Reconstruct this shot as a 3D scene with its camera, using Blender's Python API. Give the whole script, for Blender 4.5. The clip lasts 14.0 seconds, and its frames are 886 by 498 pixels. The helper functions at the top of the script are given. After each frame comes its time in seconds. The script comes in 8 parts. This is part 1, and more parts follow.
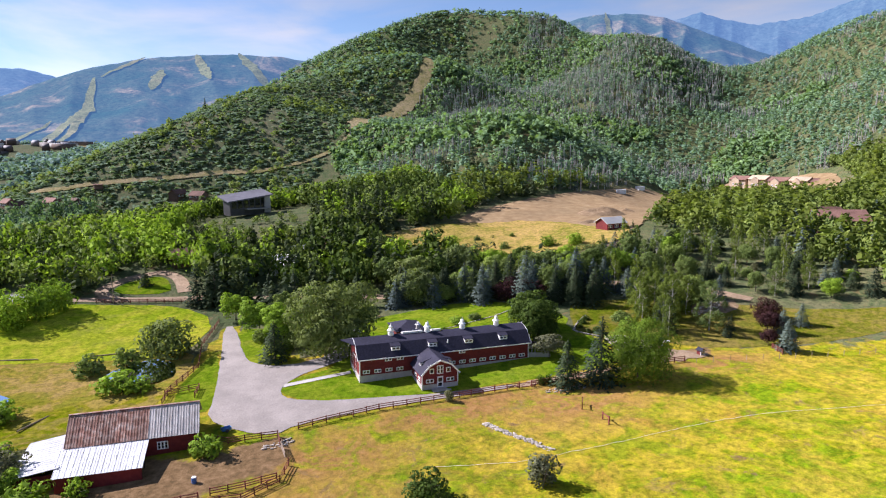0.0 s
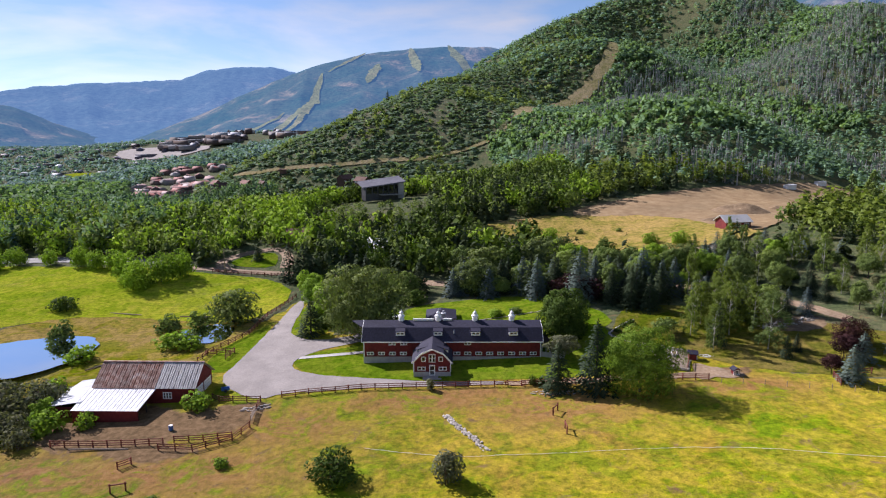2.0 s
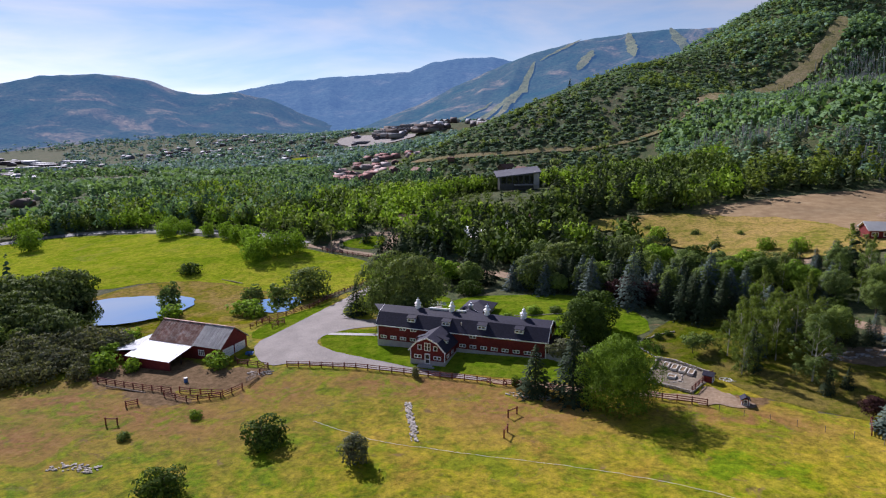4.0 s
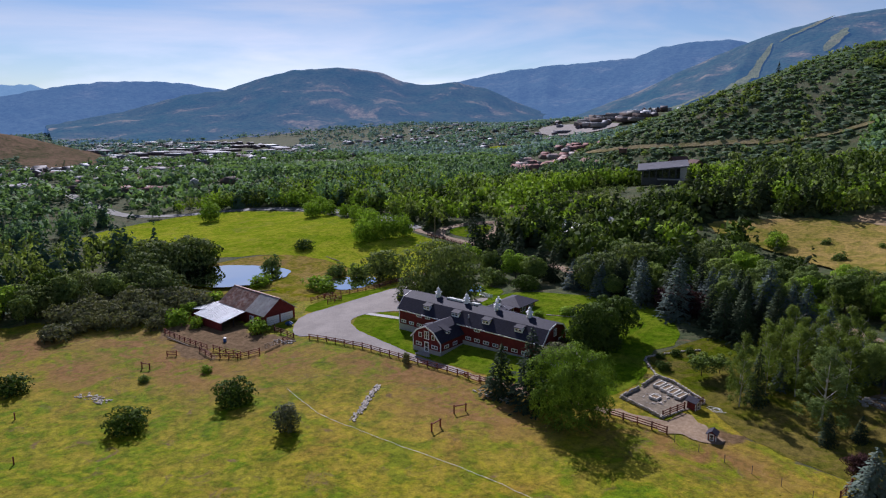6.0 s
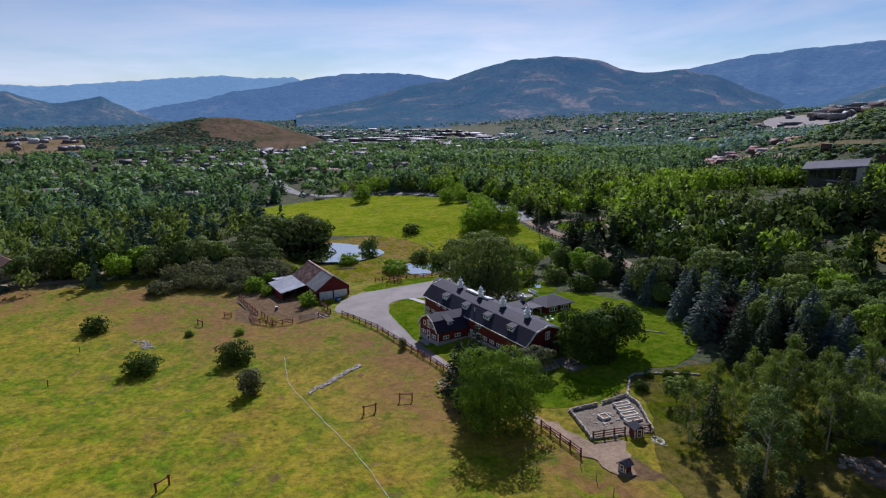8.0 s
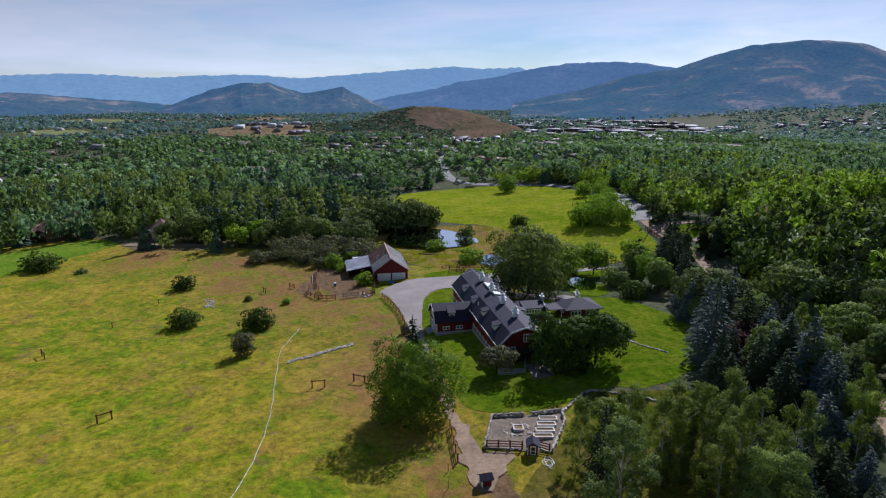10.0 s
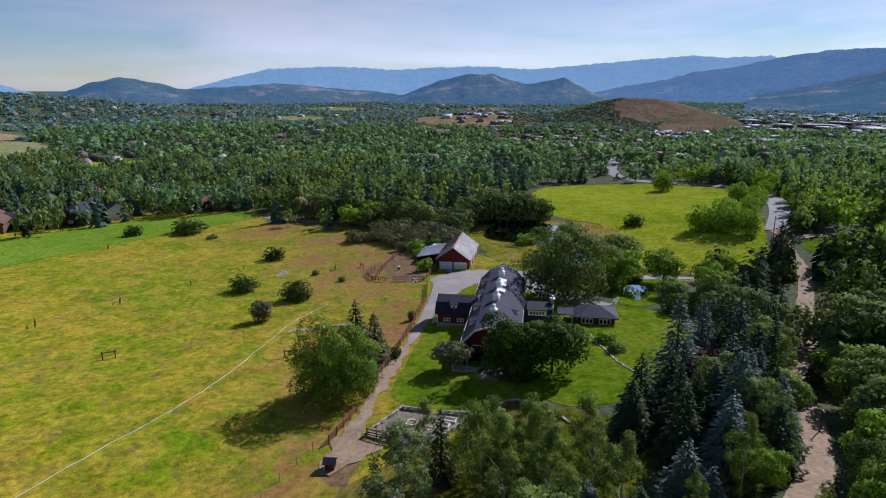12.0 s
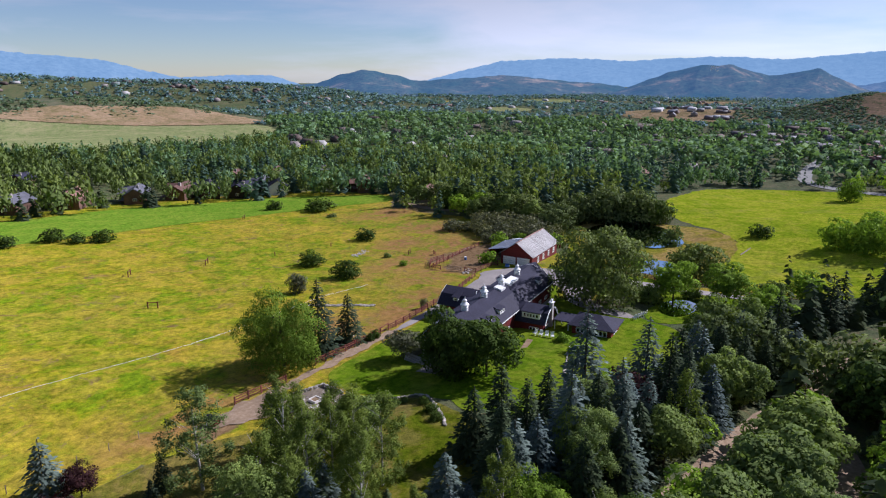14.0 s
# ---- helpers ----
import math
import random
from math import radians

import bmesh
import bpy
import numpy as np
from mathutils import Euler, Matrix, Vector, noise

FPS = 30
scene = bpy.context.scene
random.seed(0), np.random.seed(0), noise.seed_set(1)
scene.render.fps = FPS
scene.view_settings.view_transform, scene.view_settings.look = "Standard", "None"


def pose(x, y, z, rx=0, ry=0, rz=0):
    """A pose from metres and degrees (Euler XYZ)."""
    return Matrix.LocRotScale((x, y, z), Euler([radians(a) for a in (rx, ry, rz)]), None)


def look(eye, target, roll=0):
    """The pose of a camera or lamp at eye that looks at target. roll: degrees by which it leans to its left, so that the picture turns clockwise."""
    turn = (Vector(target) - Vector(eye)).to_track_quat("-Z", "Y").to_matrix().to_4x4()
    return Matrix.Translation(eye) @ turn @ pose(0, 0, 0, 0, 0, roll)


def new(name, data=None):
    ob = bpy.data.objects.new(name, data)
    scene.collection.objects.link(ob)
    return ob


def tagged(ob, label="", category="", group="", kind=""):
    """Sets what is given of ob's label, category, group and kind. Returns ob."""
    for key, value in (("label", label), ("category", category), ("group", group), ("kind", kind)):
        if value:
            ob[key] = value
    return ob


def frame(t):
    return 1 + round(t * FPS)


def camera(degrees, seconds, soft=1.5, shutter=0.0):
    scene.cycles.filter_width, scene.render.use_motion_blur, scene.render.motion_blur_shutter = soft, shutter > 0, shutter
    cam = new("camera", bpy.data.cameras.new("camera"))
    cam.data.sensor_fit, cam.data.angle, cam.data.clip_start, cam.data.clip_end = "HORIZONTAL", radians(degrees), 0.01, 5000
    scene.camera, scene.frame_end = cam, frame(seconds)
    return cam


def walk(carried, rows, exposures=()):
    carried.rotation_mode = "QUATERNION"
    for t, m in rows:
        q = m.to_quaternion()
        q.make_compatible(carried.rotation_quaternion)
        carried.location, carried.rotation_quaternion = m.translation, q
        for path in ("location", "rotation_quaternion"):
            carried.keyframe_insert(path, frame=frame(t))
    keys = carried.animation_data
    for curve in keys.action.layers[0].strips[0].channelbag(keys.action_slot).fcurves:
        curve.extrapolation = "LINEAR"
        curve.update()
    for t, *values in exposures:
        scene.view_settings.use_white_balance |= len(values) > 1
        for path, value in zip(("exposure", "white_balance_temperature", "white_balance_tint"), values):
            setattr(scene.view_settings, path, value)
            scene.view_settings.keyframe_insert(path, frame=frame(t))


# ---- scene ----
cam = camera(68.81, 14.0, 1.2)
# seconds, eye, pitch, roll, yaw
ROWS = [
    (0.0, -39.49, -132.24, 50.93, -8.93, -0.13, -16.72),
    (0.5, -29.56, -135.02, 51.03, -9.18, -0.15, -12.19),
    (1.0, -19.24, -137.01, 51.15, -9.42, -0.17, -7.56),
    (1.5, -8.63, -138.15, 51.28, -9.67, -0.18, -2.85),
    (2.0, 2.13, -138.41, 51.42, -9.91, -0.17, 1.91),
    (2.5, 12.96, -137.78, 51.55, -10.14, -0.17, 6.71),
    (3.0, 23.74, -136.21, 51.69, -10.38, -0.16, 11.55),
    (3.5, 34.38, -133.74, 51.81, -10.62, -0.15, 16.39),
    (4.0, 44.79, -130.36, 51.93, -10.85, -0.13, 21.26),
    (4.5, 54.85, -126.10, 52.03, -11.08, -0.11, 26.13),
    (5.0, 64.50, -120.98, 52.13, -11.31, -0.10, 31.01),
    (5.5, 73.66, -115.02, 52.21, -11.56, -0.08, 35.89),
    (6.0, 82.25, -108.29, 52.27, -11.79, -0.05, 40.76),
    (6.5, 90.21, -100.82, 52.32, -12.01, -0.03, 45.65),
    (7.0, 97.46, -92.68, 52.35, -12.24, -0.02, 50.54),
    (7.5, 103.96, -83.92, 52.36, -12.48, -0.00, 55.43),
    (8.0, 109.66, -74.62, 52.34, -12.70, 0.02, 60.33),
    (8.5, 114.51, -64.85, 52.31, -12.92, 0.04, 65.24),
    (9.0, 118.49, -54.67, 52.27, -13.13, 0.05, 70.17),
    (9.5, 121.56, -44.18, 52.22, -13.34, 0.06, 75.11),
    (10.0, 123.69, -33.46, 52.14, -13.56, 0.07, 80.07),
    (10.5, 124.90, -22.58, 52.07, -13.75, 0.07, 85.05),
    (11.0, 125.15, -11.64, 51.98, -13.95, 0.07, 90.04),
    (11.5, 124.46, -0.71, 51.87, -14.15, 0.08, 95.04),
    (12.0, 122.85, 10.10, 51.78, -14.33, 0.08, 100.07),
    (12.5, 120.33, 20.72, 51.69, -14.51, 0.07, 105.10),
    (13.0, 116.93, 31.07, 51.59, -14.69, 0.07, 110.13),
    (13.5, 112.70, 41.03, 51.52, -14.86, 0.07, 115.14),
    (14.0, 107.68, 50.57, 51.46, -15.03, 0.06, 120.14),
]
LIGHT = [(0, 1.14, 6000, 22), (1.5, 0.94, 5980, 22), (3, 0.70, 5940, 22), (5.5, 0.32, 5740, 21), (6.5, 0.20, 5700, 21), (8, 0.15, 5600, 20), (10.5, 0.23, 5580, 18), (12.5, 0.32, 5580, 19), (14, 0.47, 5610, 21)]
walk(cam, [(t, pose(x, y, z, 90 + p, -r, w)) for t, x, y, z, p, r, w in ROWS], [(t, e, float(k), float(n)) for t, e, k, n in LIGHT])

# ---- light: an afternoon sun over the far meadow, a thin summer sky ----
SUN_EL, SUN_AZ = radians(37), math.atan2(0.57, -0.82)
world = bpy.data.worlds.new("sky")
scene.world = world
world.use_nodes = True
wn, wl = world.node_tree.nodes, world.node_tree.links
wn.clear()
sky = wn.new("ShaderNodeTexSky")
sky.sky_type, sky.sun_disc = "NISHITA", False
sky.sun_elevation, sky.sun_rotation = SUN_EL, math.pi / 2 - SUN_AZ
sky.air_density, sky.dust_density, sky.ozone_density, sky.altitude = 1.1, 0.4, 2.4, 2000
wcoord = wn.new("ShaderNodeTexCoord")
wmap = wn.new("ShaderNodeMapping")
wmap.inputs["Scale"].default_value = (1.2, 0.7, 5.5)
wmap.inputs["Rotation"].default_value = (0.0, 0.05, 0.6)
cirrus = wn.new("ShaderNodeTexNoise")
cirrus.inputs["Scale"].default_value, cirrus.inputs["Detail"].default_value = 2.1, 7.0
cirrus.inputs["Roughness"].default_value, cirrus.inputs["Distortion"].default_value = 0.55, 0.5
ramp = wn.new("ShaderNodeValToRGB")
ramp.color_ramp.elements[0].position, ramp.color_ramp.elements[0].color = 0.42, (0, 0, 0, 1)
ramp.color_ramp.elements[1].position, ramp.color_ramp.elements[1].color = 0.68, (0.9, 0.9, 0.9, 1)
veil = wn.new("ShaderNodeMixRGB")
grey = wn.new("ShaderNodeRGBToBW")
cloud = wn.new("ShaderNodeMixRGB")
cloud.blend_type, cloud.inputs["Fac"].default_value = "MULTIPLY", 1.0
cloud.inputs["Color2"].default_value = (1.3, 1.36, 1.47, 1)
wl.new(sky.outputs["Color"], grey.inputs["Color"])
wl.new(grey.outputs["Val"], cloud.inputs["Color1"])
wl.new(cloud.outputs["Color"], veil.inputs["Color2"])
sky_out = wn.new("ShaderNodeBackground")
sky_out.inputs["Strength"].default_value = 0.06
world_out = wn.new("ShaderNodeOutputWorld")
wl.new(wcoord.outputs["Generated"], wmap.inputs["Vector"])
wl.new(wmap.outputs["Vector"], cirrus.inputs["Vector"])
wl.new(cirrus.outputs["Fac"], ramp.inputs["Fac"])
wl.new(ramp.outputs["Color"], veil.inputs["Fac"])
wl.new(sky.outputs["Color"], veil.inputs["Color1"])
wl.new(veil.outputs["Color"], sky_out.inputs["Color"])
wl.new(sky_out.outputs["Background"], world_out.inputs["Surface"])

sun = new("sun", bpy.data.lights.new("sun", "SUN"))
sun.data.energy, sun.data.angle, sun.data.color = 5.0, radians(0.55), (1.0, 0.94, 0.86)
sun.matrix_world = look((-820, 570, 750), (0, 0, 0))

# ---- materials ----
def node(nt, kind, **values):
    n = nt.nodes.new(kind)
    for key, v in values.items():
        n.inputs[key.replace("_", " ")].default_value = v
    return n


def stops(nt, fac, colours):
    r = nt.nodes.new("ShaderNodeValToRGB")
    e = r.color_ramp.elements
    while len(e) < len(colours):
        e.new(0.5)
    for el, (pos, c) in zip(e, colours):
        el.position, el.color = pos, (*c, 1)
    nt.links.new(fac, r.inputs["Fac"])
    return r.outputs["Color"]


def noise_of(nt, vec, scale, detail=4.0, rough=0.6, distort=0.0):
    n = node(nt, "ShaderNodeTexNoise", Scale=scale, Detail=detail, Roughness=rough, Distortion=distort)
    nt.links.new(vec, n.inputs["Vector"])
    return n.outputs["Fac"]


def mixed(nt, fac, a, b, how="MIX"):
    m = nt.nodes.new("ShaderNodeMixRGB")
    m.blend_type = how
    for sock, v in ((m.inputs[0], fac), (m.inputs[1], a), (m.inputs[2], b)):
        if isinstance(v, (int, float)):
            sock.default_value = v
        elif isinstance(v, tuple):
            sock.default_value = (*v, 1)
        else:
            nt.links.new(v, sock)
    return m.outputs[0]


def start(name, rough=0.8, metal=0.0, spec=0.3, matt=0.0):
    m = bpy.data.materials.new(name)
    m.use_nodes = True
    nt = m.node_tree
    b = nt.nodes["Principled BSDF"]
    b.inputs["Roughness"].default_value, b.inputs["Metallic"].default_value = rough, metal
    b.inputs["Specular IOR Level"].default_value = spec
    b.inputs["Diffuse Roughness"].default_value = matt
    return m, nt, b


def place_of(nt, own=False):
    if own:
        return nt.nodes.new("ShaderNodeTexCoord").outputs["Object"]
    return nt.nodes.new("ShaderNodeNewGeometry").outputs["Position"]


def bumped(nt, b, fac, strength, dist):
    k = node(nt, "ShaderNodeBump", Strength=strength, Distance=dist)
    nt.links.new(fac, k.inputs["Height"])
    nt.links.new(k.outputs["Normal"], b.inputs["Normal"])


def plain(name, colours, scale=1.0, rough=0.8, metal=0.0, bump=0.0, big=0.15, spread=0.25, own=False, each=0.0, spec=0.3):
    """A surface with a fine grain, a broad stain over it and, with each, a tone of its own for every object."""
    m, nt, b = start(name, rough, metal, spec)
    v = place_of(nt, own)
    fine = noise_of(nt, v, scale, 5.0, 0.65)
    wide = noise_of(nt, v, scale * big, 3.0, 0.55)
    n = len(colours)
    c = stops(nt, fine, [(0.28 + 0.44 * i / max(1, n - 1), k) for i, k in enumerate(colours)])
    dirt = stops(nt, wide, [(0.3, (1 - spread,) * 3), (0.7, (1 + spread * 0.6,) * 3)])
    c = mixed(nt, 1.0, c, dirt, "MULTIPLY")
    if each:
        r = nt.nodes.new("ShaderNodeObjectInfo").outputs["Random"]
        c = mixed(nt, 1.0, c, stops(nt, r, [(0.0, (1 - each,) * 3), (1.0, (1 + each,) * 3)]), "MULTIPLY")
    nt.links.new(c, b.inputs["Base Color"])
    if bump:
        bumped(nt, b, fine, 0.6, bump)
    return m


def foliage(name, dark, mid, light, each=0.18, glow=0.16, rough=0.75):
    """Leaves: a tone for each leaf, for each tree and for each twig side; some light passes through."""
    m, nt, b = start(name, rough, 0.0, 0.04, 0.25)
    g = nt.nodes.new("ShaderNodeNewGeometry")
    dark, light = (tuple(a * 0.55 + b * 0.45 for a, b in zip(k, mid)) for k in (dark, light))
    c = stops(nt, g.outputs["Random Per Island"], [(0.0, dark), (0.55, mid), (1.0, light)])
    patch = noise_of(nt, g.outputs["Position"], 0.45, 2.0)
    c = mixed(nt, 1.0, c, stops(nt, patch, [(0.3, (0.84, 0.87, 0.84)), (0.7, (1.14, 1.11, 1.03))]), "MULTIPLY")
    r = nt.nodes.new("ShaderNodeObjectInfo").outputs["Random"]
    c = mixed(nt, 1.0, c, stops(nt, r, [(0.0, (1 - each, 1 - each, 1 - each * 0.4)), (1.0, (1 + each, 1 + each * 0.7, 1))]), "MULTIPLY")
    a = nt.nodes.new("ShaderNodeAttribute")
    a.attribute_name = "tint"
    c = mixed(nt, a.outputs["Fac"], c, mixed(nt, 1.0, c, (1.5, 1.34, 0.92), "MULTIPLY"))
    nt.links.new(c, b.inputs["Base Color"])
    t = nt.nodes.new("ShaderNodeBsdfTranslucent")
    nt.links.new(mixed(nt, 1.0, c, (1.2, 1.3, 0.6), "MULTIPLY"), t.inputs["Color"])
    mix = nt.nodes.new("ShaderNodeMixShader")
    mix.inputs[0].default_value = glow
    out = nt.nodes["Material Output"]
    nt.links.new(b.outputs[0], mix.inputs[1])
    nt.links.new(t.outputs[0], mix.inputs[2])
    nt.links.new(mix.outputs[0], out.inputs["Surface"])
    return m


def grass(name, lush, dry, straw, bare, dryness=0.5, bump=0.25, rust=0.0):
    """Grass at four scales: fields of tone, patches, tufts, blades."""
    m, nt, b = start(name, 0.95, 0.0, 0.0, 0.5)
    v = place_of(nt)
    wide = noise_of(nt, v, 0.022, 4.0, 0.55, 0.6)
    patch = noise_of(nt, v, 0.16, 6.0, 0.68, 0.9)
    tuft = noise_of(nt, v, 0.9, 5.0, 0.7)
    blade = noise_of(nt, v, 5.0, 3.0, 0.7)
    k = dryness
    c = stops(nt, wide, [(0.45, lush), (0.485 + 0.06 * (1 - k), dry), (0.55 + 0.13 * (1 - k), straw)])
    c2 = stops(nt, patch, [(0.43, lush), (0.485, dry), (0.56, straw)])
    c = mixed(nt, 0.6, c, c2)
    if rust:
        ruddy = noise_of(nt, v, 0.085, 8.0, 0.74, 1.2)
        c = mixed(nt, stops(nt, ruddy, [(0.49, (0, 0, 0)), (0.60, (rust,) * 3)]), c, tuple(p * 0.6 + q * 0.4 for p, q in zip(straw, bare)))
    spots = stops(nt, noise_of(nt, v, 0.06, 6.0, 0.7, 1.0), [(0.55, (0, 0, 0)), (0.66, (0.8 * k + 0.1,) * 3)])
    c = mixed(nt, spots, c, bare)
    if rust:
        clump = noise_of(nt, v, 0.33, 6.0, 0.75, 0.8)
        c = mixed(nt, 1.0, c, stops(nt, clump, [(0.36, (0.66, 0.70, 0.56)), (0.47, (0.96, 0.98, 0.92)), (0.62, (1.25, 1.22, 1.1))]), "MULTIPLY")
    c = mixed(nt, 1.0, c, stops(nt, tuft, [(0.32, (0.54, 0.59, 0.52)), (0.49, (0.98, 0.99, 0.96)), (0.66, (1.36, 1.32, 1.15))]), "MULTIPLY")
    c = mixed(nt, 0.7, c, mixed(nt, 1.0, c, stops(nt, blade, [(0.3, (0.6, 0.62, 0.6)), (0.7, (1.35, 1.3, 1.2))]), "MULTIPLY"))
    nt.links.new(c, b.inputs["Base Color"])
    bumped(nt, b, tuft, 0.8, bump)
    return m


MEADOW = grass("meadow", (0.150, 0.222, 0.003), (0.255, 0.245, 0.006), (0.375, 0.292, 0.033), (0.31, 0.165, 0.04), 0.47, 0.6, 0.42)
PASTURE = grass("pasture", (0.19, 0.27, 0.012), (0.28, 0.345, 0.016), (0.38, 0.37, 0.04), (0.34, 0.26, 0.11), 0.2, 0.25)
LAWN = grass("lawn", (0.098, 0.172, 0.006), (0.140, 0.215, 0.010), (0.20, 0.24, 0.020), (0.27, 0.21, 0.07), 0.1, 0.06)
FAIRWAY = grass("fairway", (0.12, 0.225, 0.018), (0.15, 0.255, 0.022), (0.20, 0.275, 0.03), (0.19, 0.23, 0.04), 0.0, 0.03)
WOODFLOOR = grass("wood_floor", (0.075, 0.102, 0.046), (0.102, 0.122, 0.058), (0.142, 0.138, 0.078), (0.19, 0.14, 0.075), 0.4, 0.4)
HILLGRASS = grass("hill_grass", (0.080, 0.106, 0.062), (0.118, 0.132, 0.080), (0.19, 0.168, 0.122), (0.21, 0.16, 0.13), 0.5, 0.4)
BUTTE = grass("butte_scrub", (0.10, 0.11, 0.06), (0.21, 0.15, 0.11), (0.30, 0.20, 0.15), (0.40, 0.29, 0.20), 0.5, 0.5)
DRYGRASS = grass("dry_grass", (0.20, 0.20, 0.035), (0.34, 0.26, 0.075), (0.43, 0.30, 0.11), (0.38, 0.25, 0.13), 0.7, 0.3)
ROUGHGRASS = grass("rough_grass", (0.085, 0.115, 0.006), (0.135, 0.135, 0.014), (0.20, 0.16, 0.045), (0.21, 0.145, 0.07), 0.45, 0.25)
PONDGRASS = grass("pond_grass", (0.15, 0.19, 0.005), (0.25, 0.215, 0.02), (0.36, 0.26, 0.09), (0.30, 0.19, 0.10), 0.6, 0.3)
RUNGRASS = grass("run_grass", (0.22, 0.205, 0.09), (0.31, 0.255, 0.15), (0.36, 0.295, 0.19), (0.34, 0.26, 0.17), 0.7, 0.3)
HAYFIELD = grass("hay_field", (0.16, 0.21, 0.08), (0.24, 0.265, 0.12), (0.33, 0.31, 0.17), (0.30, 0.25, 0.16), 0.3, 0.1)
DRYSLOPE = grass("dry_slope", (0.20, 0.17, 0.085), (0.33, 0.23, 0.145), (0.39, 0.28, 0.19), (0.40, 0.25, 0.17), 0.7, 0.3)
DIRT = plain("dirt", [(0.13, 0.085, 0.045), (0.205, 0.14, 0.08), (0.29, 0.21, 0.125)], 0.9, 0.95, bump=0.06, big=0.12, spread=0.3)
GRAVEL = plain("gravel", [(0.19, 0.17, 0.158), (0.255, 0.228, 0.212), (0.32, 0.288, 0.27)], 3.5, 0.95, bump=0.03, big=0.05, spread=0.2)
GARDENSOIL = plain("garden_gravel", [(0.11, 0.085, 0.06), (0.18, 0.145, 0.105), (0.26, 0.22, 0.165)], 2.5, 0.95, bump=0.03, big=0.2, spread=0.3)
TRACK = plain("gravel_track", [(0.19, 0.128, 0.076), (0.262, 0.185, 0.118), (0.34, 0.258, 0.182)], 1.5, 0.95, bump=0.03, big=0.12, spread=0.28)
BROWN = plain("graded_earth", [(0.185, 0.115, 0.055), (0.245, 0.165, 0.082), (0.315, 0.23, 0.125)], 0.25, 0.95, bump=0.1, big=0.12, spread=0.25)
ASPHALT = plain("asphalt", [(0.17, 0.165, 0.16), (0.24, 0.235, 0.225)], 2.0, 0.9, bump=0.01)
CONCRETE = plain("concrete", [(0.36, 0.34, 0.32), (0.46, 0.44, 0.41)], 1.3, 0.85, bump=0.01)
STONE = plain("stone", [(0.24, 0.21, 0.18), (0.35, 0.315, 0.28), (0.46, 0.425, 0.38)], 1.4, 0.9, bump=0.04, each=0.3)
RED = plain("red_boards", [(0.10, 0.012, 0.013), (0.145, 0.017, 0.017), (0.185, 0.028, 0.024)], 1.6, 0.75, big=0.2, spread=0.2)
WHITE = plain("white_paint", [(0.78, 0.78, 0.77), (0.86, 0.86, 0.85)], 2.0, 0.55, spread=0.08)
SHINGLE = plain("grey_shingle", [(0.022, 0.021, 0.036), (0.032, 0.031, 0.050), (0.044, 0.043, 0.073)], 3.0, 0.72, bump=0.01, big=0.08, spread=0.18, spec=0.14)
GLASS, _nt, _b = start("window_glass", 0.06, 0.0, 0.6)
_b.inputs["Base Color"].default_value = (0.012, 0.014, 0.018, 1)
SHEET = plain("sheet_skylight", [(0.66, 0.67, 0.66), (0.78, 0.79, 0.78)], 0.8, 0.35, spread=0.1)
TIN = plain("galvanised_sheet", [(0.46, 0.475, 0.51), (0.53, 0.545, 0.58), (0.58, 0.595, 0.63)], 0.7, 0.6, 0.2, big=0.3, spread=0.15, each=0.06)
BARETIN = plain("dull_tin", [(0.33, 0.30, 0.285), (0.42, 0.40, 0.39), (0.50, 0.49, 0.48)], 0.9, 0.7, 0.08, big=0.3, spread=0.2, each=0.08)
RUST = plain("rusted_tin", [(0.13, 0.055, 0.04), (0.22, 0.105, 0.075), (0.34, 0.225, 0.185), (0.42, 0.36, 0.33)], 0.9, 0.75, 0.1, big=0.35, spread=0.35, each=0.15)
RAIL = plain("stained_rail", [(0.12, 0.034, 0.026), (0.22, 0.068, 0.052)], 2.5, 0.85, each=0.25)
REDRAIL = plain("red_stained_rail", [(0.11, 0.035, 0.025), (0.18, 0.06, 0.045)], 2.5, 0.85, each=0.25)
TIMBER = plain("grey_timber", [(0.16, 0.12, 0.09), (0.27, 0.215, 0.17)], 2.5, 0.85, each=0.2)
BARK = plain("bark", [(0.055, 0.042, 0.032), (0.12, 0.095, 0.075)], 3.0, 0.95, bump=0.03, own=True)
HILLSTEM = plain("bleached_stems", [(0.40, 0.38, 0.35), (0.56, 0.54, 0.50)], 3.0, 0.85)
PALEBARK = plain("pale_bark", [(0.30, 0.28, 0.24), (0.52, 0.50, 0.45)], 3.0, 0.85, own=True)
BLUE = plain("blue_plastic", [(0.03, 0.10, 0.30), (0.05, 0.16, 0.42)], 2.0, 0.4)
DARKBOARD = plain("dark_boards", [(0.035, 0.022, 0.018), (0.07, 0.045, 0.035)], 2.0, 0.8)
BROWNWALL = plain("brown_siding", [(0.12, 0.065, 0.045), (0.19, 0.11, 0.08)], 1.5, 0.8, each=0.35)
BROWNROOF = plain("brown_shingle", [(0.14, 0.07, 0.055), (0.22, 0.125, 0.10)], 1.5, 0.9, each=0.4)
TANWALL = plain("tan_sheathing", [(0.40, 0.30, 0.21), (0.52, 0.41, 0.30)], 0.8, 0.85, each=0.15)
PALEROOF = plain("pale_flat_roof", [(0.5, 0.5, 0.5), (0.68, 0.68, 0.67)], 0.2, 0.7, each=0.3)
GREYROOF = plain("slate_grey_roof", [(0.10, 0.10, 0.12), (0.16, 0.16, 0.185)], 0.6, 0.85, spec=0.08)
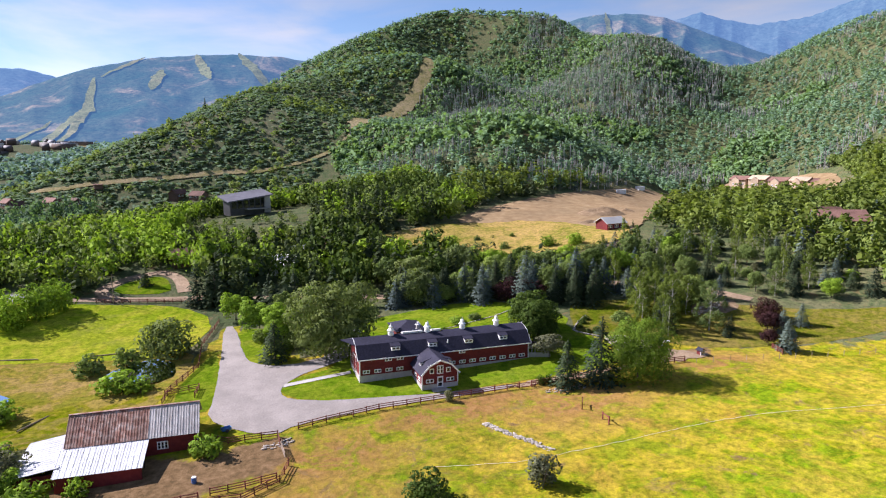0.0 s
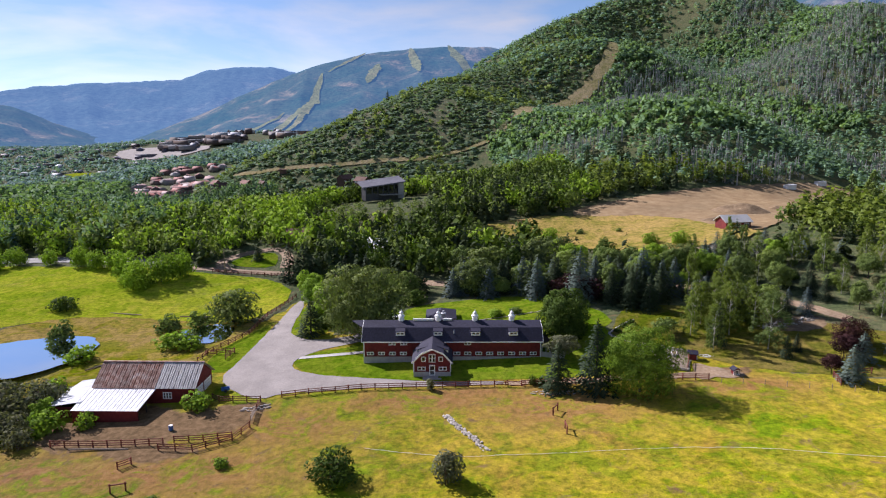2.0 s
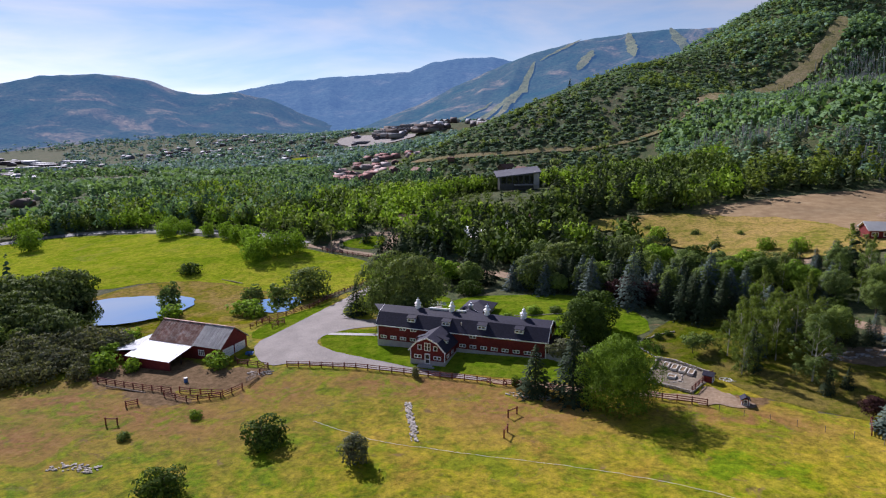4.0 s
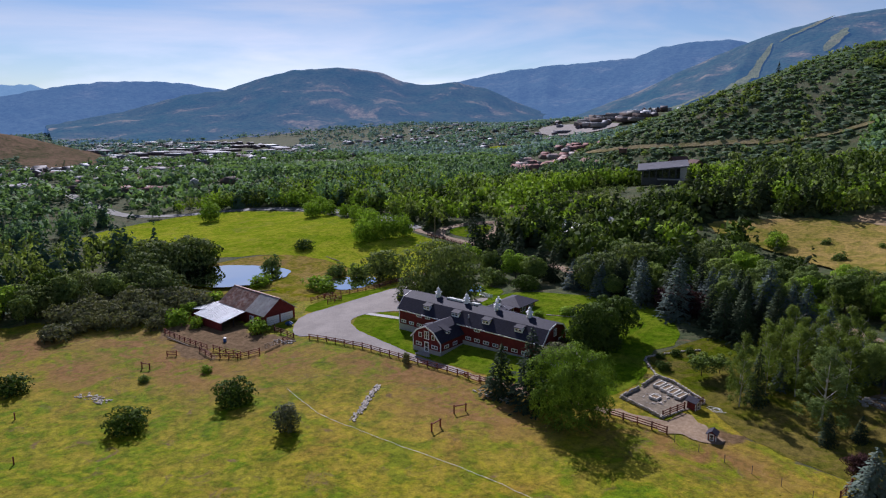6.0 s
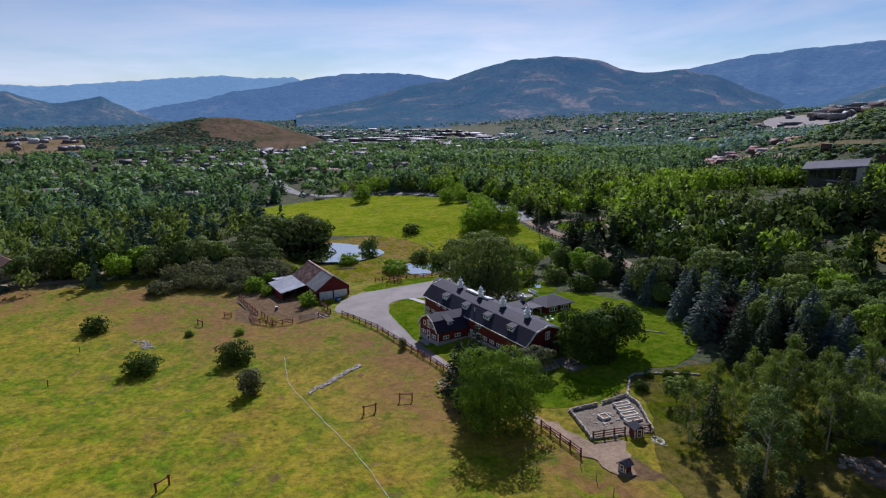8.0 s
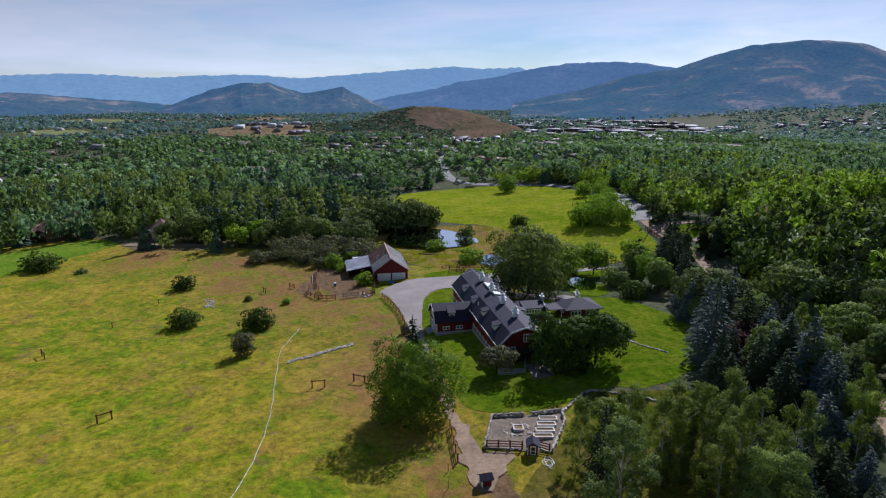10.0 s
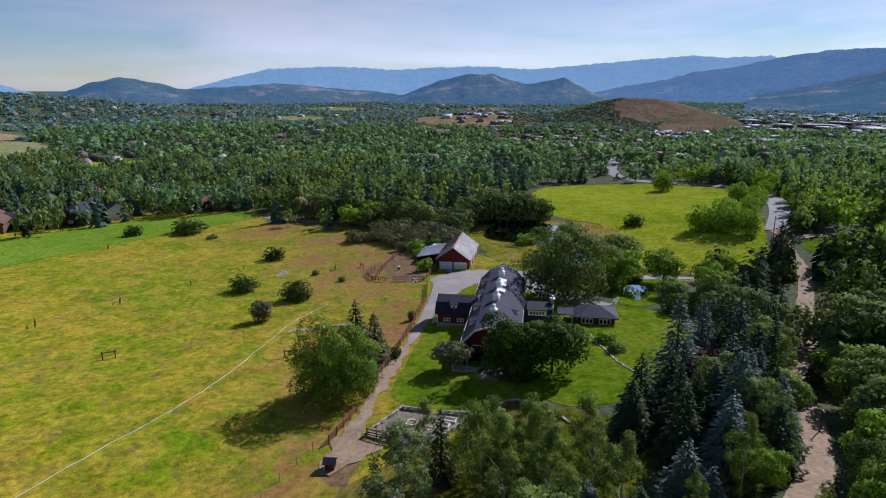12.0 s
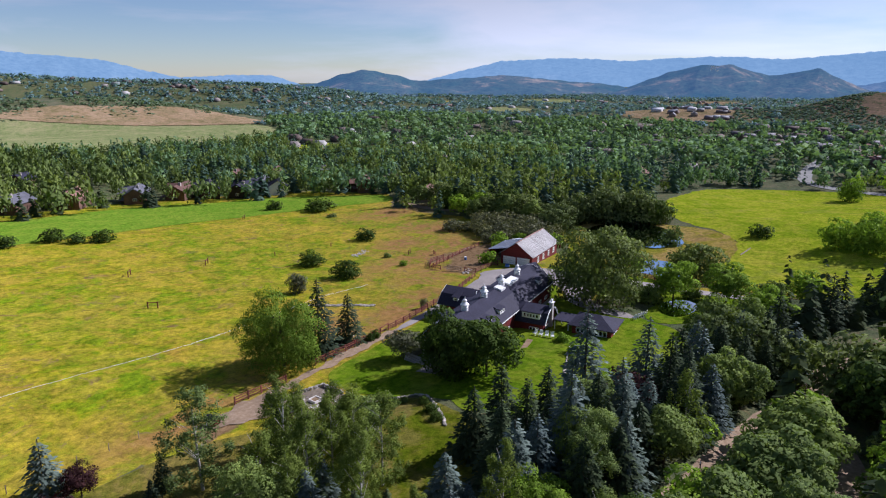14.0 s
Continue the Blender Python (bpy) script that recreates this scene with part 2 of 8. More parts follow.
STEEL = plain("dark_steel", [(0.05, 0.05, 0.055), (0.09, 0.09, 0.095)], 2.0, 0.5, 0.6)

WATER, _nt, _b = start("pond_water", 0.02, 0.0, 1.0)
_b.inputs["Base Color"].default_value = (0.80, 0.84, 0.88, 1)
_b.inputs["IOR"].default_value = 1.33
_b.inputs["Metallic"].default_value = 1.0
bumped(_nt, _b, noise_of(_nt, place_of(_nt), 1.1, 3.0), 0.012, 0.04)

LEAF_BRIGHT = foliage("bright_leaves", (0.121, 0.202, 0.022), (0.210, 0.332, 0.036), (0.336, 0.474, 0.058), glow=0.24)
LEAF_GREEN = foliage("green_leaves", (0.091, 0.136, 0.043), (0.161, 0.225, 0.067), (0.262, 0.327, 0.100), glow=0.24)
LEAF_DARK = foliage("dark_leaves", (0.038, 0.064, 0.015), (0.065, 0.108, 0.022), (0.113, 0.166, 0.032))
LEAF_WILLOW = foliage("willow_leaves", (0.076, 0.107, 0.041), (0.128, 0.169, 0.060), (0.204, 0.252, 0.096), glow=0.2)
# hillside aspens: grey-green, with blue added to the colour as haze
LEAF_ASPEN_HAZED = foliage("hazed_aspen_leaves", (0.102, 0.179, 0.134), (0.159, 0.261, 0.194), (0.229, 0.359, 0.275), glow=0.3)
LEAF_YOUNG = foliage("young_leaves", (0.097, 0.140, 0.030), (0.149, 0.200, 0.044), (0.214, 0.275, 0.063), glow=0.36)
LEAF_SHADE = foliage("shade_tree_leaves", (0.065, 0.115, 0.014), (0.118, 0.194, 0.025), (0.189, 0.290, 0.039), glow=0.18)
LEAF_SAGE = foliage("grey_leaves", (0.095, 0.108, 0.062), (0.145, 0.155, 0.09), (0.215, 0.222, 0.14), glow=0.2)
LEAF_PLUM = foliage("purple_leaves", (0.026, 0.016, 0.018), (0.055, 0.026, 0.029), (0.098, 0.046, 0.047), glow=0.2)
NEEDLE = foliage("green_needles", (0.027, 0.042, 0.023), (0.049, 0.072, 0.039), (0.086, 0.116, 0.060), glow=0.12)
NEEDLE_BLUE = foliage("blue_needles", (0.061, 0.088, 0.082), (0.105, 0.145, 0.137), (0.187, 0.235, 0.228), glow=0.12)
# scrub green with extra blue that stands in for hillside haze
SCRUB_HAZED = foliage("hazed_scrub_leaves", (0.092, 0.148, 0.108), (0.139, 0.208, 0.151), (0.200, 0.287, 0.216), glow=0.3)
# leaves and needles with some blue haze painted into their own green
LEAF_FAR_HAZED = foliage("hazed_far_leaves", (0.088, 0.159, 0.092), (0.138, 0.235, 0.130), (0.217, 0.335, 0.183), glow=0.26)
NEEDLE_FAR_HAZED = foliage("hazed_far_needles", (0.041, 0.081, 0.066), (0.068, 0.122, 0.099), (0.109, 0.178, 0.135), glow=0.12)
# pale blue haze of the far air is mixed into this leaf colour
LEAF_DISTANT_HAZED = foliage("hazed_distant_leaves", (0.110, 0.187, 0.216), (0.152, 0.250, 0.280), (0.207, 0.319, 0.347), glow=0.25)

# ---- the lie of the land ----
from mathutils import geometry

BASE_Z = 21.87
KNOLLS = [(-45, -20, 2.1), (-20, 0, 1.4), (0, -45, 2.9), (40, -12, 1.1), (15, 15, 6.7), (0, -95, 1.3), (-70, 45, -1.9), (90, 65, 2.4), (45, 75, -2.7), (-55, -85, 1.0), (100, -35, -4.9), (55, -45, 2.5), (-15, -20, 1.6), (-100, -4, -0.4), (-64, 17, 1.6), (-23, 29, 2.5), (50, 42, 2.6), (8, 0, -3.1), (12, -15, 0.5), (-16, -3, 0.3)]
SLOPES = [(-45, 190, -2.4), (120, 120, 0.8), (45, 311, -30.9), (190, 210, -21.5), (-132, 318, -28.7), (43, 426, 42.0), (-239, 398, -23.0), (-84, 498, 8.5), (179, 614, 129.6), (310, 478, 79.8), (250, 60, -8.4), (0, 0, -18.1), (144, 314, 66.0), (-230, 60, -11.1), (-120, -170, -4.0), (-3, 249, 14.6), (294, 258, -32.9), (23, 664, 55.4), (126, 772, 91.4), (244, 845, 70.4), (355, 718, 179.9), (417, 570, 124.8), (470, 422, -20.4), (609, 446, 28.2), (-253, 577, -18.1), (-126, 647, -0.3), (314, 837, 61.4), (45, 900, 36.3), (-22, 559, 47.3), (-142, 397, 39.7), (60, 560, -12.4), (120, 640, -1.1), (0, 480, 7.2), (-80, 440, 1.4), (130, 520, 8.6), (240, 740, -21.4), (60, 760, -22.4), (520, 660, 28.1), (560, 800, 1.6), (420, 860, -8.9), (330, 560, 4.1)]
HILLS = [(-497, 500, -29.8), (-500, 948, -33.5), (-10, 749, -5.7), (282, 986, 239.1), (685, 618, 223.0), (-750, 0, -30.6), (-300, -300, -26.4), (200, -300, -13.1), (-115, 1248, -13.2), (625, 1164, 66.2), (-1193, 659, 5.4), (435, 710, -227.9), (-700, -450, -18.3), (-1250, 0, -23.4), (600, 200, 98.7), (-206, 747, 31.8)]
BUTTES = [(-965, 140, 24.0, 95.0), (-880, 115, 13.0, 100.0), (-930, 210, 9.0, 75.0), (-925, 60, 11.0, 80.0), (-800, 105, 5.0, 100.0), (-905, -155, 10.0, 90.0), (-935, -60, 7.0, 80.0), (-410, 1060, 56.0, 190.0)]
RIDGES = [(-250, -790, 26.0, 140.0), (-390, -730, 23.0, 105.0), (-470, -650, 12.0, 75.0), (-520, -1240, 44.0, 240.0), (-800, -1030, 38.0, 220.0), (-985, -850, 18.0, 170.0), (-250, -1330, 40.0, 260.0)]
BUMPS = [(x, y, h, 40.0) for x, y, h in KNOLLS] + [(x, y, h, 110.0) for x, y, h in SLOPES] + [(x, y, h, 330.0) for x, y, h in HILLS]


def heights(xs, ys):
    z = np.full(np.shape(xs), BASE_Z)
    for x, y, h, r in BUMPS:
        z = z + h * np.exp(-((xs - x) ** 2 + (ys - y) ** 2) / (r * r))
    # the level valley floor out west, which climbs a little towards the resort
    flat = np.clip(np.maximum((-430 - xs) / 260, (-430 - ys) / 180), 0, 1)
    flat = flat * flat * (3 - 2 * flat)
    climb = np.clip((ys - 560) / 560, 0, 1)
    z = z + (34 * climb * climb * (3 - 2 * climb) - 9 - z) * flat
    for x, y, h, r in BUTTES + RIDGES:
        z = z + h * np.exp(-((xs - x) ** 2 + (ys - y) ** 2) / (r * r))
    return z


def land(x, y):
    return float(heights(np.array([float(x)]), np.array([float(y)]))[0])


def inside(px, py, poly):
    """Which of the points lie in the polygon."""
    hit = np.zeros(len(px), bool)
    for (x0, y0), (x1, y1) in zip(poly, poly[1:] + poly[:1]):
        cross = ((y0 > py) != (y1 > py)) & (px < (x1 - x0) * (py - y0) / (y1 - y0 + 1e-9) + x0)
        hit ^= cross
    return hit


def quick_mesh(name, verts, faces, mat, smooth=False, normals=None):
    """A mesh from arrays: faces are rows of three or four corners; normals: a soft normal for each vertex."""
    me = bpy.data.meshes.new(name)
    k = faces.shape[1]
    me.vertices.add(len(verts))
    me.vertices.foreach_set("co", np.ascontiguousarray(verts, np.float32).ravel())
    me.loops.add(faces.size)
    me.loops.foreach_set("vertex_index", np.ascontiguousarray(faces, np.int32).ravel())
    me.polygons.add(len(faces))
    me.polygons.foreach_set("loop_start", np.arange(0, faces.size, k, dtype=np.int32))
    me.update(calc_edges=True)
    if smooth:
        me.polygons.foreach_set("use_smooth", np.ones(len(faces), bool))
    me.materials.append(mat)
    if normals is not None:
        k = me.attributes.new("custom_normal", "FLOAT_VECTOR", "POINT")
        k.data.foreach_set("vector", np.ascontiguousarray(normals, np.float32).ravel())
    return me


def steps(first, last, fine0, fine1, fine, grow):
    out = list(np.arange(fine0, fine1 + 0.01, fine))
    d, x = fine, out[-1]
    while x < last:
        d *= grow
        x += d
        out.append(x)
    d, x, lo = fine, out[0], []
    while x > first:
        d *= grow
        x -= d
        lo.append(x)
    return np.array(lo[::-1] + out)


gx = steps(-4600, 4600, -125, 110, 2.6, 1.055)
gy = steps(-4600, 4600, -150, 110, 2.6, 1.055)
mx, my = np.meshgrid(gx, gy)
mz = heights(mx, my)
idx = np.arange(mx.size).reshape(mx.shape)
quads = np.stack([idx[:-1, :-1], idx[:-1, 1:], idx[1:, 1:], idx[1:, :-1]], -1).reshape(-1, 4)

# one sheet: open meadow round the farm, wood floor beyond it
MEADOW_EDGE = [(-78, -28), (-96, -44), (-104, -60), (-106, -84), (-112, -102), (-124, -110), (-143, -126), (-138, -170), (-118, -196), (-56, -206), (60, -212), (340, -260), (340, -70), (150, -36), (112, -24), (80, -19), (58, -12), (52, 0), (-30, 12), (-46, 50), (-60, 0)]
GROUND, gnt, gb = start("ground_cover", 0.9, 0.0, 0.05, 0.5)
def _tree_of(mat, into):
    """Copies the nodes of a grass material into another tree; returns its colour and tuft sockets."""
    made = {}
    for n in mat.node_tree.nodes:
        if n.bl_idname in ("ShaderNodeOutputMaterial", "ShaderNodeBsdfPrincipled", "ShaderNodeBump"):
            continue
        c = into.nodes.new(n.bl_idname)
        made[n.name] = c
        if n.bl_idname == "ShaderNodeMixRGB":
            c.blend_type = n.blend_type
        if n.bl_idname == "ShaderNodeValToRGB":
            e = c.color_ramp.elements
            while len(e) < len(n.color_ramp.elements):
                e.new(0.5)
            for a, b in zip(e, n.color_ramp.elements):
                a.position, a.color = b.position, b.color
        for a, b in zip(c.inputs, n.inputs):
            if b.type in ("VALUE", "RGBA"):
                a.default_value = b.default_value
    colour = None
    for l in mat.node_tree.links:
        if l.from_node.name in made and l.to_node.name in made:
            a, b = made[l.from_node.name], made[l.to_node.name]
            into.links.new(a.outputs[[s.identifier for s in l.from_node.outputs].index(l.from_socket.identifier)],
                           b.inputs[[s.identifier for s in l.to_node.inputs].index(l.to_socket.identifier)])
        elif l.to_socket.name == "Base Color":
            colour = made[l.from_node.name].outputs[0]
    return colour


open_c, wood_c, slope_c = (_tree_of(m, gnt) for m in (MEADOW, WOODFLOOR, HILLGRASS))
zone = gnt.nodes.new("ShaderNodeAttribute")
zone.attribute_name = "meadow"
ragged = noise_of(gnt, place_of(gnt), 0.12, 5.0, 0.7)
add = gnt.nodes.new("ShaderNodeMath")
add.operation = "ADD"
gnt.links.new(zone.outputs["Fac"], add.inputs[0])
gnt.links.new(ragged, add.inputs[1])
edge = stops(gnt, add.outputs[0], [(0.9, (0, 0, 0)), (1.0, (1, 1, 1))])
zone2 = gnt.nodes.new("ShaderNodeAttribute")
zone2.attribute_name = "slope"
ground_c = mixed(gnt, edge, wood_c, open_c)
patchy = noise_of(gnt, place_of(gnt), 0.035, 6.0, 0.7, 0.5)
slope_mask = mixed(gnt, 1.0, zone2.outputs["Fac"], stops(gnt, patchy, [(0.40, (0.15, 0.15, 0.15)), (0.62, (1, 1, 1))]), "MULTIPLY")
ground_c = mixed(gnt, slope_mask, ground_c, slope_c)
zone3 = gnt.nodes.new("ShaderNodeAttribute")
zone3.attribute_name = "burnt"
burnt_mask = mixed(gnt, 1.0, zone3.outputs["Fac"], stops(gnt, noise_of(gnt, place_of(gnt), 0.16, 6.0, 0.72, 0.8), [(0.38, (0.05, 0.05, 0.05)), (0.52, (1, 1, 1))]), "MULTIPLY")
burnt_c = stops(gnt, noise_of(gnt, place_of(gnt), 0.7, 5.0, 0.7), [(0.3, (0.14, 0.088, 0.03)), (0.5, (0.30, 0.155, 0.055)), (0.7, (0.38, 0.215, 0.09))])
ground_c = mixed(gnt, burnt_mask, ground_c, burnt_c)
zone4 = gnt.nodes.new("ShaderNodeAttribute")
zone4.attribute_name = "earth"
add4 = gnt.nodes.new("ShaderNodeMath")
add4.operation = "ADD"
gnt.links.new(zone4.outputs["Fac"], add4.inputs[0])
gnt.links.new(noise_of(gnt, place_of(gnt), 0.22, 6.0, 0.72, 0.6), add4.inputs[1])
earth_c = stops(gnt, noise_of(gnt, place_of(gnt), 0.8, 6.0, 0.7), [(0.3, (0.10, 0.068, 0.03)), (0.5, (0.20, 0.125, 0.06)), (0.7, (0.31, 0.20, 0.105))])
ground_c = mixed(gnt, stops(gnt, add4.outputs[0], [(0.88, (0, 0, 0)), (1.0, (1, 1, 1))]), ground_c, earth_c)
gnt.links.new(ground_c, gb.inputs["Base Color"])
bumped(gnt, gb, noise_of(gnt, place_of(gnt), 0.9, 5.0, 0.7), 0.8, 0.3)

ground_me = quick_mesh("ground", np.stack([mx, my, mz], -1).reshape(-1, 3), quads, GROUND, True)
flat_x, flat_y = mx.ravel(), my.ravel()
in_meadow = inside(flat_x, flat_y, MEADOW_EDGE).astype(np.float32)
fade = np.mean([inside(flat_x + (3 + i) * math.cos(i * 2.4), flat_y + (3 + i) * math.sin(i * 2.4), MEADOW_EDGE) for i in range(14)], 0)
in_meadow = np.where(flat_x > 88, fade, in_meadow).astype(np.float32)
att = ground_me.attributes.new("meadow", "FLOAT", "POINT")
att.data.foreach_set("value", in_meadow * 0.9)
on_slope = np.clip((mz.ravel() - 28) / 20, 0, 1) * np.clip((140 - flat_x) / 160, 0, 1) * (flat_y > 230) * (flat_x > -300) * 0.95
for bx, by, bh, br in BUTTES[:-1]:
    on_slope = np.maximum(on_slope, np.exp(-((flat_x - bx) ** 2 + (flat_y - by) ** 2) / (br * br)) > 0.3)
for bx, by, bh, br in RIDGES[:3]:
    on_slope = np.maximum(on_slope, np.exp(-((flat_x - bx) ** 2 + (flat_y - by) ** 2) / (br * br)) > 0.25)
on_slope = on_slope.astype(np.float32)
att = ground_me.attributes.new("slope", "FLOAT", "POINT")
att.data.foreach_set("value", on_slope)
burnt = np.zeros(len(flat_x))
for bx, by, ra, rb in ((18, -27, 17, 10), (-6, -24, 22, 6), (-44, -47, 26, 9), (-66, -48, 18, 9), (-30, -33, 14, 8), (55, -21, 14, 5), (-84, -66, 14, 16), (-100, -94, 20, 12), (-60, -62, 16, 8), (4, -20.5, 22, 3)):
    burnt = np.maximum(burnt, np.exp(-((flat_x - bx) / ra) ** 2 - ((flat_y - by) / rb) ** 2))
earth = np.zeros(len(flat_x))
for bx, by, ra, rb in ((-43, -30, 9, 6), (-54, -33, 12, 8), (-65, -34, 9, 8), (-38, -26, 5, 3), (-60, -27, 12, 5), (-50, -41, 10, 3), (54, -15, 6, 3)):
    earth = np.maximum(earth, 1.0 - ((flat_x - bx) / ra) ** 2 - ((flat_y - by) / rb) ** 2)
att = ground_me.attributes.new("earth", "FLOAT", "POINT")
att.data.foreach_set("value", (np.clip(earth, -0.6, 1.0) * 0.55 + 0.3).astype(np.float32))
burnt = np.clip(burnt * 1.05, 0, 1)
att = ground_me.attributes.new("burnt", "FLOAT", "POINT")
att.data.foreach_set("value", burnt.astype(np.float32))
ground = tagged(new("ground", ground_me), "dry summer meadow, wood floor and hillside in one sheet", "ground", kind="structure")


def ragged_line(pts, step, wobble, seed=0):
    """A closed outline, walked in short steps and roughened."""
    out = []
    for (x0, y0), (x1, y1) in zip(pts, pts[1:] + pts[:1]):
        n = max(1, int(math.hypot(x1 - x0, y1 - y0) / step))
        for i in range(n):
            f = i / n
            x, y = x0 + (x1 - x0) * f, y0 + (y1 - y0) * f
            out.append((x + wobble * noise.noise((x * 0.31, y * 0.31, seed)) + wobble * 0.5 * noise.noise((x * 1.3, y * 1.3, seed + 5)),
                        y + wobble * noise.noise((x * 0.31, y * 0.31, seed + 9)) + wobble * 0.5 * noise.noise((x * 1.3, y * 1.3, seed + 7))))
    return out


def smooth_line(pts, closed=True, rounds=2):
    for _ in range(rounds):
        nxt = []
        pairs = list(zip(pts, pts[1:] + pts[:1])) if closed else list(zip(pts, pts[1:]))
        for (x0, y0), (x1, y1) in pairs:
            nxt += [(x0 * 0.75 + x1 * 0.25, y0 * 0.75 + y1 * 0.25), (x0 * 0.25 + x1 * 0.75, y0 * 0.25 + y1 * 0.75)]
        pts = nxt if closed else [pts[0]] + nxt + [pts[-1]]
    return pts


def drape(name, outline, mat, lift, label, category, step=2.5, wobble=0.3, rounds=1, level=None, kind="structure"):
    """A sheet of ground cover laid on the land inside an outline; level: flat at that height, as water is."""
    line = ragged_line(smooth_line(outline, True, rounds), step * 0.6, wobble)
    xs, ys = [p[0] for p in line], [p[1] for p in line]
    grid = [(x, y) for x in np.arange(min(xs), max(xs), step) for y in np.arange(min(ys), max(ys), step)]
    g = np.array(grid)
    keep = g[inside(g[:, 0], g[:, 1], line)]
    pts = [Vector(p) for p in line] + [Vector((float(a), float(b))) for a, b in keep]
    n = len(line)
    vs, _, fs, *_ = geometry.delaunay_2d_cdt(pts, [(i, (i + 1) % n) for i in range(n)], [], 1, 0.001)
    v = np.array([(p.x, p.y) for p in vs])
    z = heights(v[:, 0], v[:, 1]) + lift if level is None else np.full(len(v), level)
    me = quick_mesh(name, np.c_[v, z], np.array([f for f in fs if len(f) == 3]), mat, True)
    return tagged(new(name, me), label, category, kind=kind)


def ribbon(centre, width):
    """The outline of a lane of that width round a centre line."""
    c = smooth_line(centre, False, 2)
    left, right = [], []
    for i, (x, y) in enumerate(c):
        a, b = c[max(0, i - 1)], c[min(len(c) - 1, i + 1)]
        d = math.hypot(b[0] - a[0], b[1] - a[1]) or 1
        nx, ny = -(b[1] - a[1]) / d * width / 2, (b[0] - a[0]) / d * width / 2
        left.append((x + nx, y + ny))
        right.append((x - nx, y - ny))
    return left + right[::-1]


LAWN_A = [(-34, -7), (-31, -10), (-25, -12.6), (-11, -14.6), (0, -15.2), (12, -15), (30, -14.8), (36, -13), (39, -2), (34, 8), (39, 15), (30, 30), (18, 38), (0, 36), (-12, 33), (-16, 24), (-24, 12), (-22, 4), (-34, 1), (-35.5, -4)]
drape("lawn", LAWN_A, LAWN, 0.05, "mown bright green lawn round the red barn", "lawn", 2.5, 0.4)
drape("lawn", [(-47.5, -9), (-47.5, 10), (-48, 24), (-50, 24), (-53, 14), (-56, 3), (-54, -8)], LAWN, 0.05, "mown grass strip between drive and rail fence", "lawn", 2.5, 0.4)
drape("lawn", [(-44, 14), (-42, 22), (-45, 44), (-36, 40), (-30, 26), (-33, 10)], LAWN, 0.045, "rough grass bank beside the drive", "lawn", 2.5, 0.5)
drape("lawn", [(39, 15), (35, 3), (46, -1), (52, -8), (60, -14), (75, -17), (110, -21), (124, -16), (100, -4), (84, 8), (70, 12), (64, 20), (54, 22), (44, 24)], ROUGHGRASS, 0.05, "rough olive grass beyond the walled vegetable garden", "lawn", 2.5, 0.5)
drape("pasture", [(-258, 48), (-254, 80), (-226, 96), (-188, 99), (-128, 82), (-106, 80), (-84, 74), (-60, 69), (-50, 54), (-54, 32), (-62, 28), (-80, 32), (-100, 34), (-118, 26), (-126, 14), (-145, 1), (-176, -5), (-204, -2), (-229, 1), (-245, 15)], PASTURE, 0.07, "wide bright green hay pasture beyond the ponds", "pasture", 4, 1.0)
drape("pasture", [(-118, 26), (-100, 34), (-80, 32), (-62, 28), (-54, 30), (-53, 14), (-58, 2), (-62, -8), (-84, -14), (-86, -20), (-98, -26), (-116, -22), (-124, -8), (-122, 12)], PONDGRASS, 0.06, "dry tawny grass round the ponds", "pasture", 3, 0.8)
drape("fairway", [(70, -160), (17, -152), (-17, -147.5), (-41, -145.5), (-82, -132.5), (-102, -126), (-121, -110), (-133, -114), (-139, -127), (-133, -138), (-118, -168), (-93, -175), (-56, -195), (-1, -193), (70, -204)], FAIRWAY, 0.08, "smooth mown green strip past the dry field", "lawn", 4, 0.8)
drape("drive", [(-47.6, 47), (-47.4, 24.5), (-47.6, 11.3), (-48, -4.2), (-49, -11.8), (-43.1, -19.0), (-36.9, -22.6), (-33.5, -20), (-22, -18.6), (-10, -17.9), (10, -17.4), (10, -15.7), (-4, -15.5), (-11.6, -14.6), (-18.3, -13.3), (-25, -12.5), (-31.3, -10.3), (-34.8, -7.5), (-35.4, -3.5), (-31.8, 2), (-26, 5), (-20, 8), (-16, 15), (-14, 22), (-17, 24), (-22, 12), (-33.3, 8.6), (-40.6, 13.8), (-42.5, 21.8), (-44.6, 46.7)], GRAVEL, 0.10, "pale compacted gravel drive and yard", "drive", 2.0, 0.25)
drape("gravel_track", [(9, -17.6), (30, -17.5), (48, -17.4), (54, -17.6), (57.5, -17.2), (56.5, -15), (52.5, -13.2), (50, -10.8), (47.8, -12.8), (47.2, -14.8), (44, -15.3), (32, -15.6), (10, -15.8)], TRACK, 0.11, "dusty gravel track along the rail fence", "track", 1.6, 1.3)
drape("path", [(-34.6, -2.8), (-20.4, -0.6), (-20.4, 0.8), (-34.2, -1.2)], CONCRETE, 0.14, "straight pale concrete path to the barn end", "path", 1.5, 0.0, 0)
lane = [(-95, 80), (-80, 77.5), (-60, 74.5), (-44, 72), (-28, 66.5), (-2, 56.8), (14, 50.8), (29, 46.2), (38, 44.6), (52, 40.8), (62, 35), (74, 25), (84, 18), (90, 8)]
drape("lane", ribbon(lane, 3.3), TRACK, 0.13, "pale gravel lane through the trees", "lane", 2.5, 0.3, 0)
drape("lane", ribbon([(-80, 78), (-86, 86), (-78, 97), (-68, 101), (-62, 92), (-60, 80)], 4.0), TRACK, 0.14, "looped gravel turning circle before a house", "lane", 2.5, 0.2, 0)
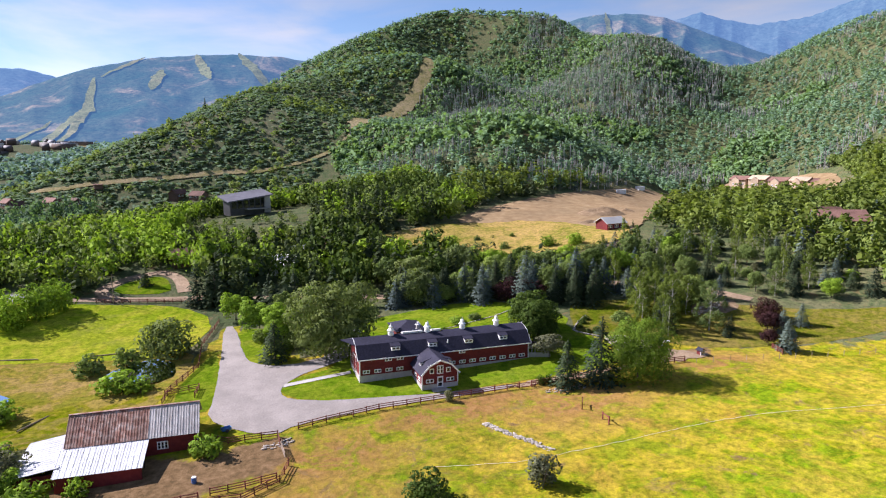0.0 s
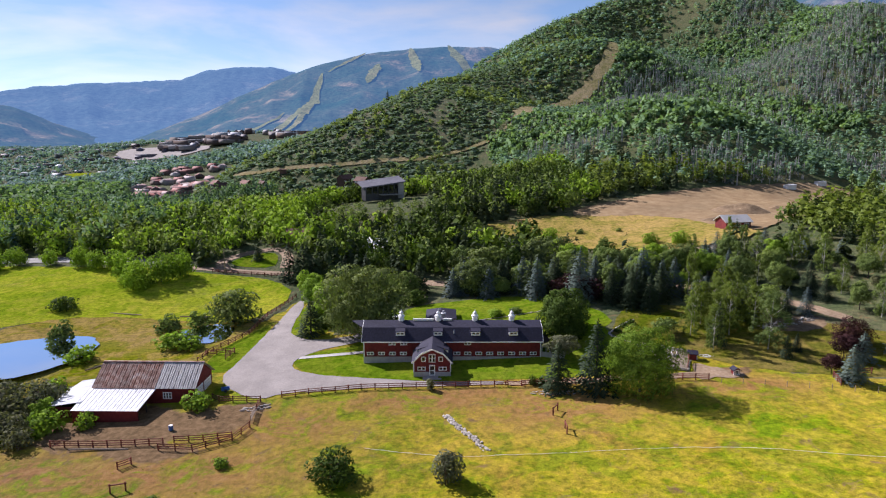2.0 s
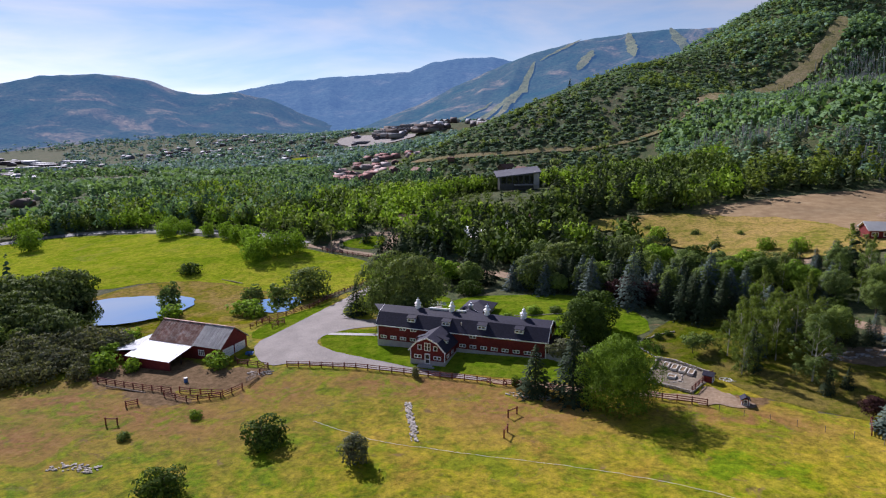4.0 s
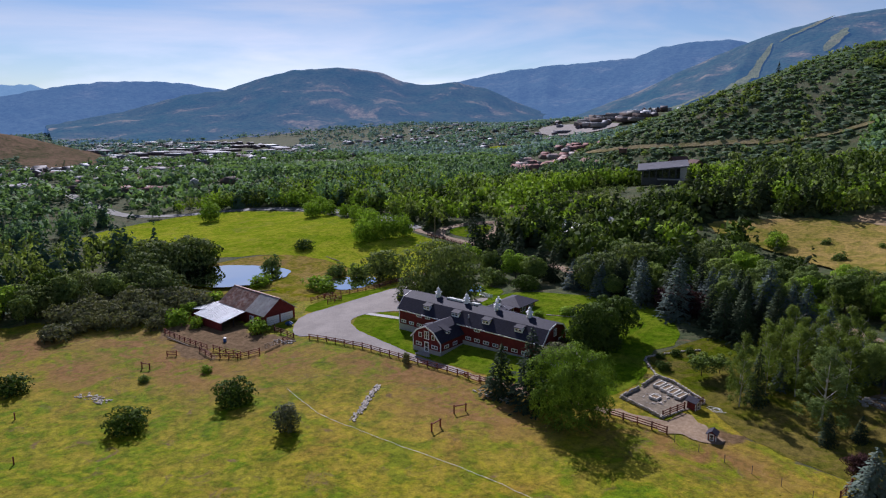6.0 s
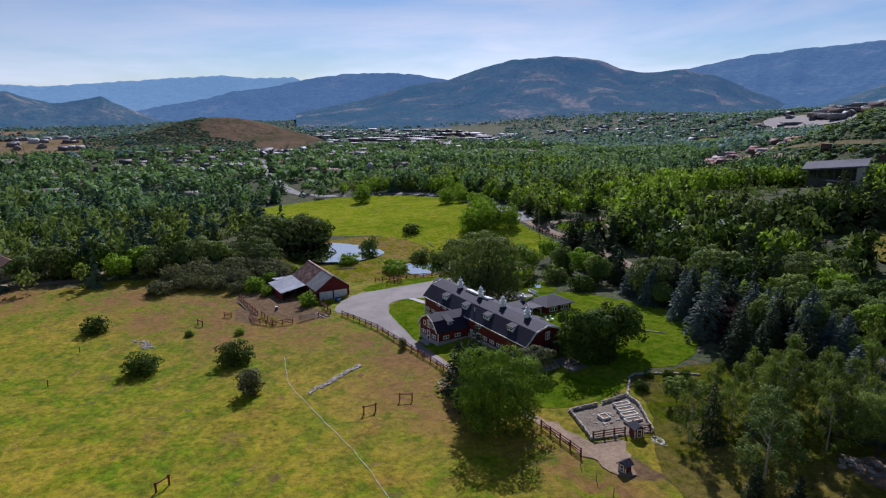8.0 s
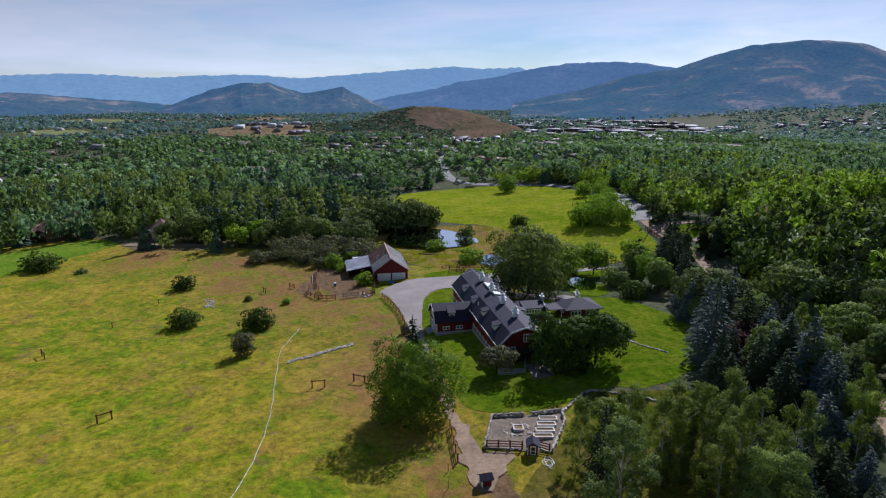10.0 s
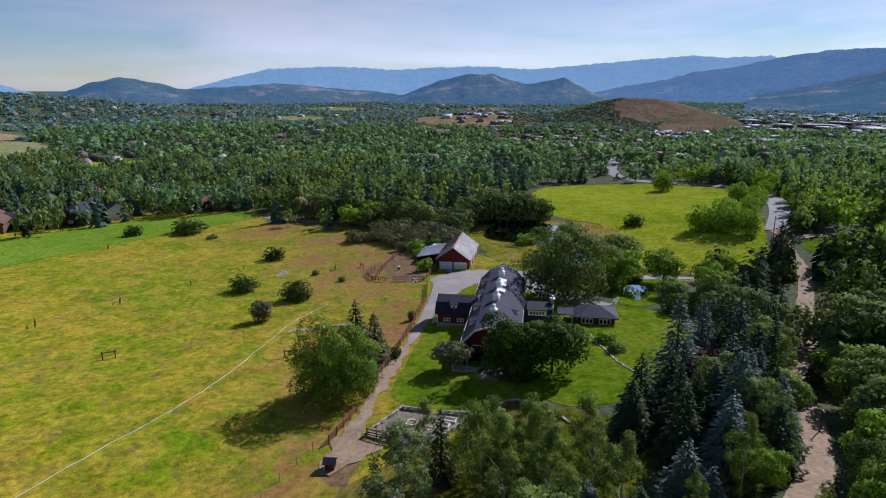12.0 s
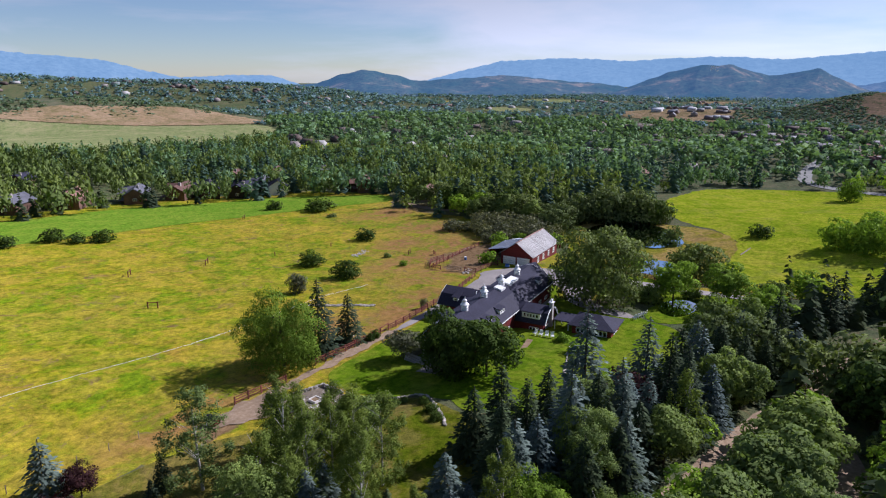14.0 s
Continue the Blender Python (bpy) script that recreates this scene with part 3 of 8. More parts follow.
drape("lawn", [(-78, 81), (-82, 87), (-76, 94), (-69, 97), (-65, 90), (-64, 80)], LAWN, 0.10, "green grass island inside the turning circle", "lawn", 2.5, 0.2)
drape("road", ribbon([(-95, 80), (-130, 92), (-190, 106), (-240, 100), (-263, 60), (-290, 40), (-420, 60), (-620, 110)], 7.0), ASPHALT, 0.25, "grey paved valley road between trees", "road", 6, 0.0, 0)
drape("graded_field", [(45, 133), (58, 148), (112, 184), (157, 202), (196, 226), (214, 232), (216, 208), (196, 172), (166, 142), (129, 114), (100, 80), (92, 97), (86, 114), (67, 124), (52, 126)], BROWN, 0.45, "broad stripped brown earth field under the wooded hill", "field", 5, 1.5)
drape("dry_field", [(5, 119), (20, 127), (41, 132), (52, 128), (67, 126), (86, 118), (94, 100), (104, 84), (98, 76), (84, 70), (69, 70), (55, 80), (38, 96), (18, 107)], DRYGRASS, 0.6, "dry yellow grass at the end of the stripped field", "field", 4, 2.5)
drape("building_site", [(262, 244), (292, 262), (316, 250), (318, 196), (276, 146), (254, 150), (256, 200)], BROWN, 0.7, "raw tan earth of a building site", "site", 5, 1.5)
RUN = [(170, 612), (153, 577), (140, 559), (127, 542), (109, 528), (84, 508), (60, 445), (44, 392), (30, 369), (16, 360), (-2, 355), (-17, 354), (-34, 351)]
drape("ski_run", ribbon(RUN[7:], 4.5), RUNGRASS, 1.0, "pale dirt road at the foot of the ski run", "ski run", 5, 1.0)
drape("ski_run", ribbon(RUN[:8], 15), RUNGRASS, 1.8, "grassy ski run cut straight up the hillside", "ski run", 5, 5.0)
drape("ski_run", ribbon([(-190, 392), (-164, 371), (-147, 367), (-128, 362), (-106, 358), (-84, 356), (-62, 357), (-34, 353)], 5.5), RUNGRASS, 0.8, "pale dirt road cut across the hill foot", "ski run", 6, 1.0)
drape("garden_floor", [(38.3, -10.9), (39.4, -6), (40.2, -1), (42.5, -1.2), (50.4, -6), (49.2, -9), (46.6, -14)], GARDENSOIL, 0.09, "gravelled floor of the walled vegetable garden", "garden", 1.5, 0.1, 0)
drape("patio", [(21, -0.6), (27.5, -1.0), (27.5, 2.6), (21, 2.8)], GRAVEL, 0.12, "paved patio under the dark round tree", "patio", 1.5, 0.0, 0)
drape("lawn_edge_pond", [(-34, 26), (-31, 34), (-20, 34), (-14, 29), (-17, 24), (-27, 24)], LAWN, 0.07, "green bank round the small garden pond", "bank", 2, 0.5)


drape("lane", ribbon([(-14, 62), (0, 55.5), (8, 54.3), (17, 55), (28, 57.2), (40, 60), (62, 66), (90, 70)], 5.5), TRACK, 0.12, "wide gravel drive at the wood edge", "lane", 2.5, 0.4, 0)
drape("parking_ground", [(70, 6), (76, 3), (84, 5), (86, 10), (80, 12), (72, 10)], DIRT, 0.12, "bare earth parking ground beside the lawn", "parking", 2.0, 0.6)
FIELDS = [(-1133, -872, 70, DRYGRASS), (-1400, -525, 80, HAYFIELD), (-985, -450, 48, HAYFIELD), (-1186, -696, 55, DRYGRASS), (-1480, -165, 60, DRYSLOPE), (-342, -332, 26, PASTURE), (-541, 388, 40, PASTURE), (-411, 404, 26, PASTURE), (-515, 723, 36, PASTURE), (-455, 560, 30, PASTURE)]


def oval(x, y, r, wide=1.0):
    """An oval patch, long in the direction away from the farm."""
    d = math.hypot(x, y)
    ux, uy = x / d, y / d
    return [(x + 1.7 * r * wide * math.cos(a * 0.7) * ux - r * wide * math.sin(a * 0.7) * uy, y + 1.7 * r * wide * math.cos(a * 0.7) * uy + r * wide * math.sin(a * 0.7) * ux) for a in range(9)]


for fx, fy, fr, fm in FIELDS:
    drape("far_field", oval(fx, fy, fr), fm, 1.0, "dry field between the valley trees" if fm not in (PASTURE, HAYFIELD) else "green field between the valley trees", "field", fr / 6, 3.0)

OPEN_FLAT = [(-60, -395), (-150, -382), (-250, -385), (-350, -415), (-440, -480), (-450, -560), (-330, -625), (-250, -690), (-100, -720), (10, -560)]
drape("far_field", OPEN_FLAT, HAYFIELD, 0.8, "open pale hay fields on the valley flat", "field", 12, 4.0)
drape("dry_bank", [(-230, -690), (-290, -628), (-380, -565), (-450, -520), (-500, -560), (-450, -640), (-370, -668), (-290, -705)], DRYSLOPE, 1.4, "ruddy dry foot of the scrub ridge", "hill", 9, 5.0)
for bx, by, ra, rb in ((-890, 125, 190, 150), (-900, -115, 110, 110)):
    drape("butte", [(bx + ra * math.cos(a * 0.5), by + rb * math.sin(a * 0.5)) for a in range(13)], BUTTE if by > 0 else DRYSLOPE, 0.6, "bare brown butte rising from the valley floor", "hill", 9, 6.0)
drape("driveway", ribbon([(-123, -108), (-120, -100), (-114, -86), (-113, -76), (-122, -66)], 4.2), TRACK, 0.14, "pale gravel driveway beside a tan house", "driveway", 2.5, 0.4, 0)


def pond(outline, label):
    zs = [land(x, y) for x, y in outline]
    return drape("pond", outline, WATER, 0, label, "pond", 2.0, 0.6, 2, level=max(zs) + 0.02)


pond([(-119, -4), (-118, 7), (-108, 14.5), (-99, 18.5), (-92, 17), (-87, 11), (-86, 2), (-89.5, -8), (-97, -14), (-108, -14)], "still farm pond that mirrors the pale sky")
pond([(-72, 15), (-70, 22), (-65, 26.5), (-60, 26.5), (-56.5, 20), (-57, 12), (-61, 10), (-67, 11)], "small pond behind the rail fence")
pond([(-32.5, 28), (-32, 32.5), (-26, 32.8), (-20, 29.5), (-22, 26.5), (-27, 25)], "little garden pond behind the barn")

# ---- building helpers ----
def thing(name, x, y, z, turn, label, category, group=""):
    ob = new(name)
    ob.empty_display_size = 0.5
    ob.matrix_basis = pose(x, y, z, 0, 0, turn)
    return tagged(ob, label, category, group)


def part(name, bm, mat, parent, label="", m=None):
    """Links a bmesh, or a mesh that is shared, as one mesh object under a thing or a part."""
    if isinstance(bm, bmesh.types.BMesh):
        bmesh.ops.recalc_face_normals(bm, faces=bm.faces[:])
        me = bpy.data.meshes.new(name)
        bm.to_mesh(me)
        bm.free()
        me.materials.append(mat)
    else:
        me = bm
    ob = new(name, me)
    ob.parent = parent
    if m is not None:
        ob.matrix_basis = m
    if label:
        tagged(ob, label)
    return ob


def box(bm, x0, y0, z0, x1, y1, z1):
    v = [bm.verts.new((x, y, z)) for z in (z0, z1) for x, y in ((x0, y0), (x1, y0), (x1, y1), (x0, y1))]
    for f in ((0, 3, 2, 1), (4, 5, 6, 7), (0, 1, 5, 4), (1, 2, 6, 5), (2, 3, 7, 6), (3, 0, 4, 7)):
        bm.faces.new([v[i] for i in f])


def solid(bm, ring, a, b, axis="x"):
    """A solid drawn out between a and b from a ring of (u, z): along x, u is y; along y, u is x; along z, the ring is (x, y)."""
    def at(s, u, w):
        return {"x": (s, u, w), "y": (u, s, w), "z": (u, w, s)}[axis]
    lo, hi = [bm.verts.new(at(a, *p)) for p in ring], [bm.verts.new(at(b, *p)) for p in ring]
    bm.faces.new(lo)
    bm.faces.new(hi[::-1])
    n = len(ring)
    for i in range(n):
        bm.faces.new((lo[i], lo[(i + 1) % n], hi[(i + 1) % n], hi[i]))


def boxes(*rows):
    bm = bmesh.new()
    for r in rows:
        box(bm, *r)
    return bm


def shared(name, bm, mat):
    bmesh.ops.recalc_face_normals(bm, faces=bm.faces[:])
    me = bpy.data.meshes.new(name)
    bm.to_mesh(me)
    bm.free()
    me.materials.append(mat)
    return me


def turned(x, y, z, side):
    """A pose on a wall: windows are drawn in the x-z plane and look towards -y."""
    return pose(x, y, z, 0, 0, {"s": 0, "e": 90, "n": 180, "w": -90}[side])


WIN = {}


def lattice(xs, zs):
    """One board pierced by openings: every second strip between the lines in x and in z is open."""
    bm = bmesh.new()
    v = {(i, k, y): bm.verts.new((x, y, z)) for i, x in enumerate(xs) for k, z in enumerate(zs) for y in (-0.07, 0.05)}
    nx, nz = len(xs) - 1, len(zs) - 1

    def full(i, k):
        return 0 <= i < nx and 0 <= k < nz and not (i % 2 and k % 2)
    for i in range(nx):
        for k in range(nz):
            if not full(i, k):
                continue
            for y in (-0.07, 0.05):
                bm.faces.new([v[a, b, y] for a, b in ((i, k), (i + 1, k), (i + 1, k + 1), (i, k + 1))])
            for (a, b), (e, f), n in (((i, k), (i + 1, k), (i, k - 1)), ((i, k + 1), (i + 1, k + 1), (i, k + 1)), ((i, k), (i, k + 1), (i - 1, k)), ((i + 1, k), (i + 1, k + 1), (i + 1, k))):
                if not full(*n):
                    bm.faces.new((v[a, b, -0.07], v[e, f, -0.07], v[e, f, 0.05], v[a, b, 0.05]))
    return bm


def window(parent, x, y, z, w, h, side, lights=2, bars=0):
    """A white frame with dark panes set back in it."""
    key = (w, h, lights, bars)
    if key not in WIN:
        t = 0.14
        xs, zs = [-w / 2, -w / 2 + t], [-h / 2, -h / 2 + t]
        for i in range(1, lights):
            cx = -w / 2 + t / 2 + (w - t) * i / lights
            xs += [cx - t * 0.75, cx + t * 0.75]
        for i in range(bars):
            zz = -h / 2 + h * (i + 1) / (bars + 1)
            zs += [zz - 0.03, zz + 0.03]
        xs, zs = xs + [w / 2 - t, w / 2], zs + [h / 2 - t, h / 2]
        pw = (w - t) / lights - t
        WIN[key] = (shared("window_frame", lattice(xs, zs), WHITE), shared("pane", boxes((-pw / 2, -0.012, -h / 2 + t, pw / 2, 0.012, h / 2 - t)), GLASS),
                    [-w / 2 + t / 2 + (w - t) * (i + 0.5) / lights for i in range(lights)])
    frame_me, pane_me, centres = WIN[key]
    ob = part("window", frame_me, None, parent, "white-framed window", turned(x, y, z, side))
    for c in centres:
        part("pane", pane_me, None, ob, "", pose(c, -0.02, 0))
    return ob


def gambrel(half, knee, z_eave, z_knee, z_ridge, thick, over=0.0):
    """The ring of a gambrel roof shell, outer line and inner line."""
    e = over
    outer = [(-half - e, z_eave - e * 0.9), (-knee, z_knee), (0, z_ridge), (knee, z_knee), (half + e, z_eave - e * 0.9)]
    inner = [(half + e - 0.06, z_eave - e * 0.9 - thick), (knee - 0.03, z_knee - thick), (0, z_ridge - thick), (-knee + 0.03, z_knee - thick), (-half - e + 0.06, z_eave - e * 0.9 - thick)]
    return outer + inner


# ---- the long red barn ----
BZ = 3.75
barn = thing("barn", -0.6, -0.55, BZ - 0.1, 1.6, "long dark red barn with grey gambrel roof and white cupolas", "barn")
E0, W0, HALF, KNEE = 19.0, -19.0, 4.8, 2.85
EZ, KZ, RZ = 4.7, 6.95, 7.8
bm = bmesh.new()
ring = [(-HALF, 1.0), (HALF, 1.0), (HALF, EZ), (KNEE - 0.05, KZ - 0.12), (0, RZ - 0.14), (-KNEE + 0.05, KZ - 0.12), (-HALF, EZ)]
solid(bm, ring, W0, E0)
part("wall", bm, RED, barn, "dark red painted boards")
part("foundation", boxes((W0 - 0.05, -HALF - 0.06, -2.6, E0 + 0.05, HALF + 0.06, 1.05)), CONCRETE, barn, "grey concrete foundation")
bm = bmesh.new()
solid(bm, gambrel(HALF + 0.1, KNEE, EZ + 0.05, KZ, RZ, 0.16, 0.32), W0 - 0.35, E0 + 0.45)
part("roof", bm, SHINGLE, barn, "charcoal shingle gambrel roof")
# the hay hood: the upper roof runs out to a point over the west end
bm = bmesh.new()
for s in (-1, 1):
    a = [bm.verts.new(p) for p in ((W0 - 0.35, s * KNEE, KZ), (W0 - 0.35, 0, RZ + 0.01), (W0 - 3.0, 0, RZ - 0.1))]
    b = [bm.verts.new((v.co.x, v.co.y, v.co.z - 0.16)) for v in a]
    bm.faces.new(a)
    bm.faces.new(b[::-1])
    for i in range(3):
        bm.faces.new((a[i], a[(i + 1) % 3], b[(i + 1) % 3], b[i]))
part("hay_hood", bm, SHINGLE, barn, "pointed shingle hood over the loft end")
for s in (-1, 1):
    part("eave_board", boxes((W0 - 0.36, s * 5.20 - 0.05, EZ - 0.42, E0 + 0.46, s * 5.20 + 0.05, EZ - 0.22)), WHITE, barn, "white fascia board")
    part("corner_board", boxes((W0 - 0.04, s * HALF - 0.10, 1.0, W0 + 0.16, s * HALF + 0.10, EZ - 0.1)), WHITE, barn, "white corner board")
    part("corner_board", boxes((E0 - 0.16, s * HALF - 0.10, 1.0, E0 + 0.04, s * HALF + 0.10, EZ - 0.1)), WHITE, barn, "white corner board")
    for xe in (W0 - 0.40, E0 + 0.46):
        bm = bmesh.new()
        line = [(s * 5.24, EZ - 0.24), (s * KNEE, KZ + 0.02), (0, RZ + 0.02), (0, RZ - 0.26), (s * (KNEE - 0.15), KZ - 0.26), (s * 5.02, EZ - 0.46)]
        solid(bm, line, xe - 0.04, xe + 0.04)
        part("rake_board", bm, WHITE, barn, "white gable edge board")
for x in (-17.6, -15.2, -12.85, -10.5, 1.0, 3.35, 5.7, 8.05, 10.4, 12.75, 15.1, 17.4):
    window(barn, x, -HALF, 1.75, 1.45, 0.72, "s")
for x in (-12.9, -10.4, 3.3):
    window(barn, x, -HALF, 3.95, 1.45, 0.68, "s")
for x in (-16, -12.5, -9, 4.5, 8, 11.5, 15):
    window(barn, x, HALF, 1.95, 1.45, 0.8, "n")
window(barn, E0, -2.4, 3.6, 1.5, 1.0, "e")
window(barn, E0, 0.3, 5.6, 1.1, 1.6, "e", 2, 1)
window(barn, E0, 2.6, 3.6, 1.5, 1.0, "e")
window(barn, W0, -1.6, 5.6, 1.1, 1.4, "w", 2, 1)
bm = boxes((W0 - 0.09, -1.7, 1.0, W0 - 0.002, 1.7, 4.2))
big_door = part("sliding_door", bm, RED, barn, "red boarded sliding door")
part("door_brace", boxes((W0 - 0.14, -1.75, 4.05, W0 - 0.09, 1.75, 4.25), (W0 - 0.14, -1.75, 1.0, W0 - 0.09, -1.6, 4.05), (W0 - 0.14, 1.6, 1.0, W0 - 0.09, 1.75, 4.05)), WHITE, big_door)


def dormer(parent, x, y, z, s, w=2.1, drop=1.05, lights=2, h=0.62):
    """A small shed dormer: y runs out from the roof towards s."""
    bm = bmesh.new()
    ring = [(y, z - 0.02), (y + s * 2.3, z - drop + 0.42), (y + s * 2.3, z - drop - 0.65), (y, z - drop - 0.65)]
    solid(bm, ring, x - w / 2 + 0.12, x + w / 2 - 0.12)
    d = part("dormer", bm, WHITE, parent, "white-sided shed dormer")
    bm = bmesh.new()
    ring = [(y - s * 0.4, z + 0.16), (y + s * 2.5, z - drop + 0.52), (y + s * 2.5, z - drop + 0.40), (y - s * 0.4, z + 0.04)]
    solid(bm, ring, x - w / 2, x + w / 2)
    part("dormer_roof", bm, SHINGLE, d)
    window(parent, x, y + s * 2.31, z - drop - 0.02, w - 0.4, h, "s" if s < 0 else "n", lights)


for x in (-11.15, -3.05, 5.05, 13.15):
    dormer(barn, x, -1.9, 7.05, -1)
for x in (-14.0, 6.2, 12.0):
    dormer(barn, x, 1.9, 7.05, 1, 2.3)
bm = bmesh.new()
for sa, sb in ((-8.6, -4.1), (-2.0, 0.0)):
    solid(bm, [(-0.25, RZ + 0.30), (-0.25, RZ - 0.2), (1.35, RZ - 0.6), (1.35, RZ - 0.02)], sa, sb)
part("ridge_skylight", bm, SHEET, barn, "pale glazed skylight beside the ridge")


def spin(bm, profile, n=12, m=Matrix.Identity(4), square=False):
    """A turned body round z from (radius, height) pairs."""
    rings = []
    for r, h in profile:
        ring = []
        for i in range(n):
            a = 2 * math.pi * (i + (0.5 if square else 0)) / n
            ring.append(bm.verts.new(m @ Vector((r * math.cos(a), r * math.sin(a), h))))
        rings.append(ring)
    for a, b in zip(rings, rings[1:]):
        for i in range(n):
            bm.faces.new((a[i], a[(i + 1) % n], b[(i + 1) % n], b[i]))
    bm.faces.new(rings[0][::-1])
    bm.faces.new(rings[-1])


bm = bmesh.new()
spin(bm, [(0.62, -0.5), (0.62, 0.42), (0.66, 0.45), (0.66, 0.52)], 12)
cup_base = shared("cupola_base", bm, WHITE)
bm = bmesh.new()
spin(bm, [(0.44, 0.52), (0.44, 0.86), (0.80, 0.90), (0.78, 1.02), (0.52, 1.26), (0.36, 1.40), (0.26, 1.46)], 14)
cup_drum = shared("cupola_drum", bm, WHITE)
bm = bmesh.new()
spin(bm, [(0.22, 1.46), (0.40, 1.56), (0.44, 1.70), (0.30, 1.88), (0.10, 2.02), (0.04, 2.3), (0.02, 2.5)], 12)
cup_top = shared("finial", bm, WHITE)
for x in (-11.15, -3.05, 5.05, 13.15):
    c = part("cupola", cup_base, None, barn, "white ventilator cupola", pose(x, 0, RZ))
    part("drum", cup_drum, None, c, "white louvred drum")
    part("finial", cup_top, None, c)

# front wing with its gable to the fence
before = set(barn.children)
WX, WH = -4.15, 3.75
bm = bmesh.new()
ring = [(WX - WH, 0.5), (WX + WH, 0.5), (WX + WH, 3.35), (WX + 2.3, 4.95), (WX, 5.9), (WX - 2.3, 4.95), (WX - WH, 3.35)]
solid(bm, ring, -12.4, -HALF, "y")
part("wing_wall", bm, RED, barn, "dark red boarded wing")
part("wing_foundation", boxes((WX - WH - 0.05, -12.46, -1.7, WX + WH + 0.05, -HALF, 1.05)), CONCRETE, barn, "grey concrete foundation")
bm = bmesh.new()
solid(bm, [(WX + a, b) for a, b in gambrel(WH + 0.08, 2.35, 3.45, 5.08, 6.05, 0.14, 0.38)], -12.85, -3.4, "y")
part("wing_roof", bm, SHINGLE, barn, "charcoal shingle gambrel roof")
for s in (-1, 1):
    bm = bmesh.new()
    solid(bm, [(WX + s * 4.2, 3.12), (WX + s * 2.35, 5.1), (WX, 6.07), (WX, 5.80), (WX + s * 2.2, 4.82), (WX + s * 4.0, 2.9)], -12.93, -12.85, "y")
    part("rake_board", bm, WHITE, barn, "white gable edge board")
    part("corner_board", boxes((WX + s * WH - 0.09, -12.44, 1.0, WX + s * WH + 0.09, -12.3, 3.3)), WHITE, barn, "white corner board")
    window(barn, WX + s * 2.15, -12.4, 1.75, 1.65, 0.78, "s")
    window(barn, WX + s * 1.75, -12.4, 3.75, 0.9, 1.05, "s", 1)
for y in (-10.4, -7.6):
    window(barn, WX + WH, y, 1.75, 1.45, 0.75, "e")
    window(barn, WX - WH, y, 1.75, 1.45, 0.75, "w")
window(barn, WX, -12.4, 3.95, 1.35, 1.75, "s", 2, 1)
door = part("entrance_door", boxes((WX - 0.6, -12.52, 0.3, WX + 0.6, -12.4, 0.5), (WX - 0.6, -12.52, 0.5, WX - 0.42, -12.4, 2.5), (WX + 0.42, -12.52, 0.5, WX + 0.6, -12.4, 2.5), (WX - 0.6, -12.52, 2.3, WX + 0.6, -12.4, 2.55), (WX - 0.42, -12.50, 1.25, WX + 0.42, -12.42, 1.4)), WHITE, barn, "white-framed glazed entrance door")
part("pane", boxes((WX - 0.42, -12.46, 0.5, WX + 0.42, -12.44, 1.25)), GLASS, door)
part("pane", boxes((WX - 0.42, -12.46, 1.4, WX + 0.42, -12.44, 2.3)), GLASS, door)
part("door_step", boxes((WX - 1.9, -14.0, -1.0, WX + 1.9, -12.5, 0.06), (WX - 1.2, -13.5, 0.06, WX + 1.2, -12.5, 0.24)), CONCRETE, barn, "concrete landing")
for s in (-1, 1):
    bm = bmesh.new()
    solid(bm, [(WX + s * 1.3, 5.4), (WX + s * 3.2, 4.75), (WX + s * 3.2, 3.75), (WX + s * 1.3, 3.75)], -9.7, -8.5, "y")
    d = part("dormer", bm, WHITE, barn, "white-sided shed dormer")
    bm = bmesh.new()
    solid(bm, [(WX + s * 1.0, 5.68), (WX + s * 3.45, 4.86), (WX + s * 3.45, 4.72), (WX + s * 1.0, 5.52)], -9.95, -8.25, "y")
    part("dormer_roof", bm, SHINGLE, d)
    window(barn, WX + s * 3.21, -9.1, 4.3, 1.0, 0.6, "e" if s > 0 else "w", 1)
part("vent_pipe", boxes((0.3, -3.9, 5.9, 0.45, -3.75, 7.3)), WHITE, barn, "white vent pipe")

for o in set(barn.children) - before:
    o.matrix_basis = pose(0, 0, -0.6) @ o.matrix_basis

# back wing with a wide dormer and a chimney
before = set(barn.children)
VX, VH = -2.1, 3.3
bm = bmesh.new()
solid(bm, [(VX - VH, 0.5), (VX + VH, 0.5), (VX + VH, 3.9), (VX + 2.1, 5.4), (VX, 6.25), (VX - 2.1, 5.4), (VX - VH, 3.9)], HALF, 11.0, "y")
part("wing_wall", bm, RED, barn, "dark red boarded rear wing")
bm = bmesh.new()
solid(bm, [(VX + a, b) for a, b in gambrel(VH + 0.08, 2.15, 4.0, 5.5, 6.4, 0.14, 0.35)], 3.4, 11.45, "y")
part("wing_roof", bm, SHINGLE, barn, "charcoal shingle gambrel roof")
bm = bmesh.new()
solid(bm, [(VX + 0.7, 6.0), (VX + 3.1, 5.55), (VX + 3.1, 4.2), (VX + 0.7, 4.2)], 6.6, 10.2, "y")
d = part("dormer", bm, WHITE, barn, "wide white dormer with a row of lights")
bm = bmesh.new()
solid(bm, [(VX + 0.2, 6.36), (VX + 3.4, 5.72), (VX + 3.4, 5.56), (VX + 0.2, 6.18)], 6.3, 10.5, "y")
part("dormer_roof", bm, SHINGLE, d)
window(barn, VX + 3.11, 8.4, 4.95, 3.1, 0.85, "e", 5)
window(barn, VX + VH, 9.2, 2.4, 2.0, 0.9, "e", 3)
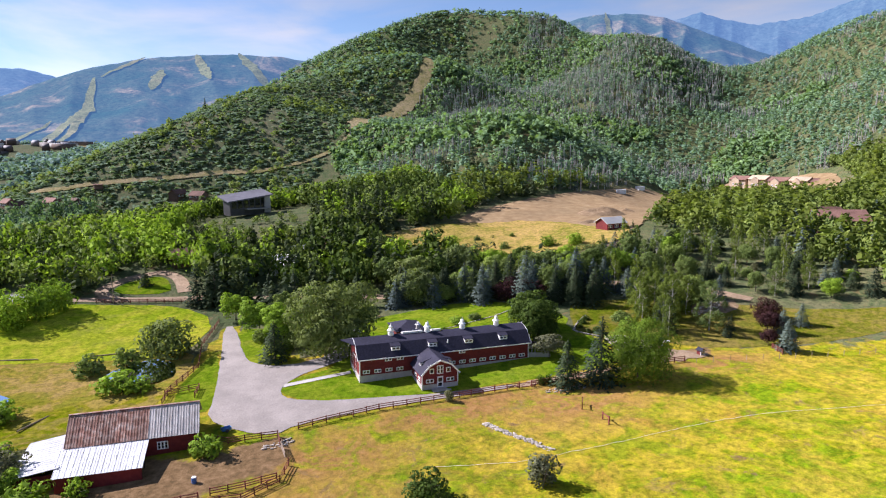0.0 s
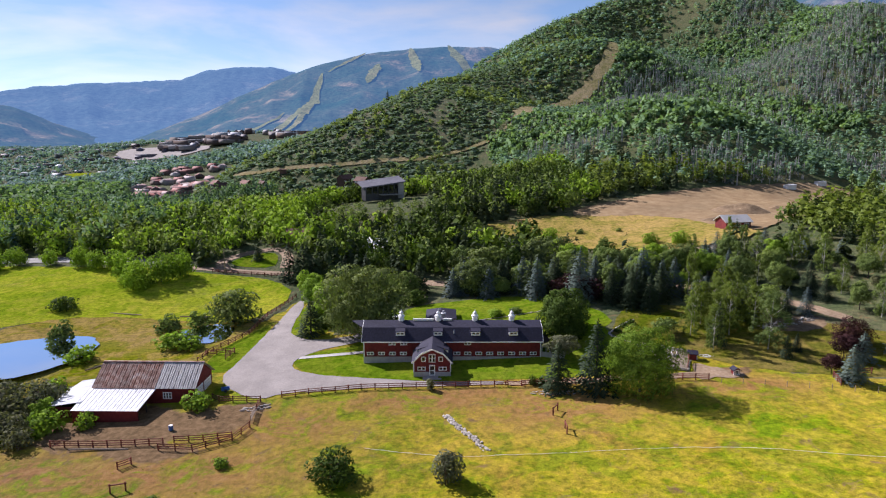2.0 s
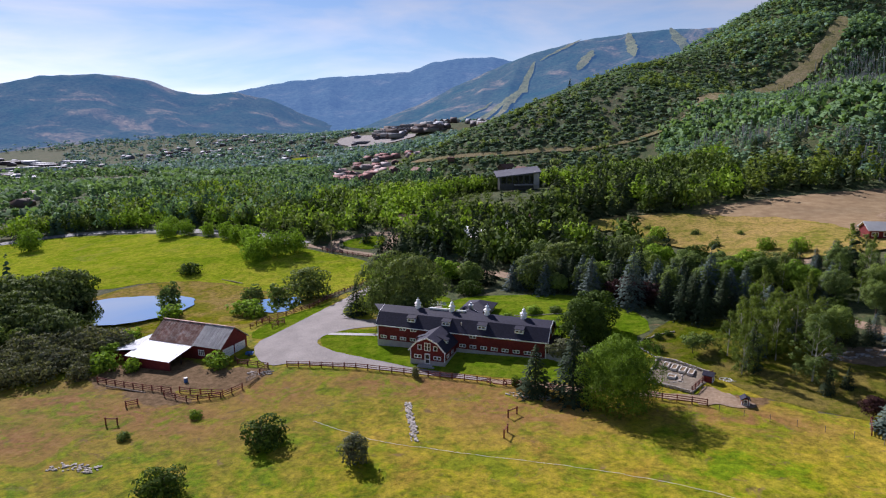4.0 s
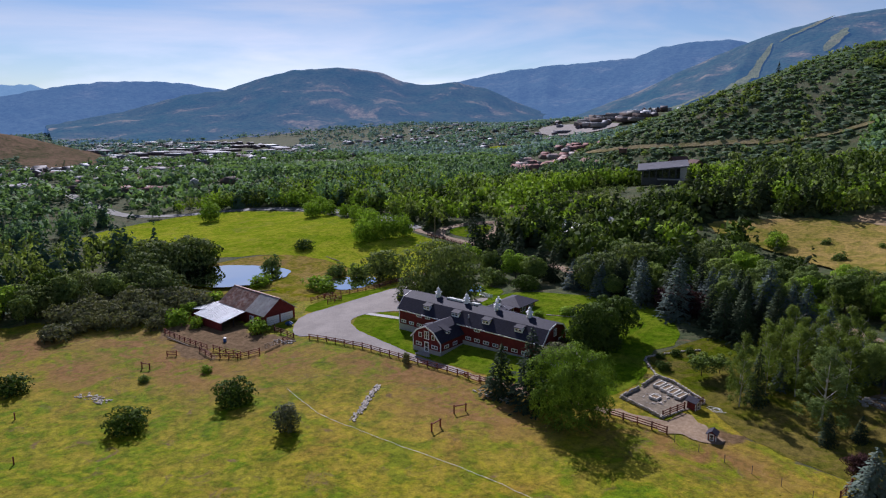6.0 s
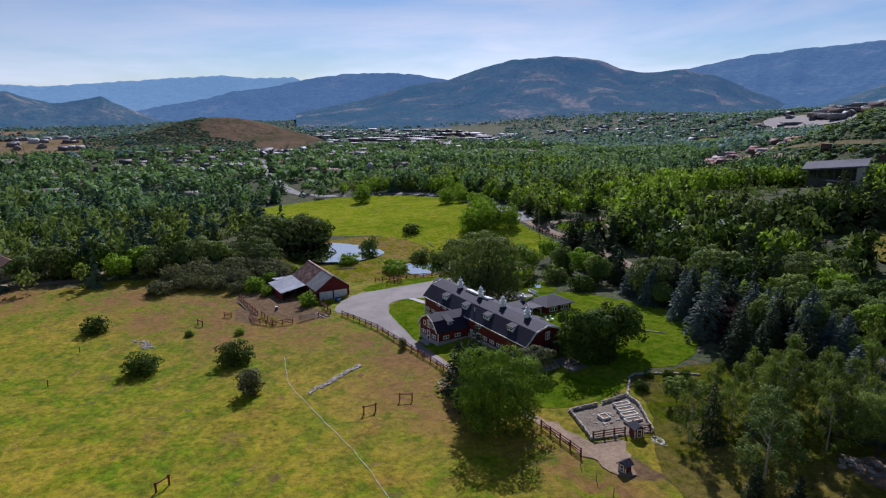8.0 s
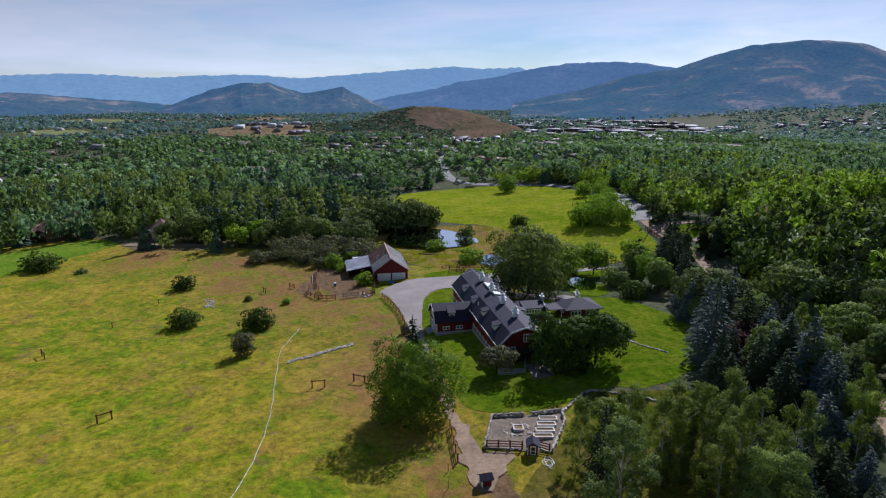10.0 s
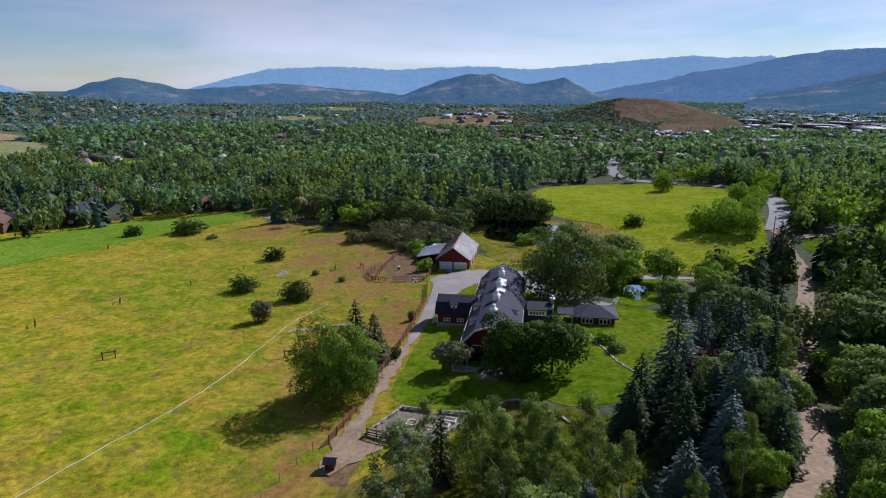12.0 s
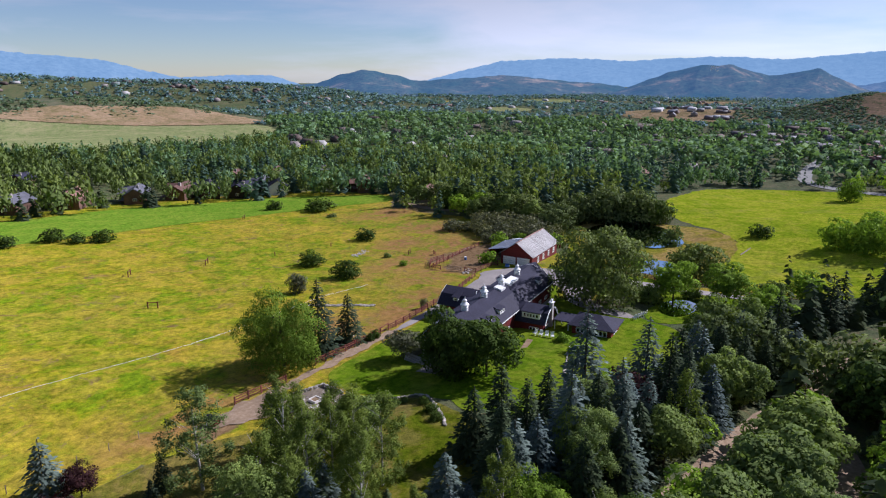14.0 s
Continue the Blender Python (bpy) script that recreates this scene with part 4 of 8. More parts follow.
for s in (-1, 1):
    bm = bmesh.new()
    solid(bm, [(VX + s * 3.75, 3.7), (VX + s * 2.15, 5.53), (VX, 6.43), (VX, 6.16), (VX + s * 2.0, 5.28), (VX + s * 3.55, 3.48)], 11.44, 11.52, "y")
    part("rake_board", bm, WHITE, barn, "white gable edge board")
    window(barn, VX + s * 1.3, 11.0, 2.4, 1.5, 1.2, "n")
window(barn, VX, 11.0, 4.7, 1.6, 1.1, "n")
ch = part("chimney", boxes((VX - 0.3, 11.02, 0.0, VX + 0.5, 11.7, 7.1)), CONCRETE, barn, "pale stuccoed chimney")
part("chimney_cap", boxes((VX - 0.45, 10.9, 7.1, VX + 0.65, 11.8, 7.25), (VX - 0.1, 11.2, 7.25, VX + 0.3, 11.55, 7.8)), WHITE, ch)

for o in set(barn.children) - before:
    o.matrix_basis = pose(0, -0.5, -0.9) @ o.matrix_basis

# lean-to at the east end with a white braced gate
lean = part("lean_to", boxes((19.1, -3.9, 0.6, 19.3, 3.0, 3.6), (19.1, -3.9, 3.6, 21.3, 3.0, 3.75)), DARKBOARD, barn, "dark open lean-to shelter")
part("gate_leaf", boxes((19.3, -4.0, 0.9, 21.2, -3.92, 1.05), (19.3, -4.0, 3.0, 21.2, -3.92, 3.15), (19.3, -4.0, 0.9, 19.45, -3.92, 3.15), (21.05, -4.0, 0.9, 21.2, -3.92, 3.15), (20.2, -4.0, 1.0, 20.32, -3.92, 3.05)), WHITE, lean, "white framed gate")
for x, y in ((21.1, -3.8), (21.1, 2.8)):
    part("post", boxes((x - 0.08, y - 0.08, 0.3, x + 0.08, y + 0.08, 3.6)), WHITE, lean)

# hip-roofed garden house joined by a covered walk
annex = thing("garden_house", -3.7, 18.8, 5.3, 1.6, "small dark red garden house with hipped grey roof", "house")
part("wall", boxes((-3.1, -3.6, -1.2, 3.1, 3.6, 2.1)), RED, annex, "dark red boards")
bm = bmesh.new()
lo = [bm.verts.new(p) for p in ((-3.8, -4.3, 1.95), (3.8, -4.3, 1.95), (3.8, 4.3, 1.95), (-3.8, 4.3, 1.95))]
mi = [bm.verts.new((v.co.x, v.co.y, 2.1)) for v in lo]
hi = [bm.verts.new(p) for p in ((0, -0.8, 3.5), (0, 0.8, 3.5))]
bm.faces.new(lo[::-1])
for i in range(4):
    bm.faces.new((lo[i], lo[(i + 1) % 4], mi[(i + 1) % 4], mi[i]))
for f in ((mi[0], mi[1], hi[0]), (mi[1], mi[2], hi[1], hi[0]), (mi[2], mi[3], hi[1]), (mi[3], mi[0], hi[0], hi[1])):
    bm.faces.new(f)
part("roof", bm, SHINGLE, annex, "charcoal shingle hip roof")
for y in (-1.7, 1.7):
    window(annex, 3.1, y, 1.15, 2.3, 1.1, "e", 3)
window(annex, 0, 3.6, 1.15, 2.4, 1.1, "n", 3)
window(annex, 0, -3.6, 1.15, 2.4, 1.1, "s", 3)
walkway = thing("covered_walk", -3.4, 12.9, 5.0, 1.6, "low flat-roofed covered walk between barn and garden house", "walkway")
part("roof", boxes((-2.2, -1.6, 2.2, 2.4, 1.6, 2.38)), SHINGLE, walkway)
for x, y in ((-1.9, -1.3), (2.1, -1.3), (-1.9, 1.3), (2.1, 1.3)):
    part("post", boxes((x - 0.07, y - 0.07, -1, x + 0.07, y + 0.07, 2.2)), WHITE, walkway)


# ---- the old tin-roofed barn ----
def tin_slope(parent, p0, p1, q0, q1, mats, pitch=0.86, sheet="roof_sheet"):
    """Overlapping ribbed sheets side by side, from the edge p0-p1 up or down to the edge q0-q1; mats(f) gives the sheet's metal."""
    p0, p1, q0, q1 = (Vector(p) for p in (p0, p1, q0, q1))
    n = max(1, round((p1 - p0).length / pitch))
    up = (p1 - p0).cross(q0 - p0).normalized()
    up = up if up.z > 0 else -up
    made = {}
    for i in range(n):
        a, b = i / n, (i + 1) / n
        tin = mats((a + b) / 2)
        bm = bmesh.new()
        prof = [(0, 0.0), (0.06, 0.05), (0.12, 0.0), (0.47, 0.0), (0.53, 0.04), (0.59, 0.0), (0.88, 0.0), (0.94, 0.05), (1.0, 0.0)]
        rows = []
        for base, other in ((p0, p1), (q0, q1)):
            rows.append([bm.verts.new(base.lerp(other, a + (b - a) * u) + up * (h + 0.02 + 0.004 * (i % 2))) for u, h in prof])
        low = [[bm.verts.new(v.co - up * 0.035) for v in r] for r in rows]
        for k in range(len(prof) - 1):
            bm.faces.new((rows[0][k], rows[0][k + 1], rows[1][k + 1], rows[1][k]))
            bm.faces.new((low[0][k], low[1][k], low[1][k + 1], low[0][k + 1]))
            for r, l in zip(rows, low):
                bm.faces.new((r[k], l[k], l[k + 1], r[k + 1]))
        part(sheet, bm, tin, parent)


shed = thing("old_barn", -60.3, -17.6, 0.6, 0.5, "old dark red barn with patched rusty tin roof", "barn")
SX0, SX1, SY0, SY1, SE, SR = -8.8, 10.4, -4.7, 4.5, 3.55, 6.9
bm = bmesh.new()
solid(bm, [(SY0, -1.5), (SY1, -1.5), (SY1, SE), (-0.1, SR - 0.15), (SY0, SE)], SX0, SX1)
part("wall", bm, RED, shed, "weathered dark red boards")
tin_slope(shed, (SX0 - 0.4, -0.1, SR), (SX1 + 0.6, -0.1, SR), (SX0 - 0.4, SY0 - 0.5, SE - 0.28), (SX1 + 0.6, SY0 - 0.5, SE - 0.28), lambda f: RUST if f < 0.62 else BARETIN)
tin_slope(shed, (SX0 - 0.4, -0.1, SR), (SX1 + 0.6, -0.1, SR), (SX0 - 0.4, SY1 + 0.5, SE - 0.28), (SX1 + 0.6, SY1 + 0.5, SE - 0.28), lambda f: BARETIN)
part("ridge_cap", boxes((SX0 - 0.42, -0.32, SR + 0.0, SX1 + 0.62, 0.12, SR + 0.07)), RUST, shed)
for y in (-2.15, 1.95):
    gd = part("garage_door", boxes((SX1 + 0.0, y - 1.85, 0.0, SX1 + 0.07, y + 1.85, 2.75)), WHITE, shed, "white panelled garage door")
    part("door_rib", boxes(*[(SX1 + 0.07, y - 1.8, 0.52 + k * 0.55, SX1 + 0.085, y + 1.8, 0.56 + k * 0.55) for k in range(4)]), CONCRETE, gd)
    part("door_frame", boxes((SX1, y - 2.02, 0, SX1 + 0.10, y - 1.85, 2.9), (SX1, y + 1.85, 0, SX1 + 0.10, y + 2.02, 2.9), (SX1, y - 1.85, 2.75, SX1 + 0.10, y + 1.85, 2.9)), RED, gd)
window(shed, 5.2, SY0, 1.7, 1.7, 1.35, "s", 3, 1)
for x in (-6, -2, 2, 6):
    window(shed, x, SY1, 1.7, 1.2, 1.6, "n", 2, 1)
# south lean-to, open under a bright tin roof, and a lower one to the west
tin_slope(shed, (-9.6, SY0 - 0.3, 3.2), (3.3, SY0 - 0.3, 3.2), (-9.4, -12.2, 1.75), (3.1, -12.2, 1.75), lambda f: TIN, 0.86)
part("lean_to_wall", boxes((-9.2, -11.9, -1.5, 2.9, -11.75, 1.65)), RED, shed, "red boarded lean-to wall")
part("lean_to_wall", boxes((-9.2, -11.75, -1.5, -9.05, SY0, 1.7)), RED, shed, "red boarded lean-to wall")
for x in (2.8, -3.0):
    part("post", boxes((x - 0.1, -11.7, -1.5, x + 0.1, -11.5, 1.7), (x - 0.1, -8.5, -1.5, x + 0.1, -8.3, 2.3)), DARKBOARD, shed)
tin_slope(shed, (SX0 - 0.1, SY0 - 5.2, 2.4), (SX0 - 0.1, SY1 - 1.0, 2.4), (-16.2, SY0 - 5.2, 1.3), (-16.2, SY1 - 1.0, 1.3), lambda f: TIN, 0.86)
part("lean_to_wall", boxes((-15.9, SY0 - 5.0, -1.5, -9.2, SY0 - 4.85, 1.35)), RED, shed, "red boarded lean-to wall")
part("lean_to_wall", boxes((-15.9, SY0 - 4.85, -1.5, -15.75, SY1 - 1.2, 1.25)), RED, shed, "red boarded lean-to wall")

# ---- fences ----
POST_ME = shared("post", boxes((-0.085, -0.085, -0.5, 0.085, 0.085, 1.32)), RAIL)
RAIL_ME = shared("rail", boxes((0, -0.03, -0.07, 1, 0.03, 0.07)), RAIL)
RPOST_ME = shared("post", boxes((-0.085, -0.085, -0.5, 0.085, 0.085, 1.32)), REDRAIL)
RRAIL_ME = shared("rail", boxes((0, -0.03, -0.07, 1, 0.03, 0.07)), REDRAIL)


def fence(points, label, rails=(0.38, 0.76, 1.14), span=2.45, red=False, tall=1.0, gate_at=()):
    """A post and rail fence along a line on the ground."""
    x0, y0 = points[0]
    ob = thing("fence", x0, y0, land(x0, y0), 0, label, "fence")
    base = Vector((x0, y0, land(x0, y0)))
    post_me, rail_me = (RPOST_ME, RRAIL_ME) if red else (POST_ME, RAIL_ME)
    spots = []
    for (ax, ay), (bx, by) in zip(points, points[1:]):
        n = max(1, round(math.hypot(bx - ax, by - ay) / span))
        spots += [(ax + (bx - ax) * i / n, ay + (by - ay) * i / n) for i in range(n)]
    spots.append(points[-1])
    rng = random.Random(len(points) * 31 + int(x0))
    at = [Vector((x, y, land(x, y) + rng.uniform(-0.04, 0.04))) for x, y in spots]
    for i, p in enumerate(at):
        m = Matrix.Translation(p - base) @ pose(0, 0, 0, rng.uniform(-2, 2), rng.uniform(-2, 2), rng.uniform(-8, 8)) @ Matrix.Diagonal((1, 1, tall, 1))
        part("post", post_me, None, ob, "", m)
        if i + 1 < len(at) and i not in gate_at:
            d = at[i + 1] - p
            for h in rails:
                turn = d.to_track_quat("X", "Z").to_matrix().to_4x4()
                part("rail", rail_me, None, ob, "", Matrix.Translation(p - base + Vector((0, 0, h * tall + rng.uniform(-0.03, 0.03)))) @ turn @ Matrix.Diagonal((d.length, 1, 1, 1)))
    return ob


fence([(-33.0, -21.6), (-28, -20.6), (-18, -18.9), (-4.6, -18.4), (5.4, -18.0), (18.6, -18.1), (31.7, -18.4)], "dark stained three-rail fence along the gravel drive", gate_at=(17,))
fence([(39.5, -17.6), (49.2, -18.4)], "dark stained rail fence along the gravel track")
fence([(-48.9, 51), (-52.3, 33), (-52, 16.6), (-57.5, 2.5)], "dark stained rail fence between drive and pasture")
fence([(-84, 75.4), (-58, 71.2), (-50, 69.4)], "low rail fence before the gravel lane")
fence([(-46.5, -21.6), (-44.8, -22.8), (-36.6, -23.2), (-36.4, -26.4)], "weathered rail fence at the yard gate", red=True)
fence([(-68, -38.4), (-58, -38.6), (-48.6, -38.2)], "dark rail fence round the bare yard")
fence([(-48.6, -40.0), (-42.6, -40.6), (-37.0, -37.6), (-35.4, -33.2)], "dark rail fence of an old cattle race")
fence([(-47.0, -37.6), (-42, -37.4), (-37.4, -36.6)], "inner rail fence of an old cattle race")
fence([(-52.5, -45.6), (-51.0, -44.2)], "short broken stretch of rail fence below the yard", span=2.2)
fence([(73, -17.8), (81, -16.4)], "short stretch of dark rail fence at the lawn edge")
fence([(73, -17.8), (72.4, -21.5)], "red stained rail fence at the meadow corner", red=True)

# drive gate of light boards, standing between the yard and the fence
gate = thing("drive_gate", -36.3, -27.2, land(-36.3, -27.2), -84, "light timber five-bar gate across the drive", "gate")
part("gate_frame", boxes((0.1, -0.04, 0.25, 4.3, 0.04, 0.37), (0.1, -0.04, 1.15, 4.3, 0.04, 1.27), (0.1, -0.05, 0.2, 0.22, 0.05, 1.3), (4.18, -0.05, 0.2, 4.3, 0.05, 1.3)), TIMBER, gate)
for k in range(3):
    part("bar", boxes((0.22, -0.03, 0.5 + k * 0.22, 4.18, 0.03, 0.6 + k * 0.22)), TIMBER, gate)
gx0, gy0 = 12.1, -18.45
field_gate = thing("field_gate", gx0, gy0, land(gx0, gy0), 0, "dark braced field gate in the rail fence", "gate")
part("gate_frame", boxes((-2.0, -0.04, 0.3, 2.0, 0.04, 0.42), (-2.0, -0.04, 1.1, 2.0, 0.04, 1.22), (-2.0, -0.045, 0.3, -1.88, 0.045, 1.22), (1.88, -0.045, 0.3, 2.0, 0.045, 1.22)), RAIL, field_gate)
bm = bmesh.new()
solid(bm, [(-1.9, 0.4), (-1.75, 0.4), (0.08, 1.12), (-0.08, 1.12)], -0.03, 0.03, "y")
solid(bm, [(1.9, 0.4), (1.75, 0.4), (-0.08, 1.12), (0.08, 1.12)], -0.03, 0.03, "y")
part("brace", bm, RAIL, field_gate)


def post_frame(x, y, turn, w=2.1, h=1.5):
    """Two posts with a rail across: a hitching frame out in the field."""
    ob = thing("hitching_frame", x, y, land(x, y), turn, "weathered two-post hitching frame standing in the meadow", "frame", "hitching frames")
    for s in (-1, 1):
        part("post", boxes((s * w / 2 - 0.1, -0.1, -0.4, s * w / 2 + 0.1, 0.1, h)), RAIL, ob)
    part("crossbar", boxes((-w / 2 - 0.2, -0.07, h - 0.32, w / 2 + 0.2, 0.07, h - 0.16)), RAIL, ob)


for x, y, a in ((-6.6, -90.3, 33), (25.7, -69.0, 124), (19.1, -36.8, 90), (18.3, -29.8, 60), (-61.8, -135, 30), (-49, -52, 20), (12.6, -96, 40)):
    post_frame(x, y, a)
for x, y in ((-25.1, -83.2), (-43.7, -77.7)):
    ob = thing("field_post", x, y, land(x, y), 0, "single weathered fence post in the meadow", "post", "field posts")
    part("post", boxes((-0.09, -0.09, -0.4, 0.09, 0.09, 1.3)), RAIL, ob)

# thin wire fence posts along the meadow edge
for i in range(13):
    f = i / 12
    x, y = 51 + 45 * f, -20 - 8 * f
    ob = thing("wire_post", x, y, land(x, y), 0, "slim grey wire-fence post at the meadow edge", "post", "wire-fence posts")
    part("post", boxes((-0.04, -0.04, -0.3, 0.04, 0.04, 1.2)), TIMBER, ob)


def stone_mesh(seed, sx, sy, sz):
    rng = random.Random(seed)
    bm = bmesh.new()
    bmesh.ops.create_icosphere(bm, subdivisions=1, radius=0.5)
    for v in bm.verts:
        k = rng.uniform(0.78, 1.12)
        v.co = Vector((v.co.x * sx * k, v.co.y * sy * k, max(-0.45, min(0.45, v.co.z * 1.2)) * sz * k))
    return shared("stone", bm, STONE)


STONES = [stone_mesh(i, 1.0, 0.75, 0.6) for i in range(6)]


def stone_row(points, label, width=0.5, courses=2, size=0.55, category="wall"):
    x0, y0 = points[0]
    ob = thing("stone_wall" if category == "wall" else "rock_pile", x0, y0, land(x0, y0), 0, label, category)
    rng = random.Random(int(x0 * 7 + y0 * 3))
    for (ax, ay), (bx, by) in zip(points, points[1:]):
        d = math.hypot(bx - ax, by - ay)
        n = max(1, int(d / (size * 0.82)))
        turn = math.degrees(math.atan2(by - ay, bx - ax))
        for i in range(n):
            for c in range(courses):
                f = (i + 0.5 * (c % 2) + rng.uniform(-0.15, 0.15)) / n
                off = rng.uniform(-width, width) * 0.25 if category == "wall" else rng.uniform(-width, width)
                x, y = ax + (bx - ax) * f - math.sin(radians(turn)) * off, ay + (by - ay) * f + math.cos(radians(turn)) * off
                k = size * rng.uniform(0.8, 1.25) * (1 if category == "wall" else rng.uniform(0.5, 1.4))
                z = land(x, y) + (size * 0.28 + c * size * 0.5 if category == "wall" else k * 0.15)
                part("stone", rng.choice(STONES), None, ob, "", pose(x - x0, y - y0, z - land(x0, y0), rng.uniform(-8, 8), rng.uniform(-8, 8), turn + rng.uniform(-25, 25)) @ Matrix.Diagonal((k * 1.25, k, k, 1)))
    return ob


stone_row([(46.8, -14.2), (38.2, -11.0), (39.4, -6.3)], "low dry-stone wall round the vegetable garden", 0.4, 3, 0.42)
stone_row([(39.5, -5.3), (40.1, -0.8)], "low dry-stone wall round the vegetable garden", 0.4, 3, 0.42)
stone_row([(40.1, -0.8), (43.5, -1.6), (50.6, -6.0)], "dry-stone wall stepping down beside the vegetable garden", 0.4, 3, 0.42)
stone_row([(46.8, -14.2), (48.4, -9.6)], "low stone footing under the garden rail fence", 0.4, 1, 0.42)
stone_row([(49.4, -7.0), (50.6, -6.0)], "low stone footing under the garden rail fence", 0.4, 1, 0.42)
stone_row([(40.1, -0.6), (37.5, 2.4), (35.6, 4.3), (35.3, 5.9), (36.7, 7.5), (38.5, 9.6), (40.5, 11.5), (43, 13.5)], "curved low stone edging round the planted bank", 0.4, 1, 0.6)
stone_row([(41.8, -10.2), (41.4, -7.4), (44.6, -6.9), (45.0, -9.8), (42.2, -10.4)], "flat stepping stones on the garden gravel", 0.5, 1, 0.5, "stepping stones")
stone_row([(5.8, 17.5), (10, 18.2), (14.2, 19.5), (20.6, 21.3), (26, 24)], "flat stepping stones across the lawn", 0.4, 1, 0.42)
stone_row([(5.8, -42.8), (4.0, -39.4), (1.3, -34.6), (-1.4, -29.9)], "long heap of pale field stones in the meadow", 0.62, 4, 0.5, "rock pile")
stone_row([(-39.2, -26.4), (-34, -25.2)], "scatter of pale stones beside the gate", 0.9, 3, 0.5, "rock pile")
stone_row([(-46, -66), (-38, -64)], "scatter of pale stones in the dry field", 1.3, 3, 0.5, "rock pile")
stone_row([(15, -21.3), (23, -21.6)], "loose stones under the rail fence", 0.8, 2, 0.5, "rock pile")
stone_row([(70, 6), (84, 10)], "loose pale rocks beside the parking ground", 1.6, 3, 0.7, "rock pile")
fence([(46.7, -13.9), (48.4, -9.4)], "red stained rail fence closing the vegetable garden", red=True, span=1.6)
fence([(49.0, -7.4), (50.2, -6.2)], "red stained rail fence closing the vegetable garden", red=True, span=1.2)


PALEFRAME = plain("whitewashed_boards", [(0.52, 0.49, 0.44), (0.66, 0.63, 0.58)], 2.0, 0.8)


def raised_bed(x, y, w, d, turn, plants=True):
    ob = thing("raised_bed", x, y, land(x, y) + 0.05, turn, "pale timber raised vegetable bed", "raised bed", "raised beds")
    part("bed_frame", boxes((-w / 2, -d / 2, 0, w / 2, -d / 2 + 0.16, 0.45), (-w / 2, d / 2 - 0.16, 0, w / 2, d / 2, 0.45), (-w / 2, -d / 2 + 0.16, 0, -w / 2 + 0.16, d / 2 - 0.16, 0.45), (w / 2 - 0.16, -d / 2 + 0.16, 0, w / 2, d / 2 - 0.16, 0.45)), PALEFRAME, ob)
    part("soil", boxes((-w / 2 + 0.16, -d / 2 + 0.16, 0, w / 2 - 0.16, d / 2 - 0.16, 0.34)), DIRT, ob)


for i in range(4):
    raised_bed(41.9 + i * 1.52, -3.6 - i * 0.74, 1.1, 2.7, -10)
raised_bed(43.1, -8.4, 1.5, 1.5, -8)


def small_shed(x, y, turn, w, d, h, label):
    z = land(x, y)
    ob = thing("garden_shed", x, y, z, turn, label, "shed")
    bm = bmesh.new()
    solid(bm, [(-w / 2, -0.3), (w / 2, -0.3), (w / 2, h), (0, h + w * 0.32), (-w / 2, h)], -d / 2, d / 2, "y")
    part("wall", bm, RED, ob, "dark red boards")
    bm = bmesh.new()
    solid(bm, [(-w / 2 - 0.25, h - 0.1), (0, h + w * 0.32 + 0.1), (w / 2 + 0.25, h - 0.1), (w / 2 + 0.22, h - 0.2), (0, h + w * 0.32), (-w / 2 - 0.22, h - 0.2)], -d / 2 - 0.25, d / 2 + 0.25, "y")
    part("roof", bm, SHINGLE, ob, "dark shingle roof")
    dr = part("door", boxes((-w * 0.28, -d / 2 - 0.06, 0.1, -w * 0.2, -d / 2, h * 0.85), (w * 0.2, -d / 2 - 0.06, 0.1, w * 0.28, -d / 2, h * 0.85), (-w * 0.28, -d / 2 - 0.06, h * 0.85, w * 0.28, -d / 2, h * 0.95), (-w * 0.2, -d / 2 - 0.06, 0.1, w * 0.2, -d / 2, 0.2), (-w * 0.2, -d / 2 - 0.05, h * 0.42, w * 0.2, -d / 2, h * 0.48)), WHITE, ob, "white door frame")
    part("door_leaf", boxes((-w * 0.2, -d / 2 - 0.03, 0.2, w * 0.2, -d / 2 - 0.005, h * 0.85)), DARKBOARD, dr)
    for s in (-1, 1):
        part("corner_board", boxes((s * w / 2 - 0.06, -d / 2 - 0.03, 0, s * w / 2 + 0.06, -d / 2 + 0.05, h)), WHITE, ob)


small_shed(49.5, -8.3, 75, 1.35, 1.6, 1.4, "small dark red garden shed with white trim")
small_shed(55.1, -16.1, 6, 1.15, 1.2, 1.15, "tiny red well house with white trim")

# white irrigation hose snaking over the meadow
line = [(-14, -41.4), (-12, -41.9), (-5, -43.6), (0.8, -44.8), (9, -44.4), (17.3, -44.4), (25, -44.0), (32.8, -44.1), (38.1, -44.4), (47, -45.4), (54, -47.2), (64.8, -49.4), (80, -52)]
cu = bpy.data.curves.new("hose", "CURVE")
cu.dimensions, cu.bevel_depth, cu.bevel_resolution = "3D", 0.026, 1
sp = cu.splines.new("POLY")
pts = smooth_line(line, False, 2)
sp.points.add(len(pts) - 1)
for p, (x, y) in zip(sp.points, pts):
    p.co = (x, y + 0.07 * math.sin(x * 0.9), land(x, y) + 0.13 + 0.05 * math.sin(x * 1.7), 1)
cu.materials.append(WHITE)
tagged(new("irrigation_hose", cu), "long white irrigation hose lying across the meadow", "hose")
